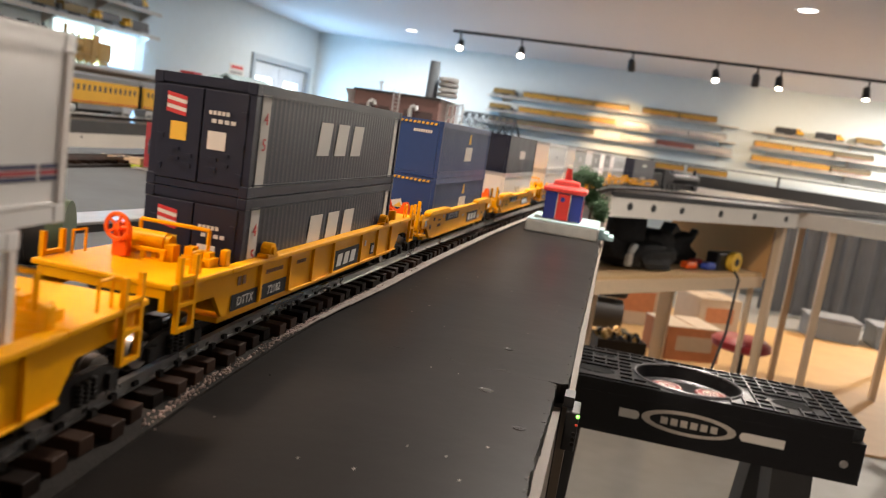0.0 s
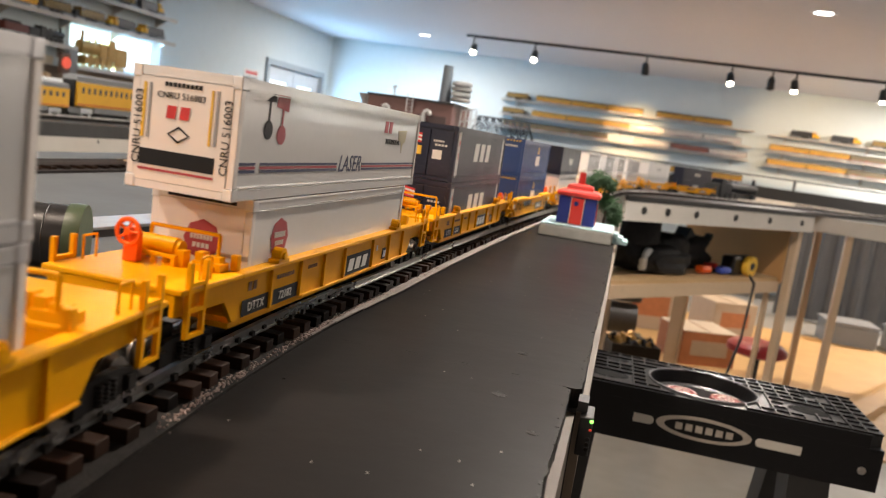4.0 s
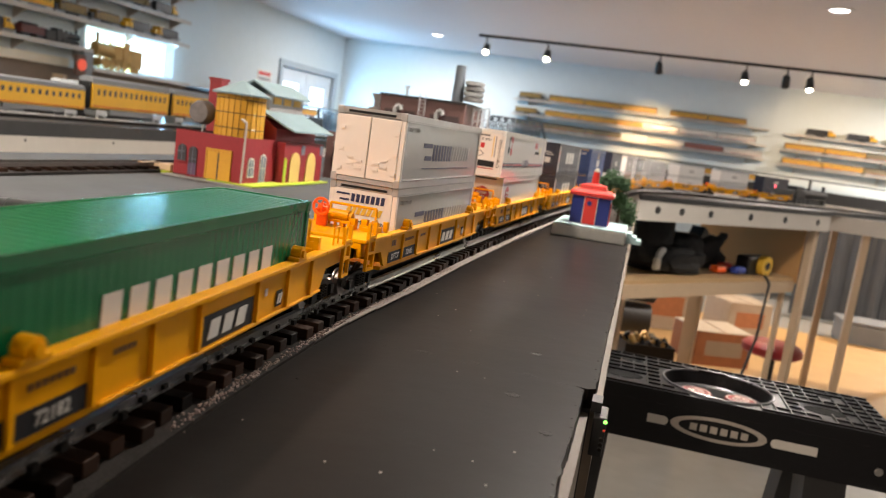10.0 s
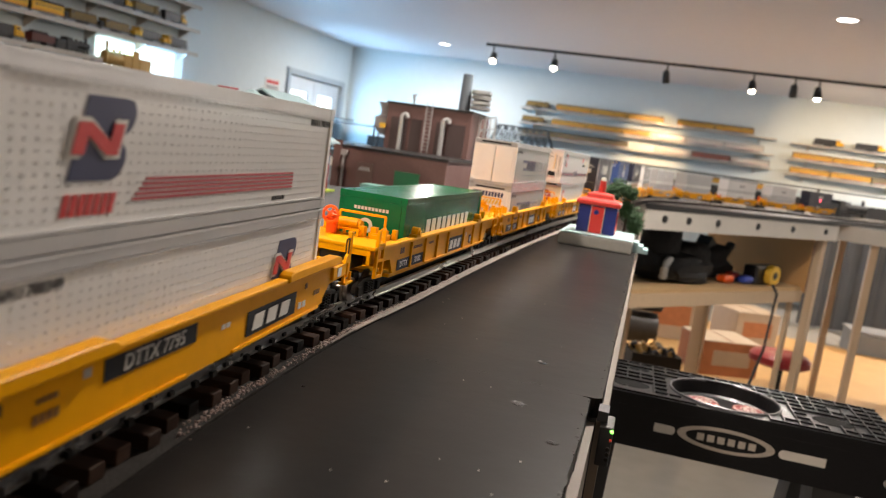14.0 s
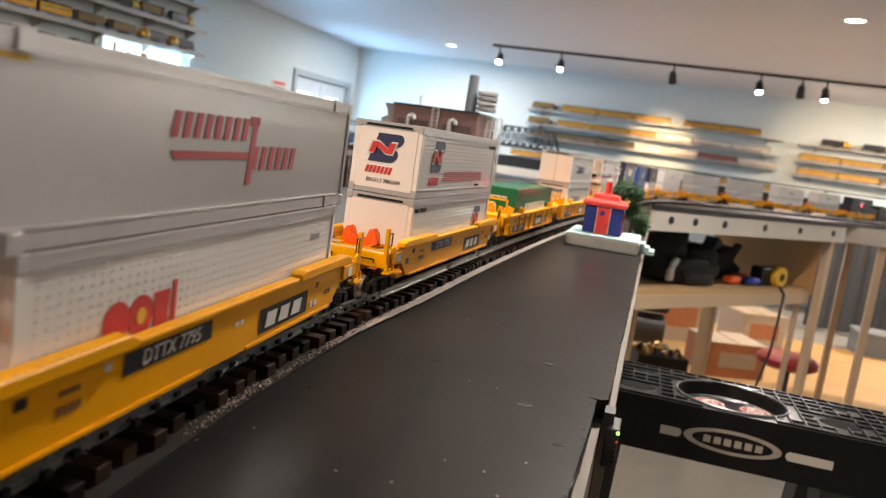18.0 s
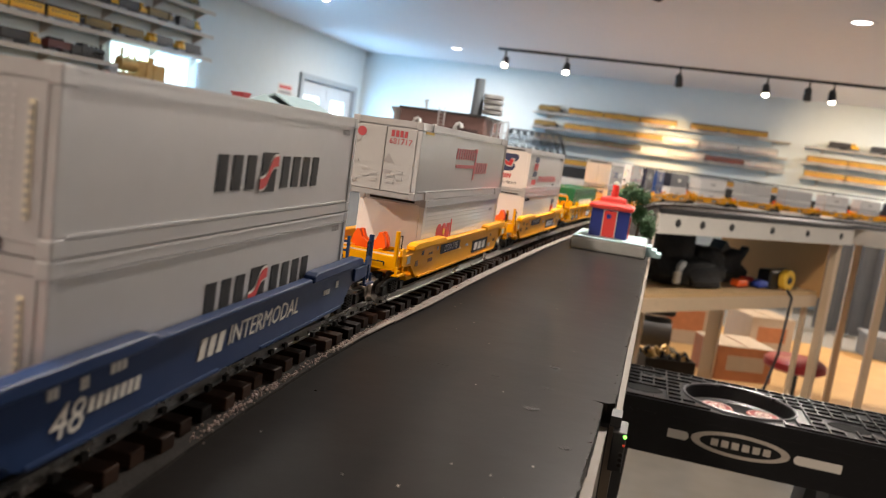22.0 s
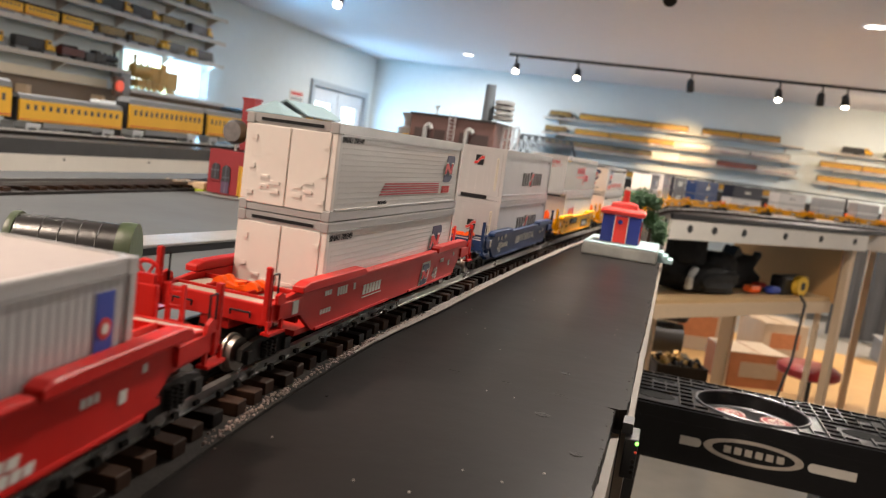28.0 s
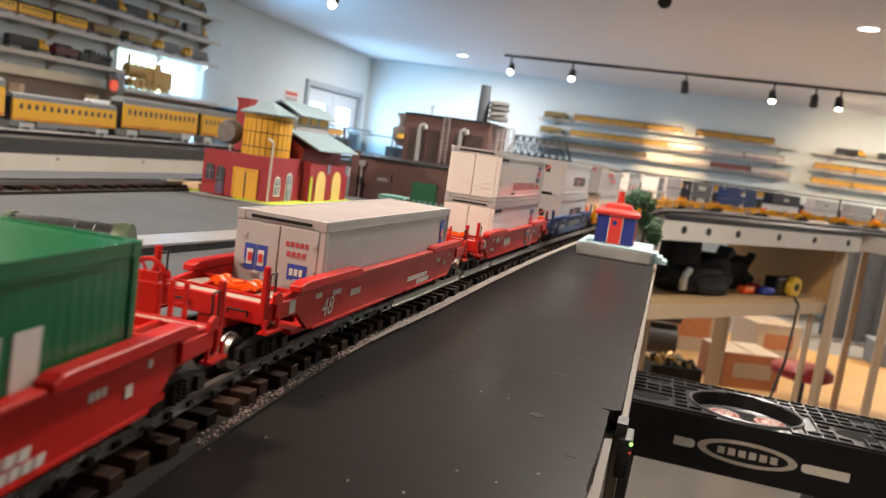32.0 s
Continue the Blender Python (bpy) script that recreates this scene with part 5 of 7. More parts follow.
for i, s in enumerate(np.arange(0.04, 7.9, 0.0172)):
    p, q = on_line(s), on_line(s + 0.01)
    m = Matrix.Translation((p.x + random.uniform(-0.0016, 0.0016), p.y, 0)) @ Matrix.Rotation(math.atan2(-(q - p).x, (q - p).y) + random.uniform(-0.035, 0.035), 4, "Z")
    if tie is None:
        tie = part("tie", box(-0.0295, 0.0295, -0.0046, 0.0046, TOP + 0.0017, RAIL - 0.0059, 0.0006), TIE, track_line)
        tie.matrix_basis = m
    elif i < 300:
        again(tie, m)
    else:
        v = [far_ties.verts.new(m @ Vector(c)) for c in ((-0.0295, -0.0046, TOP + 0.0017), (0.0295, -0.0046, TOP + 0.0017), (0.0295, 0.0046, TOP + 0.0017), (-0.0295, 0.0046, TOP + 0.0017),
                                                         (-0.0295, -0.0046, RAIL - 0.0059), (0.0295, -0.0046, RAIL - 0.0059), (0.0295, 0.0046, RAIL - 0.0059), (-0.0295, 0.0046, RAIL - 0.0059))]
        for f_ in ((4, 5, 6, 7), (0, 1, 5, 4), (1, 2, 6, 5), (2, 3, 7, 6), (3, 0, 4, 7)):
            far_ties.faces.new([v[j] for j in f_])
    if s < JOINT:
        for x in (-0.0159, 0.0159):
            for e in (-1, 1):
                k = x + e * 0.0021
                v = [m @ Vector((k + u * 0.0011, w * 0.0018, z)) for z in (RAIL - 0.0059, RAIL - 0.0030) for u, w in ((-1, -1), (1, -1), (1, 1), (-1, 1))]
                v = [clips.verts.new(q_) for q_ in v]
                for f_ in ((4, 5, 6, 7), (0, 1, 5, 4), (1, 2, 6, 5), (2, 3, 7, 6), (3, 0, 4, 7)):
                    clips.faces.new([v[j] for j in f_])
part("far_ties", far_ties, TIE, track_line)["kind"] = "stuff"
part("rail_clips", clips, TRUCKM, track_line)["kind"] = "stuff"

# ---- things on and by the near table ----
# stepladder standing beside the table
LADDERM = mat("black_moulded_plastic", (0.010, 0.010, 0.011), 0.36, var=0.2, scale=120, bump=0.12, spec=0.28)
random.seed(11)
lad = empty("stepladder", pose(0.185, 1.240, 0, 0, 0, 1), "black plastic-topped stepladder with silver emblem standing by the table", "ladder")
zc = EYE - 0.325
X0, X1, D2 = -0.235, 0.222, 0.091
TRAY = (-0.020, -0.006, 0.080, 0.074)      # the round tray's centre and half axes
HOLES = ((0.132, -0.028, 0.030, 0.020), (-0.164, -0.040, 0.030, 0.020), (-0.150, 0.055, 0.018, 0.010), (0.150, 0.058, 0.012, 0.008))
bm = box(X0, X1, -D2, D2, zc - 0.084, zc - 0.02215)
top = part("top_cap", bm, LADDERM, lad)
bm = bmesh.new()      # the deck round the tray: an outline of straight sides about an oval opening
rings = [[], [], [], []]
for k in range(64):
    w = 2 * math.pi * k / 64
    cx, cy, rx, ry = TRAY
    d = Vector((rx * math.cos(w), ry * math.sin(w)))
    far_x = ((X1 if d.x > 0 else X0) - cx) / d.x if abs(d.x) > 1e-6 else 1e9
    far_y = ((D2 if d.y > 0 else -D2) - cy) / d.y if abs(d.y) > 1e-6 else 1e9
    out = Vector((cx, cy)) + d * min(far_x, far_y)
    for ring, p, z in zip(rings, (out, out, Vector((cx, cy)) + d, Vector((cx, cy)) + d * 0.95), (zc - 0.0221, zc - 0.003, zc - 0.003, zc - 0.0218)):
        ring.append(bm.verts.new((p.x, p.y, z)))
for lo, hi in zip(rings, rings[1:]):
    for k in range(64):
        bm.faces.new((lo[k], lo[(k + 1) % 64], hi[(k + 1) % 64], hi[k]))
part("deck", bm, LADDERM, top)


def in_tray(x, y):
    cx, cy, rx, ry = TRAY
    if ((x - cx) / (rx + 0.012)) ** 2 + ((y - cy) / (ry + 0.008)) ** 2 < 1:
        return True
    return any(((x - hx) / (hr + 0.008)) ** 2 + ((y - hy) / (hs + 0.007)) ** 2 < 1 for hx, hy, hr, hs in HOLES)


STEELISH = mat("scuffed_ridge", (0.10, 0.10, 0.105), 0.34, var=0.4, scale=200)
bm = bmesh.new()      # raised anti-slip squares
nx, ny = 22, 8
px_w, py_w = (X1 - X0 - 0.008) / nx, (2 * D2 - 0.008) / ny
for i in range(nx):
    for j in range(ny):
        x, y = X0 + 0.004 + i * px_w, -D2 + 0.004 + j * py_w
        if not in_tray(x + px_w / 2, y + py_w / 2):
            bx(bm, x, x + px_w, y, y + 0.0026, zc - 0.0029, zc)
            bx(bm, x, x + 0.0026, y + 0.0027, y + py_w, zc - 0.0029, zc - 0.0001)
bx(bm, X0 + 0.002, X1 - 0.002, D2 - 0.004, D2 - 0.001, zc - 0.0029, zc)
part("tread_grid", bm, LADDERM, top)["kind"] = "stuff"
bm = bmesh.new()
chain(bm, [Vector((TRAY[0] + (TRAY[2] + 0.002) * math.cos(w), TRAY[1] + (TRAY[3] + 0.002) * math.sin(w), zc - 0.0018)) for w in np.linspace(0, 2 * math.pi, 65)], 0.0022, 6)
part("tray_rim", bm, STEELISH, top, smooth=True)
bm = bmesh.new()
for f in (0.82, 0.70):
    chain(bm, [Vector((TRAY[0] + TRAY[2] * f * math.cos(w), TRAY[1] + TRAY[3] * f * math.sin(w), zc - 0.0212)) for w in np.linspace(0, 2 * math.pi, 49)], 0.0012, 6)
part("tray_ridge", bm, STEELISH, top, smooth=True)
TRAYM = mat("tray_black", (0.008, 0.008, 0.008), 0.9, var=0.3, scale=150, bump=0.3, spec=0.15)
COIN = mat("red_cream_badge", (0.24, 0.055, 0.05), 0.5, var=0.9, scale=160, bump=0.3, stain=0.9, dust=0.10)
for x in (-0.048, 0.020):
    badge = part("badge", lathe(bmesh.new(), [(0.0245, 0), (0.0240, 0.002)], 26, Matrix.Translation((x, 0.006, zc - 0.0218))), COIN, top, "round red and cream sticker in the tray")
    bm = bmesh.new()
    for r in (0.0215, 0.012):
        chain(bm, [Vector((x + r * math.cos(w), 0.006 + r * math.sin(w), zc - 0.0196)) for w in np.linspace(0, 2 * math.pi, 25)], 0.0007, 5)
    for w in range(7):
        rod(bm, (x + 0.004 * math.cos(w * 0.9), 0.006 + 0.004 * math.sin(w * 0.9), zc - 0.0196), (x + 0.010 * math.cos(w * 0.9), 0.006 + 0.010 * math.sin(w * 0.9), zc - 0.0196), 0.0010, 5)
    part("badge_print", bm, MARK_WHITE, badge)
for x, y, rx, ry in HOLES:
    part("tool_hole", lathe(bmesh.new(), [(1, 0), (0.95, 0.0006)], 24, Matrix.Translation((x, y, zc - 0.0029)) @ Matrix.Diagonal((rx, ry, 1, 1))), TRAYM, top, "dark oval tool hole")
SILV_E = mat("silver_emblem", (0.55, 0.50, 0.44), 0.4, 0.3, var=0.25, scale=300)
f, ze = -D2 - 0.001, zc - 0.0455
emb = part("emblem", flat(bmesh.new(), [(x * 0.068, y * 0.0180) for x, y in disc(0, 0, 1, 40)], on_back(-0.020, f, ze)), SILV_E, lad, "oval silver emblem")
part("emblem_field", flat(bmesh.new(), [(x * 0.056, y * 0.0128) for x, y in disc(0, 0, 1, 40)], on_back(-0.020, f - 0.0006, ze)), LADDERM, emb)
part("marking", bars(bmesh.new(), on_back(-0.017, f - 0.0014, ze), 0.086, 0.0105, 6, 0.0, 0.30), SILV_E, emb)
for x0, x1 in ((-0.121, -0.091), (0.053, 0.116)):
    pts = [(x0 + 0.006 - 0.006 * math.sin(w), 0.0066 * math.cos(w)) for w in np.linspace(0, math.pi, 9)]
    pts = pts + [(x1, -0.0066), (x1, 0.0066)] if x0 > 0 else [(-0.212 - x, y) for x, y in reversed(pts + [(x1, -0.0066), (x1, 0.0066)])]
    part("slot_plate", flat(bmesh.new(), pts, on_back(0, f, ze - 0.001)), MARK_WHITE, lad, "pale slot in the cap's front")
part("rivet", lathe(bmesh.new(), [(0.006, 0), (0.005, 0.002)], 12, on_back(0.198, f, zc - 0.056)), STEEL, lad)
RAILM = mat("fibreglass_rail", (0.02, 0.02, 0.02), 0.5)
for x in (-1, 1):
    for y, dx, dy in ((-1, 0.045, -0.10), (1, 0.025, 0.38)):
        bm = bmesh.new()
        xa = 0.135 if x > 0 else -0.200
        a, b = Vector((xa, y * 0.055, zc - 0.0845)), Vector((xa + x * dx, y * 0.06 + dy, 0.02))
        q = [(-0.028, -0.034), (0.028, -0.034), (0.028, 0.034), (-0.028, 0.034)]
        lo = [bm.verts.new(b + Vector((u, v, -0.02))) for u, v in q]
        hi = [bm.verts.new(a + Vector((u, v, 0))) for u, v in q]
        for k in range(4):
            bm.faces.new((lo[k], lo[(k + 1) % 4], hi[(k + 1) % 4], hi[k]))
        bm.faces.new(lo[::-1])
        bm.faces.new(hi)
        part("side_rail", bm, RAILM, lad)
for k in range(3):
    z = 0.22 + 0.26 * k
    t = (zc - z) / zc
    part("step", box(-0.245 - 0.045 * t, 0.175 + 0.045 * t, -0.10 - 0.10 * t, -0.02 - 0.10 * t, z - 0.015, z + 0.012, 0.003), RAILM, lad)

# small detector with a green light clipped to the table edge
det = empty("track_detector", Matrix.Translation((0.0, 0.432, EYE - 0.148)), "small black electronic box with a green light", "electronics")
part("case", box(-0.0040, 0.0036, -0.010, 0.012, -0.018, 0.005, 0.0008), BLACK, det)
part("green_light", lathe(bmesh.new(), [(0.0011, 0), (0.0008, 0.0012)], 10, pose(0.0028, -0.010, 0.003, 90, 0, 0)), mat("green_led", (0.1, 0.9, 0.1), 0.3, emit=(0.25, 1.0, 0.1), power=3, bump=0), det)
part("red_light", lathe(bmesh.new(), [(0.0008, 0), (0.0006, 0.0008)], 10, pose(0.0028, -0.010, -0.002, 90, 0, 0)), mat("red_led", (0.6, 0.05, 0.02), 0.3, emit=(1.0, 0.1, 0.05), power=0.15, bump=0), det)
bm = bmesh.new()
for z in (-0.013, -0.010, -0.007):
    rod(bm, (0.002, -0.0103, z), (0.002, -0.0115, z), 0.0011, 8)
part("terminal", bm, TRUCKM, det)
part("clip", box(-0.0064, -0.0005, -0.006, 0.008, 0.006, 0.0120), BLACK, det)

# screw holes, gouges and chips in the painted top
HOLE = mat("screw_hole", (0.015, 0.013, 0.012), 0.7)
CHIP = mat("bare_chip", (0.34, 0.31, 0.28), 0.8)
for x, y, r in ((-0.048, 0.494, 0.0031), (-0.048, 0.402, 0.0036), (-0.024, 0.356, 0.0028), (-0.153, 0.353, 0.0008)):
    h = empty("screw_hole", Matrix.Translation((x, y, TOP)), "sunken screw hole in the painted tabletop", "hole", "screw holes")
    part("rim", lathe(bmesh.new(), [(r * 1.2, 0.0), (r * 1.1, 0.0002), (r, 0.0001)], 16), BENCH, h)
    part("recess", lathe(bmesh.new(), [(r * 0.95, 0.0001), (r * 0.9, 0.0003)], 14), HOLE, h)
    bm = bx(bmesh.new(), -r * 0.6, r * 0.6, -r * 0.12, r * 0.12, 0.0003, 0.0005)
    bx(bm, -r * 0.12, r * 0.12, -r * 0.6, r * 0.6, 0.00031, 0.00051)
    part("drive_cross", bm, BENCH, h)
bm = bmesh.new()
for x, y, w in ((-0.078, 0.446, 0.003), (-0.111, 0.446, 0.004), (-0.045, 0.445, 0.003)):
    bx(bm, x - w, x + w, y - 0.00018, y + 0.00018, TOP, TOP + 0.0002)
tagged(part("scratches", bm, HOLE), "fine dark scratches in the painted tabletop", "scratch", kind="stuff")
bm = bmesh.new()
for k in range(60):
    y = random.uniform(0.25, 1.6)
    r = random.uniform(0.0003, 0.0009)
    x = -0.0065 + random.uniform(-0.002, 0.0004) - (0.0062 if y < 0.44 else 0)
    bx(bm, x - r * 0.7, x + r * 0.6, y - r * 2, y + r * 2, TOP - random.uniform(0.002, 0.010), TOP + 0.0003)
tagged(part("edge_chips", bm, HOLE), "ragged dark chips along the painted table edge", "edge damage", kind="stuff")
bm = bmesh.new()
for k in range(34):
    x, y, r = random.uniform(-0.17, -0.02), random.uniform(0.25, 1.1), random.uniform(0.0002, 0.0005)
    bx(bm, x - r, x + r * random.uniform(0.4, 1.6), y - r, y + r, TOP, TOP + 0.0003)
tagged(part("dust_specks", bm, CHIP), "pale dust specks scattered over the tabletop", "dust", kind="stuff")
# loose ballast crumbs between the tie ends and the roadbed's edge
bm = bmesh.new()
for k in range(2600):
    s = random.uniform(0.14, 0.75)
    thick = 0.5 + 0.5 * math.sin(s * 37) * math.sin(s * 11.3 + 1) - (0.6 if s < 0.33 else 0.0)
    if random.random() > thick + 0.12:
        continue
    p, q = on_line(s), on_line(s + 0.01)
    across = Vector(((q - p).y, -(q - p).x, 0)).normalized()
    o = p + across * (0.0325 + abs(random.gauss(0, 0.0016)) * random.choice((-1, 1, 1)))
    r = random.uniform(0.0002, 0.0006)
    z = TOP + (0.0018 if (o - p).length < 0.0365 else 0.0)
    bx(bm, o.x - r, o.x + r * random.uniform(0.5, 1.2), o.y - r, o.y + r * random.uniform(0.6, 1.4), z, z + r * random.uniform(0.8, 1.8))
tagged(part("ballast", bm, CRUMB), "loose pale ballast crumbs along the roadbed", "ballast", kind="stuff")

# ---- hut, tree and far structures on the layout ----
def at(x, y, z):
    return Matrix.Translation((x, y, EYE + z))


# cool daylight on the hut's base top and steps, put into the colour
COOL_LIT = mat("pale_blue_plastic", (0.42, 0.62, 0.66), 0.4, var=0.05)
HUTBLUE = mat("hut_blue", (0.02, 0.035, 0.22), 0.4, var=0.08)
HUTRED = mat("hut_red", (0.75, 0.055, 0.045), 0.30, var=0.06)
hut = empty("signal_hut", Matrix.Translation((-0.0745, 1.29, TOP)), "small blue toy hut with red roof on a grey base", "toy hut")
bm = box(-0.052, 0.064, -0.070, 0.085, 0, 0.0195, 0.003)
part("base", bm, mat("grey_base", (0.40, 0.42, 0.41), 0.6, var=0.15, scale=120), hut)
part("base_top", box(-0.0505, 0.0625, -0.0685, 0.0835, 0.0195, 0.0212, 0.0006), COOL_LIT, hut)
bm = bmesh.new()
for k in range(3):
    bx(bm, 0.0642 + k * 0.008, 0.0722 + k * 0.008, -0.02, 0.03, 0, 0.016 - k * 0.005)
part("steps", bm, COOL_LIT, hut)
part("wall", box(-0.0305, 0.0305, -0.0265, 0.0265, 0.0212, 0.068), HUTBLUE, hut)
part("door", box(-0.010, 0.010, -0.0283, -0.0265, 0.0215, 0.064), HUTRED, hut)
for x in (-0.0112, 0.0100):
    part("door_post", box(x, x + 0.0012, -0.0285, -0.0265, 0.0215, 0.0652), MARK_WHITE, hut)
part("lintel", box(-0.0112, 0.0112, -0.0286, -0.0265, 0.0653, 0.0665), MARK_WHITE, hut)
part("badge", flat(bmesh.new(), disc(-0.002, 0.055, 0.004), on_back(0, -0.0288, 0)), HUTBLUE, hut)
part("side_door", box(0.0305, 0.0320, -0.006, 0.012, 0.0215, 0.058), HUTRED, hut)
bm = bmesh.new()
rings = [(0.0330, 0.066), (0.0350, 0.0685), (0.0350, 0.0725), (0.0320, 0.0750), (0.0215, 0.0775), (0.0200, 0.0840), (0.0080, 0.0870)]
prev = None
for r, z in rings:
    cur = [bm.verts.new((sx * r, sy * r * 0.95, z)) for sx, sy in ((-1, -1), (1, -1), (1, 1), (-1, 1))]
    if prev:
        for k in range(4):
            bm.faces.new((prev[k], prev[(k + 1) % 4], cur[(k + 1) % 4], cur[k]))
    else:
        bm.faces.new(cur[::-1])
    prev = cur
bm.faces.new(prev)
part("roof", bm, HUTRED, hut)
part("turret", lathe(bmesh.new(), [(0.0062, 0.0865), (0.0052, 0.100), (0.0050, 0.106)], 12), HUTRED, hut, smooth=True)
part("turret_tip", lathe(bmesh.new(), [(0.0050, 0.106), (0.0035, 0.111), (0.001, 0.112)], 12), MARK_WHITE, hut, smooth=True)

LEAF = mat("leaf_green", (0.030, 0.085, 0.028), 0.7, var=0.5, scale=90, bump=0.2)
BARK = mat("bark", (0.06, 0.04, 0.03), 0.8, var=0.3, scale=150, bump=0.4)


def tree(x, y, h, crowns):
    t = empty("model_tree", Matrix.Translation((x, y, TOP)), "small green foam-leaved model tree behind the hut", "tree")
    bm = rod(bmesh.new(), (0, 0, 0), (0.002, 0, h * 0.55), 0.0035, 8, 0.0015)
    for k in range(6):
        a = k * 1.05
        rod(bm, (0.001, 0, h * (0.2 + 0.06 * k)), (0.012 * math.cos(a), 0.012 * math.sin(a), h * (0.32 + 0.07 * k)), 0.0013, 6, 0.0005)
    part("trunk", bm, BARK, t)
    bm = bmesh.new()
    for cx, cz, r in crowns:
        for k in range(900):
            d = Vector((random.gauss(0, 1), random.gauss(0, 1), random.gauss(0, 1))).normalized() * r * random.uniform(0.45, 1.05) * (0.85 + 0.25 * math.sin(k))
            p = Vector((cx, 0, cz)) + Vector((d.x, d.y, d.z * 0.9))
            if p.z < 0.01:
                continue
            s = random.uniform(0.0012, 0.0028)
            e1 = Vector((random.gauss(0, 1), random.gauss(0, 1), random.gauss(0, 1))).normalized()
            e2 = e1.orthogonal().normalized()
            bm.faces.new([bm.verts.new(p + e1 * s), bm.verts.new(p + e2 * s * 0.8), bm.verts.new(p - e1 * s), bm.verts.new(p - e2 * s * 0.8)])
    part("crown", bm, LEAF, t)


tree(-0.035, 1.50, 0.12, ((-0.020, 0.092, 0.022), (-0.034, 0.080, 0.020), (0.000, 0.085, 0.018), (0.012, 0.042, 0.023), (0.020, 0.024, 0.018), (-0.004, 0.055, 0.018)))

# ---- left deck: second track, bar, canister ----
DULLRAIL = mat("dull_rail", (0.16, 0.15, 0.14), 0.4, 0.8, var=0.3, scale=200)
t2 = empty("track", Matrix(), "dark three-rail track along the deck's far edge", "track", kind="structure")
way2 = [Vector((-0.842 - max(0, y - 1.2) ** 2 * 0.5, y, 0)) for y in np.arange(-1.5, 1.7, 0.03)]
part("roadbed", ribbon(way2, -0.040, 0.040, TOP, TOP + 0.004), TRUCKM, t2)
for x in (-0.0159, 0.0159):
    part("rail", ribbon(way2, x - 0.0012, x + 0.0012, TOP + 0.009, RAIL), DULLRAIL, t2)
tie2 = None
for i in range(0, len(way2) - 1):
    p, q = way2[i], way2[i + 1]
    m = Matrix.Translation((p.x, p.y, 0)) @ Matrix.Rotation(math.atan2(-(q - p).x, (q - p).y), 4, "Z")
    if tie2 is None:
        tie2 = part("tie", box(-0.03, 0.03, -0.006, 0.006, TOP + 0.0041, TOP + 0.009), TIE, t2)
        tie2.matrix_basis = m
    else:
        again(tie2, m)
bar = empty("metal_bar", Matrix.Translation((-0.462, 0.66, TOP)) @ Matrix.Rotation(radians(-8), 4, "Z"), "flat grey metal bar on the deck, its shadow put in as black strips", "metal bar")
# the shadow beneath the bar is put in as two black strips
part("edge", box(-0.0215, 0.0215, -0.2595, 0.2595, 0.0, 0.0066), BLACK, bar, "black strip for the shadow under the bar")
part("bar", box(-0.022, 0.022, -0.26, 0.26, 0.0067, 0.010, 0.0008), mat("brushed_aluminium", (0.34, 0.33, 0.32), 0.42, 0.4, var=0.15, scale=400, bump=0.1), bar)
part("strip", box(-0.020, 0.020, -0.258, 0.258, 0.0, 0.002), BLACK, bar)

OLIVE = mat("olive_rim", (0.045, 0.065, 0.03), 0.42, var=0.15, scale=150)
CANB = mat("canister_black", (0.014, 0.013, 0.013), 0.30, var=0.15, scale=150)
cm = Matrix.Translation((-0.4015, 0.4465, TOP + 0.0253)) @ Matrix.Rotation(radians(-63), 4, "Z") @ Matrix.Rotation(radians(-90), 4, "X") @ Matrix.Diagonal((0.815, 0.815, 0.62, 1))
cyl = empty("canister", cm, "black ribbed cylinder with olive green rims lying down", "canister")
part("barrel", lathe(bmesh.new(), [(0.027, -0.058), (0.0285, -0.058), (0.0285, 0.05), (0.027, 0.05)], 40), CANB, cyl, smooth=True)
for z in (-0.030, -0.010, 0.010, 0.030):
    part("seam", lathe(bmesh.new(), [(0.0286, z - 0.0008), (0.0290, z), (0.0286, z + 0.0008)], 40), CANB, cyl, smooth=True)
for z0, z1 in ((-0.066, -0.0585), (0.0505, 0.068)):
    part("rim", lathe(bmesh.new(), [(0.0270, z0), (0.0305, z0), (0.0310, (z0 + z1) / 2), (0.0302, z1), (0.0270, z1)], 40), OLIVE, cyl, "olive green end rim", smooth=True)
part("end_disc", lathe(bmesh.new(), [(0.0268, -0.062), (0.014, -0.0615), (0.006, -0.064)], 32), MARK_BLACK, cyl, smooth=True)
bm = bmesh.new()
for k in range(5):
    rod(bm, (0.029 * math.cos(2.1 + 0.02 * k), 0.029 * math.sin(2.1 + 0.02 * k), -0.05 + 0.022 * k), (0.0296 * math.cos(2.1 + 0.02 * k), 0.0296 * math.sin(2.1 + 0.02 * k), -0.05 + 0.022 * k), 0.0008, 6)
part("rivets", bm, STEEL, cyl)["kind"] = "stuff"

# ---- red engine house with water tank ----
BRICKRED = mat("engine_house_red", (0.27, 0.018, 0.026), 0.55, var=0.15, scale=160, bump=0.15)
OCHRE = mat("ochre_doors", (0.62, 0.33, 0.03), 0.5, var=0.1, scale=120)
ROOFBLUE = mat("pale_tin_roof", (0.26, 0.36, 0.39), 0.45, 0.2, var=0.06, scale=80)
LIME = mat("lime_grass", (0.42, 0.55, 0.04), 0.8, var=0.2, scale=300, bump=0.5)
DARKWIN = mat("dark_window", (0.05, 0.05, 0.06), 0.3)
PALEWIN = mat("pale_window", (0.17, 0.19, 0.24), 0.3)


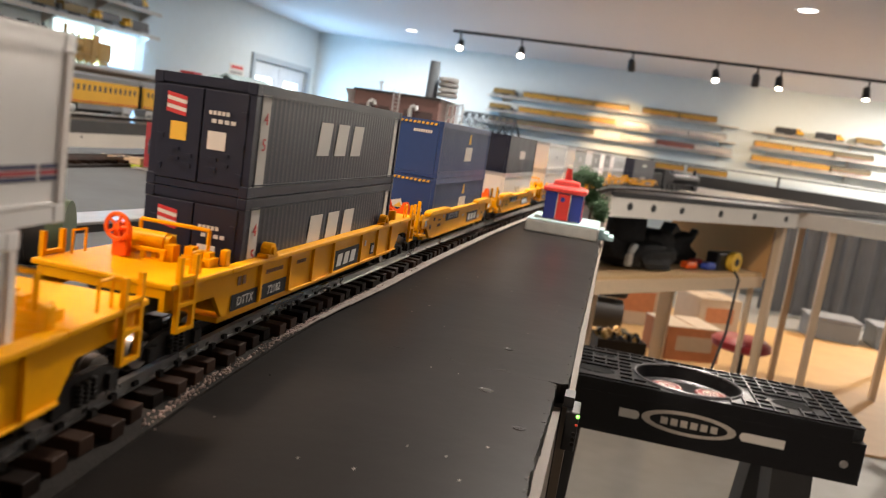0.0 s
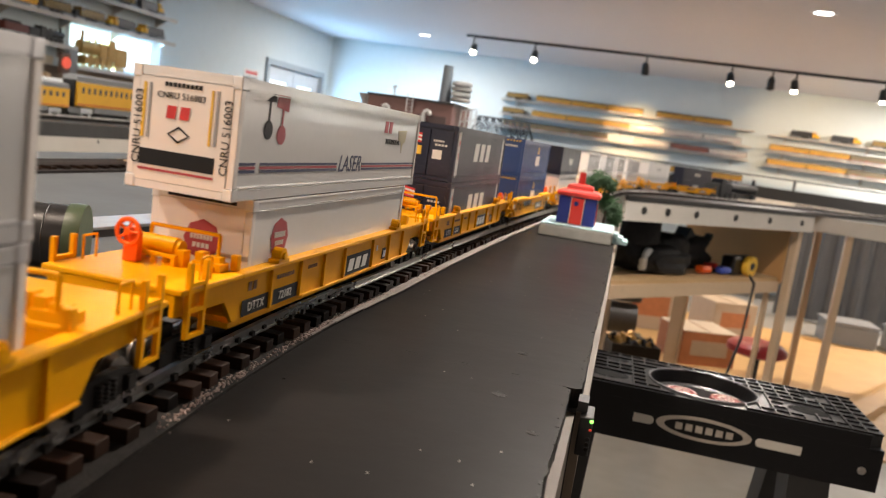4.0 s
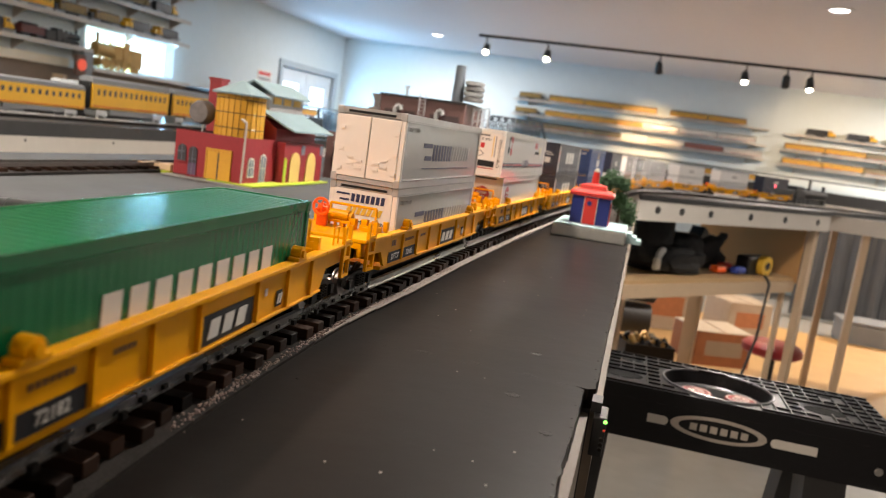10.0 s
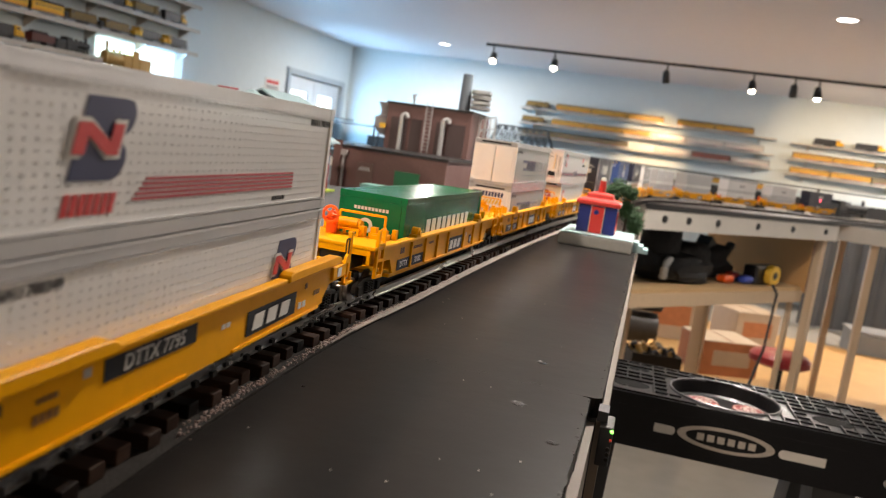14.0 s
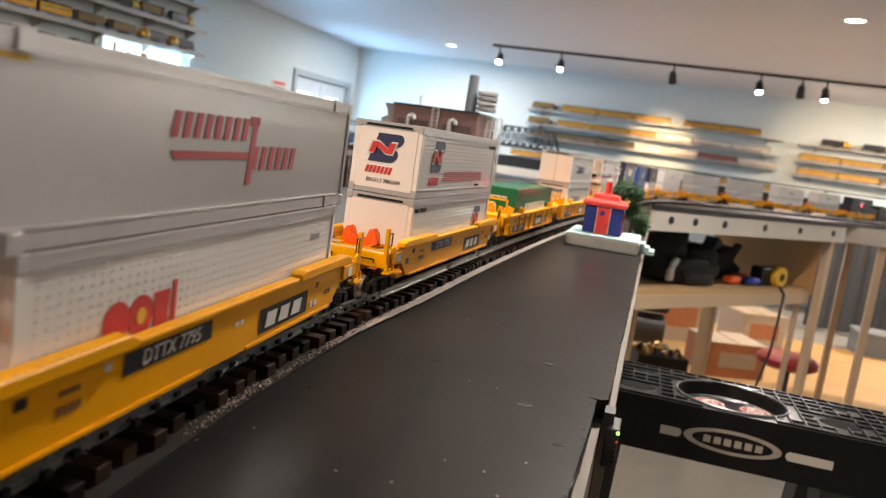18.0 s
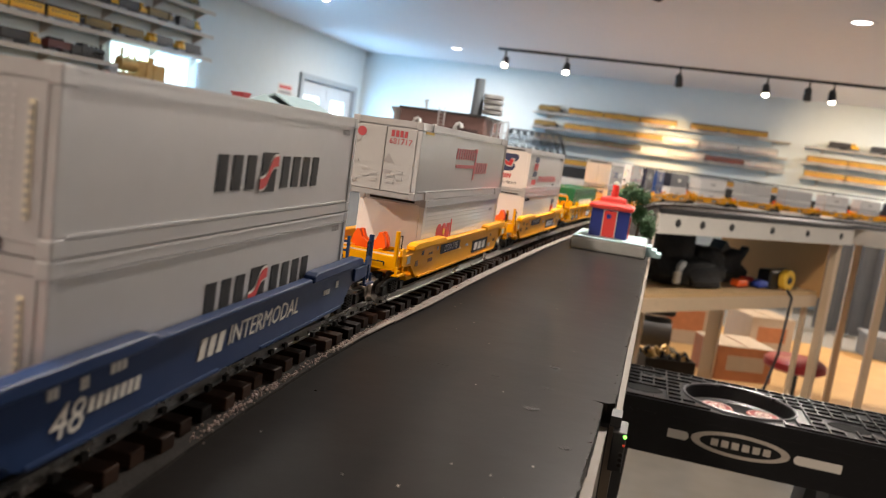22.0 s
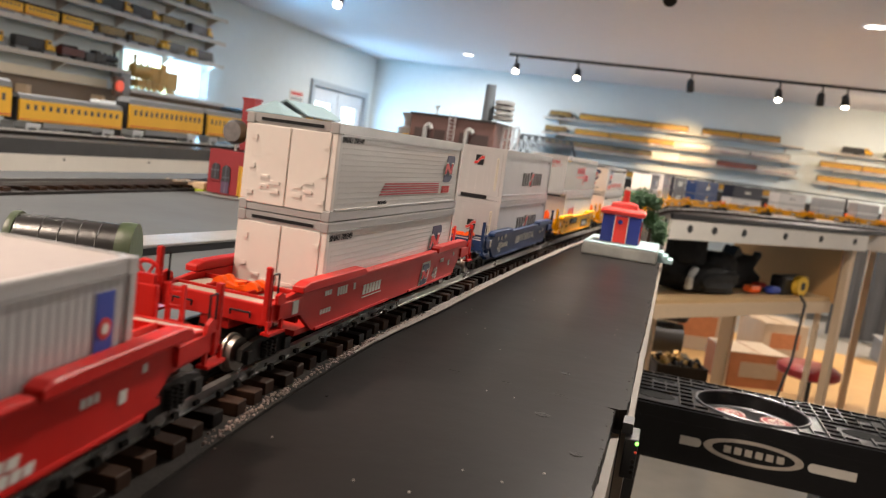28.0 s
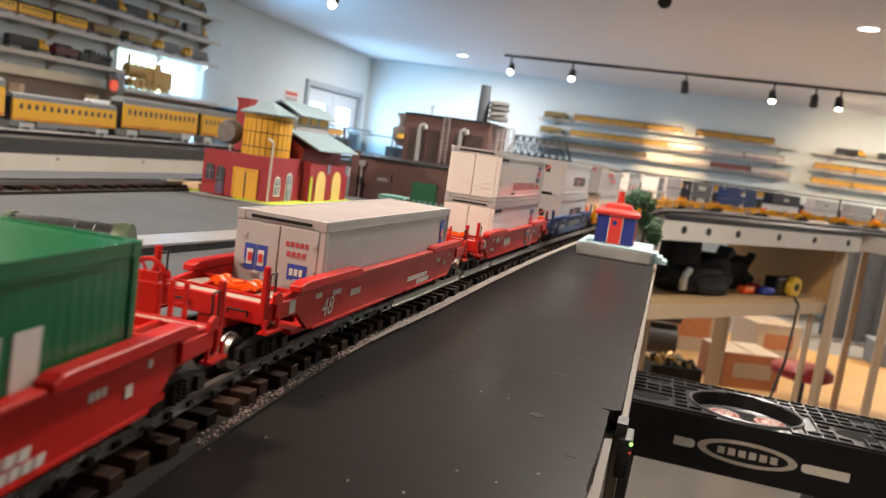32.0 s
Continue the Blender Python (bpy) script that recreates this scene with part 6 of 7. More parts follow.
def arch(bm, base, x, z0, w, h, t=0.001):
    flat(bm, [(x - w / 2, z0), (x + w / 2, z0)] + [(x + w / 2 * math.cos(a), z0 + h - w / 2 + w / 2 * math.sin(a)) for a in np.linspace(0, math.pi, 9)], base, t)
    return bm


eh = empty("engine_house", Matrix.Translation((-0.7035, 1.16, TOP)), "red model engine house with ochre doors and tin roof", "model building")
part("base", box(-0.085, 0.085, -0.012, 0.30, 0, 0.0022), mat("kerb_grey", (0.3, 0.3, 0.3), 0.7), eh)
part("grass_strip", box(0.0, 0.088, -0.010, 0.30, 0.0022, 0.0044), LIME, eh, "lime green grass strip")
part("front_wall", box(-0.070, 0.058, 0.0, 0.004, 0.0045, 0.080), BRICKRED, eh)
part("side_wall", box(0.054, 0.058, 0.0042, 0.120, 0.0045, 0.080), BRICKRED, eh)
part("side_wall", box(-0.070, -0.066, 0.0042, 0.120, 0.0045, 0.080), BRICKRED, eh)
part("flat_roof", box(-0.0655, 0.0535, 0.0045, 0.122, 0.074, 0.078), BLACK, eh)
for x0, x1 in ((-0.006, 0.0145), (0.0155, 0.036)):
    part("door", box(x0, x1, -0.0022, -0.0002, 0.0046, 0.052), OCHRE, eh, "ochre door leaf")
part("door_gap", box(0.0138, 0.0162, -0.0028, -0.0001, 0.0046, 0.050), DARKWIN, eh)
bm = bmesh.new()
bx(bm, -0.009, -0.0065, -0.003, 0.0, 0.0046, 0.056)
bx(bm, 0.0365, 0.039, -0.003, 0.0, 0.0046, 0.056)
bx(bm, -0.0065, 0.0365, -0.003, 0.0, 0.0525, 0.056)
part("door_frame", bm, OCHRE, eh)
for x, h, m in ((-0.055, 0.028, DARKWIN), (-0.034, 0.048, DARKWIN)):
    part("window", arch(bmesh.new(), on_back(0, -0.0008, 0), x, 0.054 - h if h > 0.03 else 0.028, 0.016, h), m, eh)
for y, h, m in ((0.030, 0.030, PALEWIN), (0.072, 0.046, PALEWIN)):
    part("window", arch(bmesh.new(), on_right(0.0588, 0, 0), y, 0.016 if h < 0.04 else 0.006, 0.018, h), m, eh)
    part("window_trim", arch(bmesh.new(), on_right(0.0584, 0, 0), y, 0.014 if h < 0.04 else 0.0046, 0.022, h + 0.004), MARK_WHITE, eh)
for x, z0, h in ((-0.055, 0.028, 0.028), (-0.034, 0.006, 0.048)):
    part("window_bar", box(x - 0.0005, x + 0.0005, -0.0022, -0.0010, z0, z0 + h), PALEWIN, eh)
    part("window_bar", box(x - 0.008, x + 0.008, -0.0022, -0.0010, z0 + h * 0.55, z0 + h * 0.55 + 0.0010), PALEWIN, eh)
    part("window_sill", box(x - 0.010, x + 0.010, -0.0026, -0.0001, z0 - 0.0025, z0 - 0.0002), BRICKRED, eh)
part("door_panel", box(-0.0415, -0.0265, -0.0021, -0.0019, 0.0062, 0.026), mat("dull_violet", (0.10, 0.06, 0.12), 0.6), eh, "dull violet door panel")
for y, z0, h in ((0.030, 0.016, 0.030), (0.072, 0.006, 0.046)):
    part("window_bar", box(0.0590, 0.0600, y - 0.0006, y + 0.0006, z0, z0 + h), MARK_WHITE, eh)
    part("window_bar", box(0.0590, 0.0600, y - 0.009, y + 0.009, z0 + h * 0.5, z0 + h * 0.5 + 0.0012), MARK_WHITE, eh)
part("downpipe", chain(bmesh.new(), [(0.060, -0.001, 0.005), (0.061, -0.001, 0.105), (0.051, -0.001, 0.111)], 0.0022), mat("pipe_grey", (0.45, 0.42, 0.38), 0.5), eh)
# gabled shed behind
part("shed_wall", box(0.054, 0.074, 0.1205, 0.290, 0.0045, 0.078), BRICKRED, eh)
bm = prism(bmesh.new(), [(-0.070, 0.0045), (0.0535, 0.0045), (0.0535, 0.100), (-0.008, 0.139), (-0.070, 0.100)], "y", 0.1225, 0.290)
part("shed", bm, BRICKRED, eh)
bm = prism(bmesh.new(), [(-0.010, 0.1395), (0.090, 0.0980), (0.090, 0.1010), (-0.010, 0.1430)], "y", 0.118, 0.295)
part("roof", bm, ROOFBLUE, eh, "pale blue tin roof slope")
bm = prism(bmesh.new(), [(-0.0105, 0.1430), (-0.0105, 0.1395), (-0.090, 0.1060), (-0.090, 0.1095)], "y", 0.118, 0.295)
part("roof", bm, ROOFBLUE, eh, "pale blue tin roof slope")
part("clerestory", box(-0.045, 0.020, 0.150, 0.290, 0.127, 0.160), MARK_GREY, eh)
for k in range(3):
    part("window", box(0.020, 0.0212, 0.163 + k * 0.042, 0.193 + k * 0.042, 0.144, 0.156), OCHRE, eh)
bm = prism(bmesh.new(), [(-0.012, 0.180), (0.034, 0.1575), (0.034, 0.1600), (-0.012, 0.1835)], "y", 0.140, 0.300)
prism(bm, [(-0.012, 0.1835), (-0.012, 0.180), (-0.062, 0.1575), (-0.062, 0.160)], "y", 0.140, 0.300)
part("clerestory_roof", bm, ROOFBLUE, eh)
for y in (0.165, 0.235):
    part("arched_door", arch(bmesh.new(), on_right(0.0752, 0, 0), y, 0.005, 0.040, 0.056), mat("cream_door_leaf", (0.70, 0.50, 0.16), 0.5), eh)
for y in (0.190, 0.275):
    part("shutter", box(0.0742, 0.0752, y, y + 0.014, 0.056, 0.074), PALEWIN, eh)
part("corner_strip", box(0.0742, 0.0760, 0.122, 0.130, 0.005, 0.050), LIME, eh)
part("chimney", box(-0.123, -0.098, 0.175, 0.200, 0.0022, 0.174), BRICKRED, eh)
part("chimney_cap", box(-0.125, -0.096, 0.173, 0.202, 0.174, 0.1785), BRICKRED, eh)
tank_c = (0.002, 0.080)
stave = part("stave", box(0.0405, 0.0425, -0.0044, 0.0044, 0.078, 0.152), OCHRE, eh)
stave.matrix_basis = Matrix.Translation((*tank_c, 0))
for k in range(1, 26):
    again(stave, Matrix.Translation((*tank_c, 0)) @ Matrix.Rotation(2 * math.pi * k / 26, 4, "Z"))
part("tank_core", lathe(bmesh.new(), [(0.0408, 0.0782), (0.0408, 0.152)], 26, Matrix.Translation((*tank_c, 0))), mat("stave_gap", (0.10, 0.05, 0.02), 0.7), eh)
for z in (0.092, 0.118, 0.142):
    part("tank_hoop", lathe(bmesh.new(), [(0.0428, z), (0.0434, z + 0.0008), (0.0428, z + 0.0016)], 30, Matrix.Translation((*tank_c, 0))), BLACK, eh)
part("tank_roof", lathe(bmesh.new(), [(0.052, 0.150), (0.0525, 0.153), (0.002, 0.1765)], 8, Matrix.Translation((*tank_c, 0))), ROOFBLUE, eh)
bm = lathe(bmesh.new(), [(0.0, -0.014), (0.018, -0.014), (0.0215, -0.006), (0.0215, 0.006), (0.018, 0.014)][1:], 24, pose(-0.062, 0.062, 0.112, 90, 0, 0))
part("round_tank", bm, mat("mottled_tank_grey", (0.16, 0.15, 0.15), 0.5, 0.3, var=0.5, scale=90, stain=0.4), eh, "grey round tank on the roof", smooth=True)
part("tank_leg", chain(bmesh.new(), [(-0.055, 0.055, 0.078), (-0.058, 0.06, 0.10)], 0.002), MARK_GREY, eh)
# lumber pile and low platform by the house
pile = empty("lumber_platform", Matrix.Translation((-0.835, 1.175, TOP)), "low platform with stacked timber and lime green edge", "model scenery")
part("platform", box(-0.045, 0.050, -0.008, 0.05, 0.0, 0.004), LIME, pile)
for k in range(5):
    part("board", box(-0.035 + 0.003 * k, 0.02, 0.004 + k * 0.008, 0.010 + k * 0.008, 0.004, 0.013), TRUCKM if k % 2 else PINE, pile)
part("timber_stack", box(0.022, 0.046, 0.0, 0.03, 0.004, 0.016, 0.002), PINE, pile)
part("crate", box(0.030, 0.052, 0.035, 0.05, 0.004, 0.042, 0.002), mat("rust_brown", (0.16, 0.05, 0.03), 0.7), pile)

# ---- brown factory ----
BROWN = mat("factory_brown", (0.13, 0.068, 0.062), 0.6, var=0.15, scale=140, bump=0.12)
fac = empty("factory", Matrix.Translation((0, 0, EYE)), "dark brown model factory with pipes, ladder and tall stack", "model building")
T0 = -0.134
part("low_block", box(-0.690, -0.430, 1.62, 1.90, T0, -0.045), BROWN, fac)
part("parapet", box(-0.693, -0.427, 1.616, 1.904, -0.045, -0.039), BLACK, fac)
part("corner_pilaster", box(-0.694, -0.676, 1.613, 1.6198, T0, -0.030), BROWN, fac)
part("downpipe", chain(bmesh.new(), [(-0.668, 1.614, T0), (-0.668, 1.614, -0.06), (-0.672, 1.614, -0.05)], 0.003), MARK_GREY, fac)
part("hopper_head", box(-0.675, -0.661, 1.610, 1.6195, -0.062, -0.050), MARK_GREY, fac)
bm = bx(bmesh.new(), -0.635, -0.597, 1.6165, 1.6198, T0, -0.072)
part("doorway", bm, mat("brown_door", (0.13, 0.08, 0.07), 0.6), fac)
part("door_arch", prism(bmesh.new(), [(-0.630, -0.09), (-0.602, -0.09), (-0.606, -0.082), (-0.626, -0.082)], "y", 1.613, 1.6163), MARK_GREY, fac)
part("green_gate", box(-0.545, -0.488, 1.6165, 1.6198, T0, -0.080), mat("gate_green", (0.02, 0.16, 0.07), 0.5), fac)
part("high_block", box(-0.699, -0.469, 1.95, 2.16, T0, 0.078), BROWN, fac)
part("high_parapet", box(-0.702, -0.466, 1.946, 2.164, 0.078, 0.084), BLACK, fac)
for x0, x1 in ((-0.685, -0.640), (-0.630, -0.600), (-0.560, -0.545), (-0.528, -0.482)):
    part("wall_panel", box(x0, x1, 1.9465, 1.9498, -0.04, 0.045), mat("panel_dark", (0.05, 0.03, 0.03), 0.6), fac)
GALV = mat("galvanised_pipe", (0.50, 0.52, 0.53), 0.35, 0.7, var=0.1)
for x in (-0.652, -0.539):
    part("vent_pipe", chain(bmesh.new(), [(x, 1.936, -0.045), (x, 1.936, 0.050), (x + 0.012, 1.936, 0.056), (x + 0.016, 1.936, 0.045)], 0.0062, 10), GALV, fac, "bright galvanised pipe", smooth=True)
bm = bmesh.new()
for x in (-0.590, -0.574):
    rod(bm, (x, 1.940, -0.045), (x, 1.940, 0.092), 0.0016)
for k in range(12):
    rod(bm, (-0.590, 1.940, -0.03 + k * 0.0098), (-0.574, 1.940, -0.03 + k * 0.0098), 0.0010)
part("ladder", bm, MARK_GREY, fac)
part("smoke_pipe", lathe(bmesh.new(), [(0.0155, 0.0), (0.013, 0.096)], 20, Matrix.Translation((-0.506, 2.0, 0.084))), mat("stack_grey", (0.10, 0.12, 0.14), 0.5), fac, "tall grey smoke stack", smooth=True)
for k in range(4):
    part("cooling_ring", lathe(bmesh.new(), [(0.022, 0), (0.027, 0.002), (0.027, 0.010), (0.022, 0.012)], 22, Matrix.Translation((-0.463, 2.0, 0.090 + k * 0.0135))), GALV if k % 2 else mat("ring_grey", (0.2, 0.2, 0.2), 0.4), fac, smooth=True)
part("roof_vent", chain(bmesh.new(), [(-0.636, 1.97, 0.084), (-0.636, 1.97, 0.100), (-0.642, 1.97, 0.106), (-0.630, 1.97, 0.108)], 0.003), GALV, fac)
part("dust_drum", lathe(bmesh.new(), [(0.008, -0.02), (0.026, 0.0), (0.026, 0.028), (0.011, 0.034), (0.011, 0.05), (0.020, 0.068)], 20, Matrix.Translation((-0.720, 1.99, 0.012))), MARK_GREY, fac, smooth=True)
bm = bmesh.new()
for dx, dy in ((-0.018, -0.018), (0.018, -0.018), (0.018, 0.018), (-0.018, 0.018)):
    rod(bm, (-0.720 + dx * 1.2, 1.99 + dy, T0), (-0.720 + dx, 1.99 + dy, 0.02), 0.002)
part("drum_frame", bm, BLACK, fac)
part("yellow_cap", box(-0.712, -0.698, 1.935, 1.945, 0.012, 0.024), MARK_YELLOW, fac)
bm = bmesh.new()
for k in range(4):
    x = -0.457 + 0.014 * k
    rod(bm, (x, 2.0, T0), (x, 2.0, 0.075), 0.0028)
for k in range(4):
    rod(bm, (-0.457, 2.0, -0.02 + 0.03 * k), (-0.415, 2.0, -0.01 + 0.03 * k), 0.0022)
part("pipe_rack", bm, GALV, fac)
FENCE = mat("teal_fence", (0.16, 0.34, 0.30), 0.5)
fence = empty("picket_fence", Matrix.Translation((-0.505, 1.52, TOP)), "pale teal model fence in front of the factory", "fence")
part("rail", box(-0.080, 0.090, 0, 0.002, 0.012, 0.016), FENCE, fence)
for k in range(14):
    part("picket", box(-0.078 + 0.0125 * k, -0.072 + 0.0125 * k, -0.002, -0.0002, 0, 0.022), FENCE, fence)
part("shed_roof", box(-0.085, -0.03, 0.01, 0.06, 0.015, 0.021), FENCE, fence)

# ---- model trains for tables and shelves ----
UPY = mat("streamliner_yellow", (0.85, 0.46, 0.02), 0.4, var=0.05)
UPG = mat("streamliner_grey", (0.22, 0.23, 0.24), 0.45, var=0.05)
DULLGOLD = mat("dull_gold", (0.24, 0.15, 0.035), 0.45, var=0.12)


def coach(m_side, m_roof, label, L=0.54, windows=14):
    c = empty("coach", Matrix(), label, "train car", "model coaches")
    part("body", box(-0.031, 0.031, -L / 2 + 0.004, L / 2 - 0.004, 0.024, 0.082, 0.002), m_side, c)
    part("roof", prism(bmesh.new(), [(-0.031, 0.0825), (0.031, 0.0825), (0.026, 0.094), (0.012, 0.099), (-0.012, 0.099), (-0.026, 0.094)], "y", -L / 2 + 0.004, L / 2 - 0.004), m_roof, c)
    part("skirt", box(-0.028, 0.028, -L * 0.28, L * 0.28, 0.010, 0.0235), UPG, c)
    part("stripe", box(-0.0316, 0.0316, -L / 2 + 0.006, L / 2 - 0.006, 0.0275, 0.030), MARK_RED, c)
    win = None
    for k in range(windows):
        y = -L / 2 + 0.04 + k * (L - 0.08) / (windows - 1)
        if win is None:
            win = part("window", box(0.031, 0.0316, -0.007, 0.007, 0.056, 0.070), DARKWIN, c)
            win.matrix_basis = Matrix.Translation((0, y, 0))
        else:
            again(win, Matrix.Translation((0, y, 0)))
    for y in (-L * 0.36, L * 0.36):
        bm = box(-0.026, 0.026, y - 0.036, y + 0.036, 0.006, 0.020, 0.002)
        for d in (-0.024, 0.024):
            rod(bm, (-0.022, y + d, 0.009), (0.022, y + d, 0.009), 0.009, 12)
        part("truck", bm, GALV, c)
    for s in (-1, 1):
        part("vestibule", box(-0.024, 0.024, *sorted((s * (L / 2 - 0.004), s * (L / 2 + 0.004))), 0.022, 0.086), BLACK, c)
    return c


def loco(m_side, m_roof, label, L=0.37, cab_m=None):
    c = empty("locomotive", Matrix(), label, "locomotive", "shelf locomotives")
    part("hood", box(-0.022, 0.022, -L / 2 + 0.02, L * 0.22, 0.030, 0.084, 0.003), m_side, c)
    part("cab", box(-0.031, 0.031, L * 0.22 + 0.0005, L * 0.34, 0.030, 0.092, 0.003), cab_m or m_side, c)
    part("nose", prism(bmesh.new(), [(L * 0.34 + 0.0005, 0.030), (L * 0.46, 0.030), (L * 0.45, 0.058), (L * 0.36, 0.068), (L * 0.34 + 0.0005, 0.070)], "x", -0.022, 0.022), cab_m or m_roof, c)
    part("roof", box(-0.020, 0.020, -L / 2 + 0.03, L * 0.21, 0.0845, 0.091, 0.002), m_roof, c)
    part("walkway", box(-0.032, 0.032, -L / 2, L / 2 - 0.004, 0.024, 0.0295), m_roof, c)
    part("fuel_tank", box(-0.024, 0.024, -0.05, 0.05, 0.008, 0.0235, 0.004), BLACK, c)
    for y in (-L * 0.31, L * 0.31):
        bm = box(-0.027, 0.027, y - 0.05, y + 0.05, 0.006, 0.0235, 0.003)
        part("truck", bm, UPG, c)
    for x in (-1, 1):
        bm = bmesh.new()
        for k in range(8):
            y = -L / 2 + 0.02 + k * L * 0.11
            rod(bm, (x * 0.0315, y, 0.0296), (x * 0.0315, y, 0.052), 0.0008, 5)
        rod(bm, (x * 0.0315, -L / 2 + 0.02, 0.052), (x * 0.0315, -L / 2 + 0.02 + 7 * L * 0.11, 0.052), 0.0008, 5)
        part("handrail", bm, BLACK, c)
        part("window", box(*sorted((x * 0.031, x * 0.0318)), L * 0.24, L * 0.32, 0.068, 0.084), DARKWIN, c)
    return c


def steam(m, label, L=0.42):
    c = empty("locomotive", Matrix(), label, "locomotive", "shelf locomotives")
    part("boiler", rod(bmesh.new(), (0, -0.02, 0.062), (0, L / 2 - 0.01, 0.062), 0.024, 18), m, c, smooth=True)
    part("smokebox_front", rod(bmesh.new(), (0, L / 2 - 0.01, 0.062), (0, L / 2 - 0.004, 0.062), 0.022, 18, 0.012), m, c, smooth=True)
    part("cab", box(-0.030, 0.030, -0.075, -0.021, 0.030, 0.100, 0.002), m, c)
    part("running_board", box(-0.031, 0.031, -0.075, L / 2 - 0.01, 0.030, 0.034), m, c)
    for y, r, h in ((L / 2 - 0.03, 0.009, 0.116), (0.05, 0.010, 0.096), (0.10, 0.009, 0.094)):
        part("dome", rod(bmesh.new(), (0, y, 0.082), (0, y, h), r, 12), m, c, smooth=True)
    for k in range(4):
        for x in (-1, 1):
            part("driving_wheel", rod(bmesh.new(), (x * 0.018, -0.04 + k * 0.047, 0.020), (x * 0.024, -0.04 + k * 0.047, 0.020), 0.020, 18), m, c)
    part("frame", box(-0.017, 0.017, -0.075, L / 2 - 0.015, 0.008, 0.0295), m, c)
    part("cylinder", box(-0.030, 0.030, L / 2 - 0.065, L / 2 - 0.025, 0.010, 0.0295, 0.004), m, c)
    part("firebox", box(-0.026, 0.026, -0.02, 0.04, 0.0345, 0.085, 0.006), m, c)
    part("tender", box(-0.029, 0.029, -L / 2, -0.082, 0.016, 0.078, 0.003), m, c)
    part("tender_truck", box(-0.024, 0.024, -L / 2 + 0.015, -0.095, 0.002, 0.0155), m, c)
    return c


def place(made, m):
    made.matrix_basis = m
    return made


# streamliner on the side table
lt = empty("layout_table", Matrix.Translation((0, 0, EYE - 0.024)), "white-fronted side table carrying a yellow streamliner", "table")
part("tabletop", box(-3.25, -2.09, 0.1, 7.2, -0.185, -0.134), mat("deck_charcoal", (0.035, 0.037, 0.04), 0.45, var=0.2, scale=20), lt, "black roadbed top edge")
part("front_board", box(-2.11, -2.085, 0.1, 7.2, -0.270, -0.1855), FASCIA, lt, "cream painted front board")
for y in (0.4, 2.0, 3.6, 5.2, 6.9):
    part("leg", box(-2.16, -2.12, y, y + 0.05, 0.024 - EYE, -0.1855), PINE_V, lt)
    part("leg", box(-3.2, -3.16, y, y + 0.05, 0.024 - EYE, -0.1855), PINE_V, lt)
bm = bmesh.new()
for k in range(30):
    y = 0.4 + k * 0.23
    rod(bm, (-2.0855, y, -0.20 - 0.05 * (k % 2)), (-2.0835, y, -0.20 - 0.05 * (k % 2)), 0.005, 8)
part("screws", bm, BLACK, lt)["kind"] = "stuff"
part("shelf_board", box(-2.5, -2.13, 0.1, 7.2, -0.40, -0.385), mat("teal_board", (0.30, 0.48, 0.46), 0.6), lt, "pale teal lower shelf board")
t3 = empty("track", Matrix(), "two-rail line on the side table", "track", kind="structure")
for x in (-2.3159, -2.2841):
    part("rail", box(x - 0.0014, x + 0.0014, 0.15, 7.1, TOP - 0.0119, TOP - 0.006), STEEL, t3)
part("roadbed", box(-2.36, -2.24, 0.15, 7.1, TOP - 0.0238, TOP - 0.012), TRUCKM, t3)
base = coach(UPY, UPG, "yellow streamliner coach with grey roof and silver trucks")
base.matrix_basis = Matrix.Translation((-2.3, 2.476, TOP - 0.006)) @ Matrix.Diagonal((1.1, 1.0, 1.32, 1.0))
for y in (1.906, 3.046, 3.616, 4.19):
    copy_thing(base, Matrix.Translation((-2.3, y, TOP - 0.006)) @ Matrix.Diagonal((1.1, 1.0, 1.32, 1.0)))
pale = place(coach(mat("pale_coach", (0.62, 0.68, 0.70), 0.4), mat("pale_coach_roof", (0.66, 0.70, 0.72), 0.4), "pale blue-white coach parked behind the streamliner"), Matrix.Translation((-2.62, 3.24, TOP + 0.040)))
part("bed", box(-0.04, 0.04, -0.4, 0.4, -0.064, 0.003), BLACK, pale)

# side wall shelves with locomotives
def wall_shelf(y0, y1, z, depth=0.14):
    s = empty("wall_shelf", Matrix.Translation((XL, 0, EYE + z)), "grey wall shelf lined with model locomotives", "shelf", "wall shelves")
    part("board", box(0.0, depth, y0, y1, -0.018, 0), SHELF, s)
    part("lip", box(depth, depth + 0.008, y0, y1, -0.030, 0.004), SHELF, s)
    y = y0 + 0.15
    while y < y1:
        part("bracket", prism(bmesh.new(), [(0.0, -0.0182), (depth - 0.01, -0.0182), (0.0, -0.10)], "y", y, y + 0.008), SHELF, s)
        y += 0.6
    return s


for z, y1 in ((0.685, 6.47), (0.475, 6.47), (0.262, 5.20), (0.90, 6.47)):
    wall_shelf(3.2, y1, z)
val = empty("valance", Matrix.Translation((XL, 0, EYE)), "cream lit valance board under the shelves", "valance")
part("board", box(0.0, 0.10, 3.2, 5.0, 0.10, 0.165), mat("cream_board", (0.68, 0.60, 0.46), 0.6), val)
part("shadow_board", box(0.0, 0.06, 3.2, 7.4, -0.06, 0.099), mat("brown_board", (0.20, 0.15, 0.11), 0.7), val)
for y in (3.7, 4.2, 4.9, 5.8, 6.4):
    b = empty("wood_bracket", Matrix.Translation((XL + 0.10, y, EYE - 0.05)), "bare pine bracket block below the shelves", "bracket", "wood brackets")
    part("block", box(-0.035, 0.06, -0.02, 0.02, 0, 0.09), PINE_V, b)
FREIGHTB = mat("freight_charcoal", (0.035, 0.035, 0.038), 0.4, var=0.1)
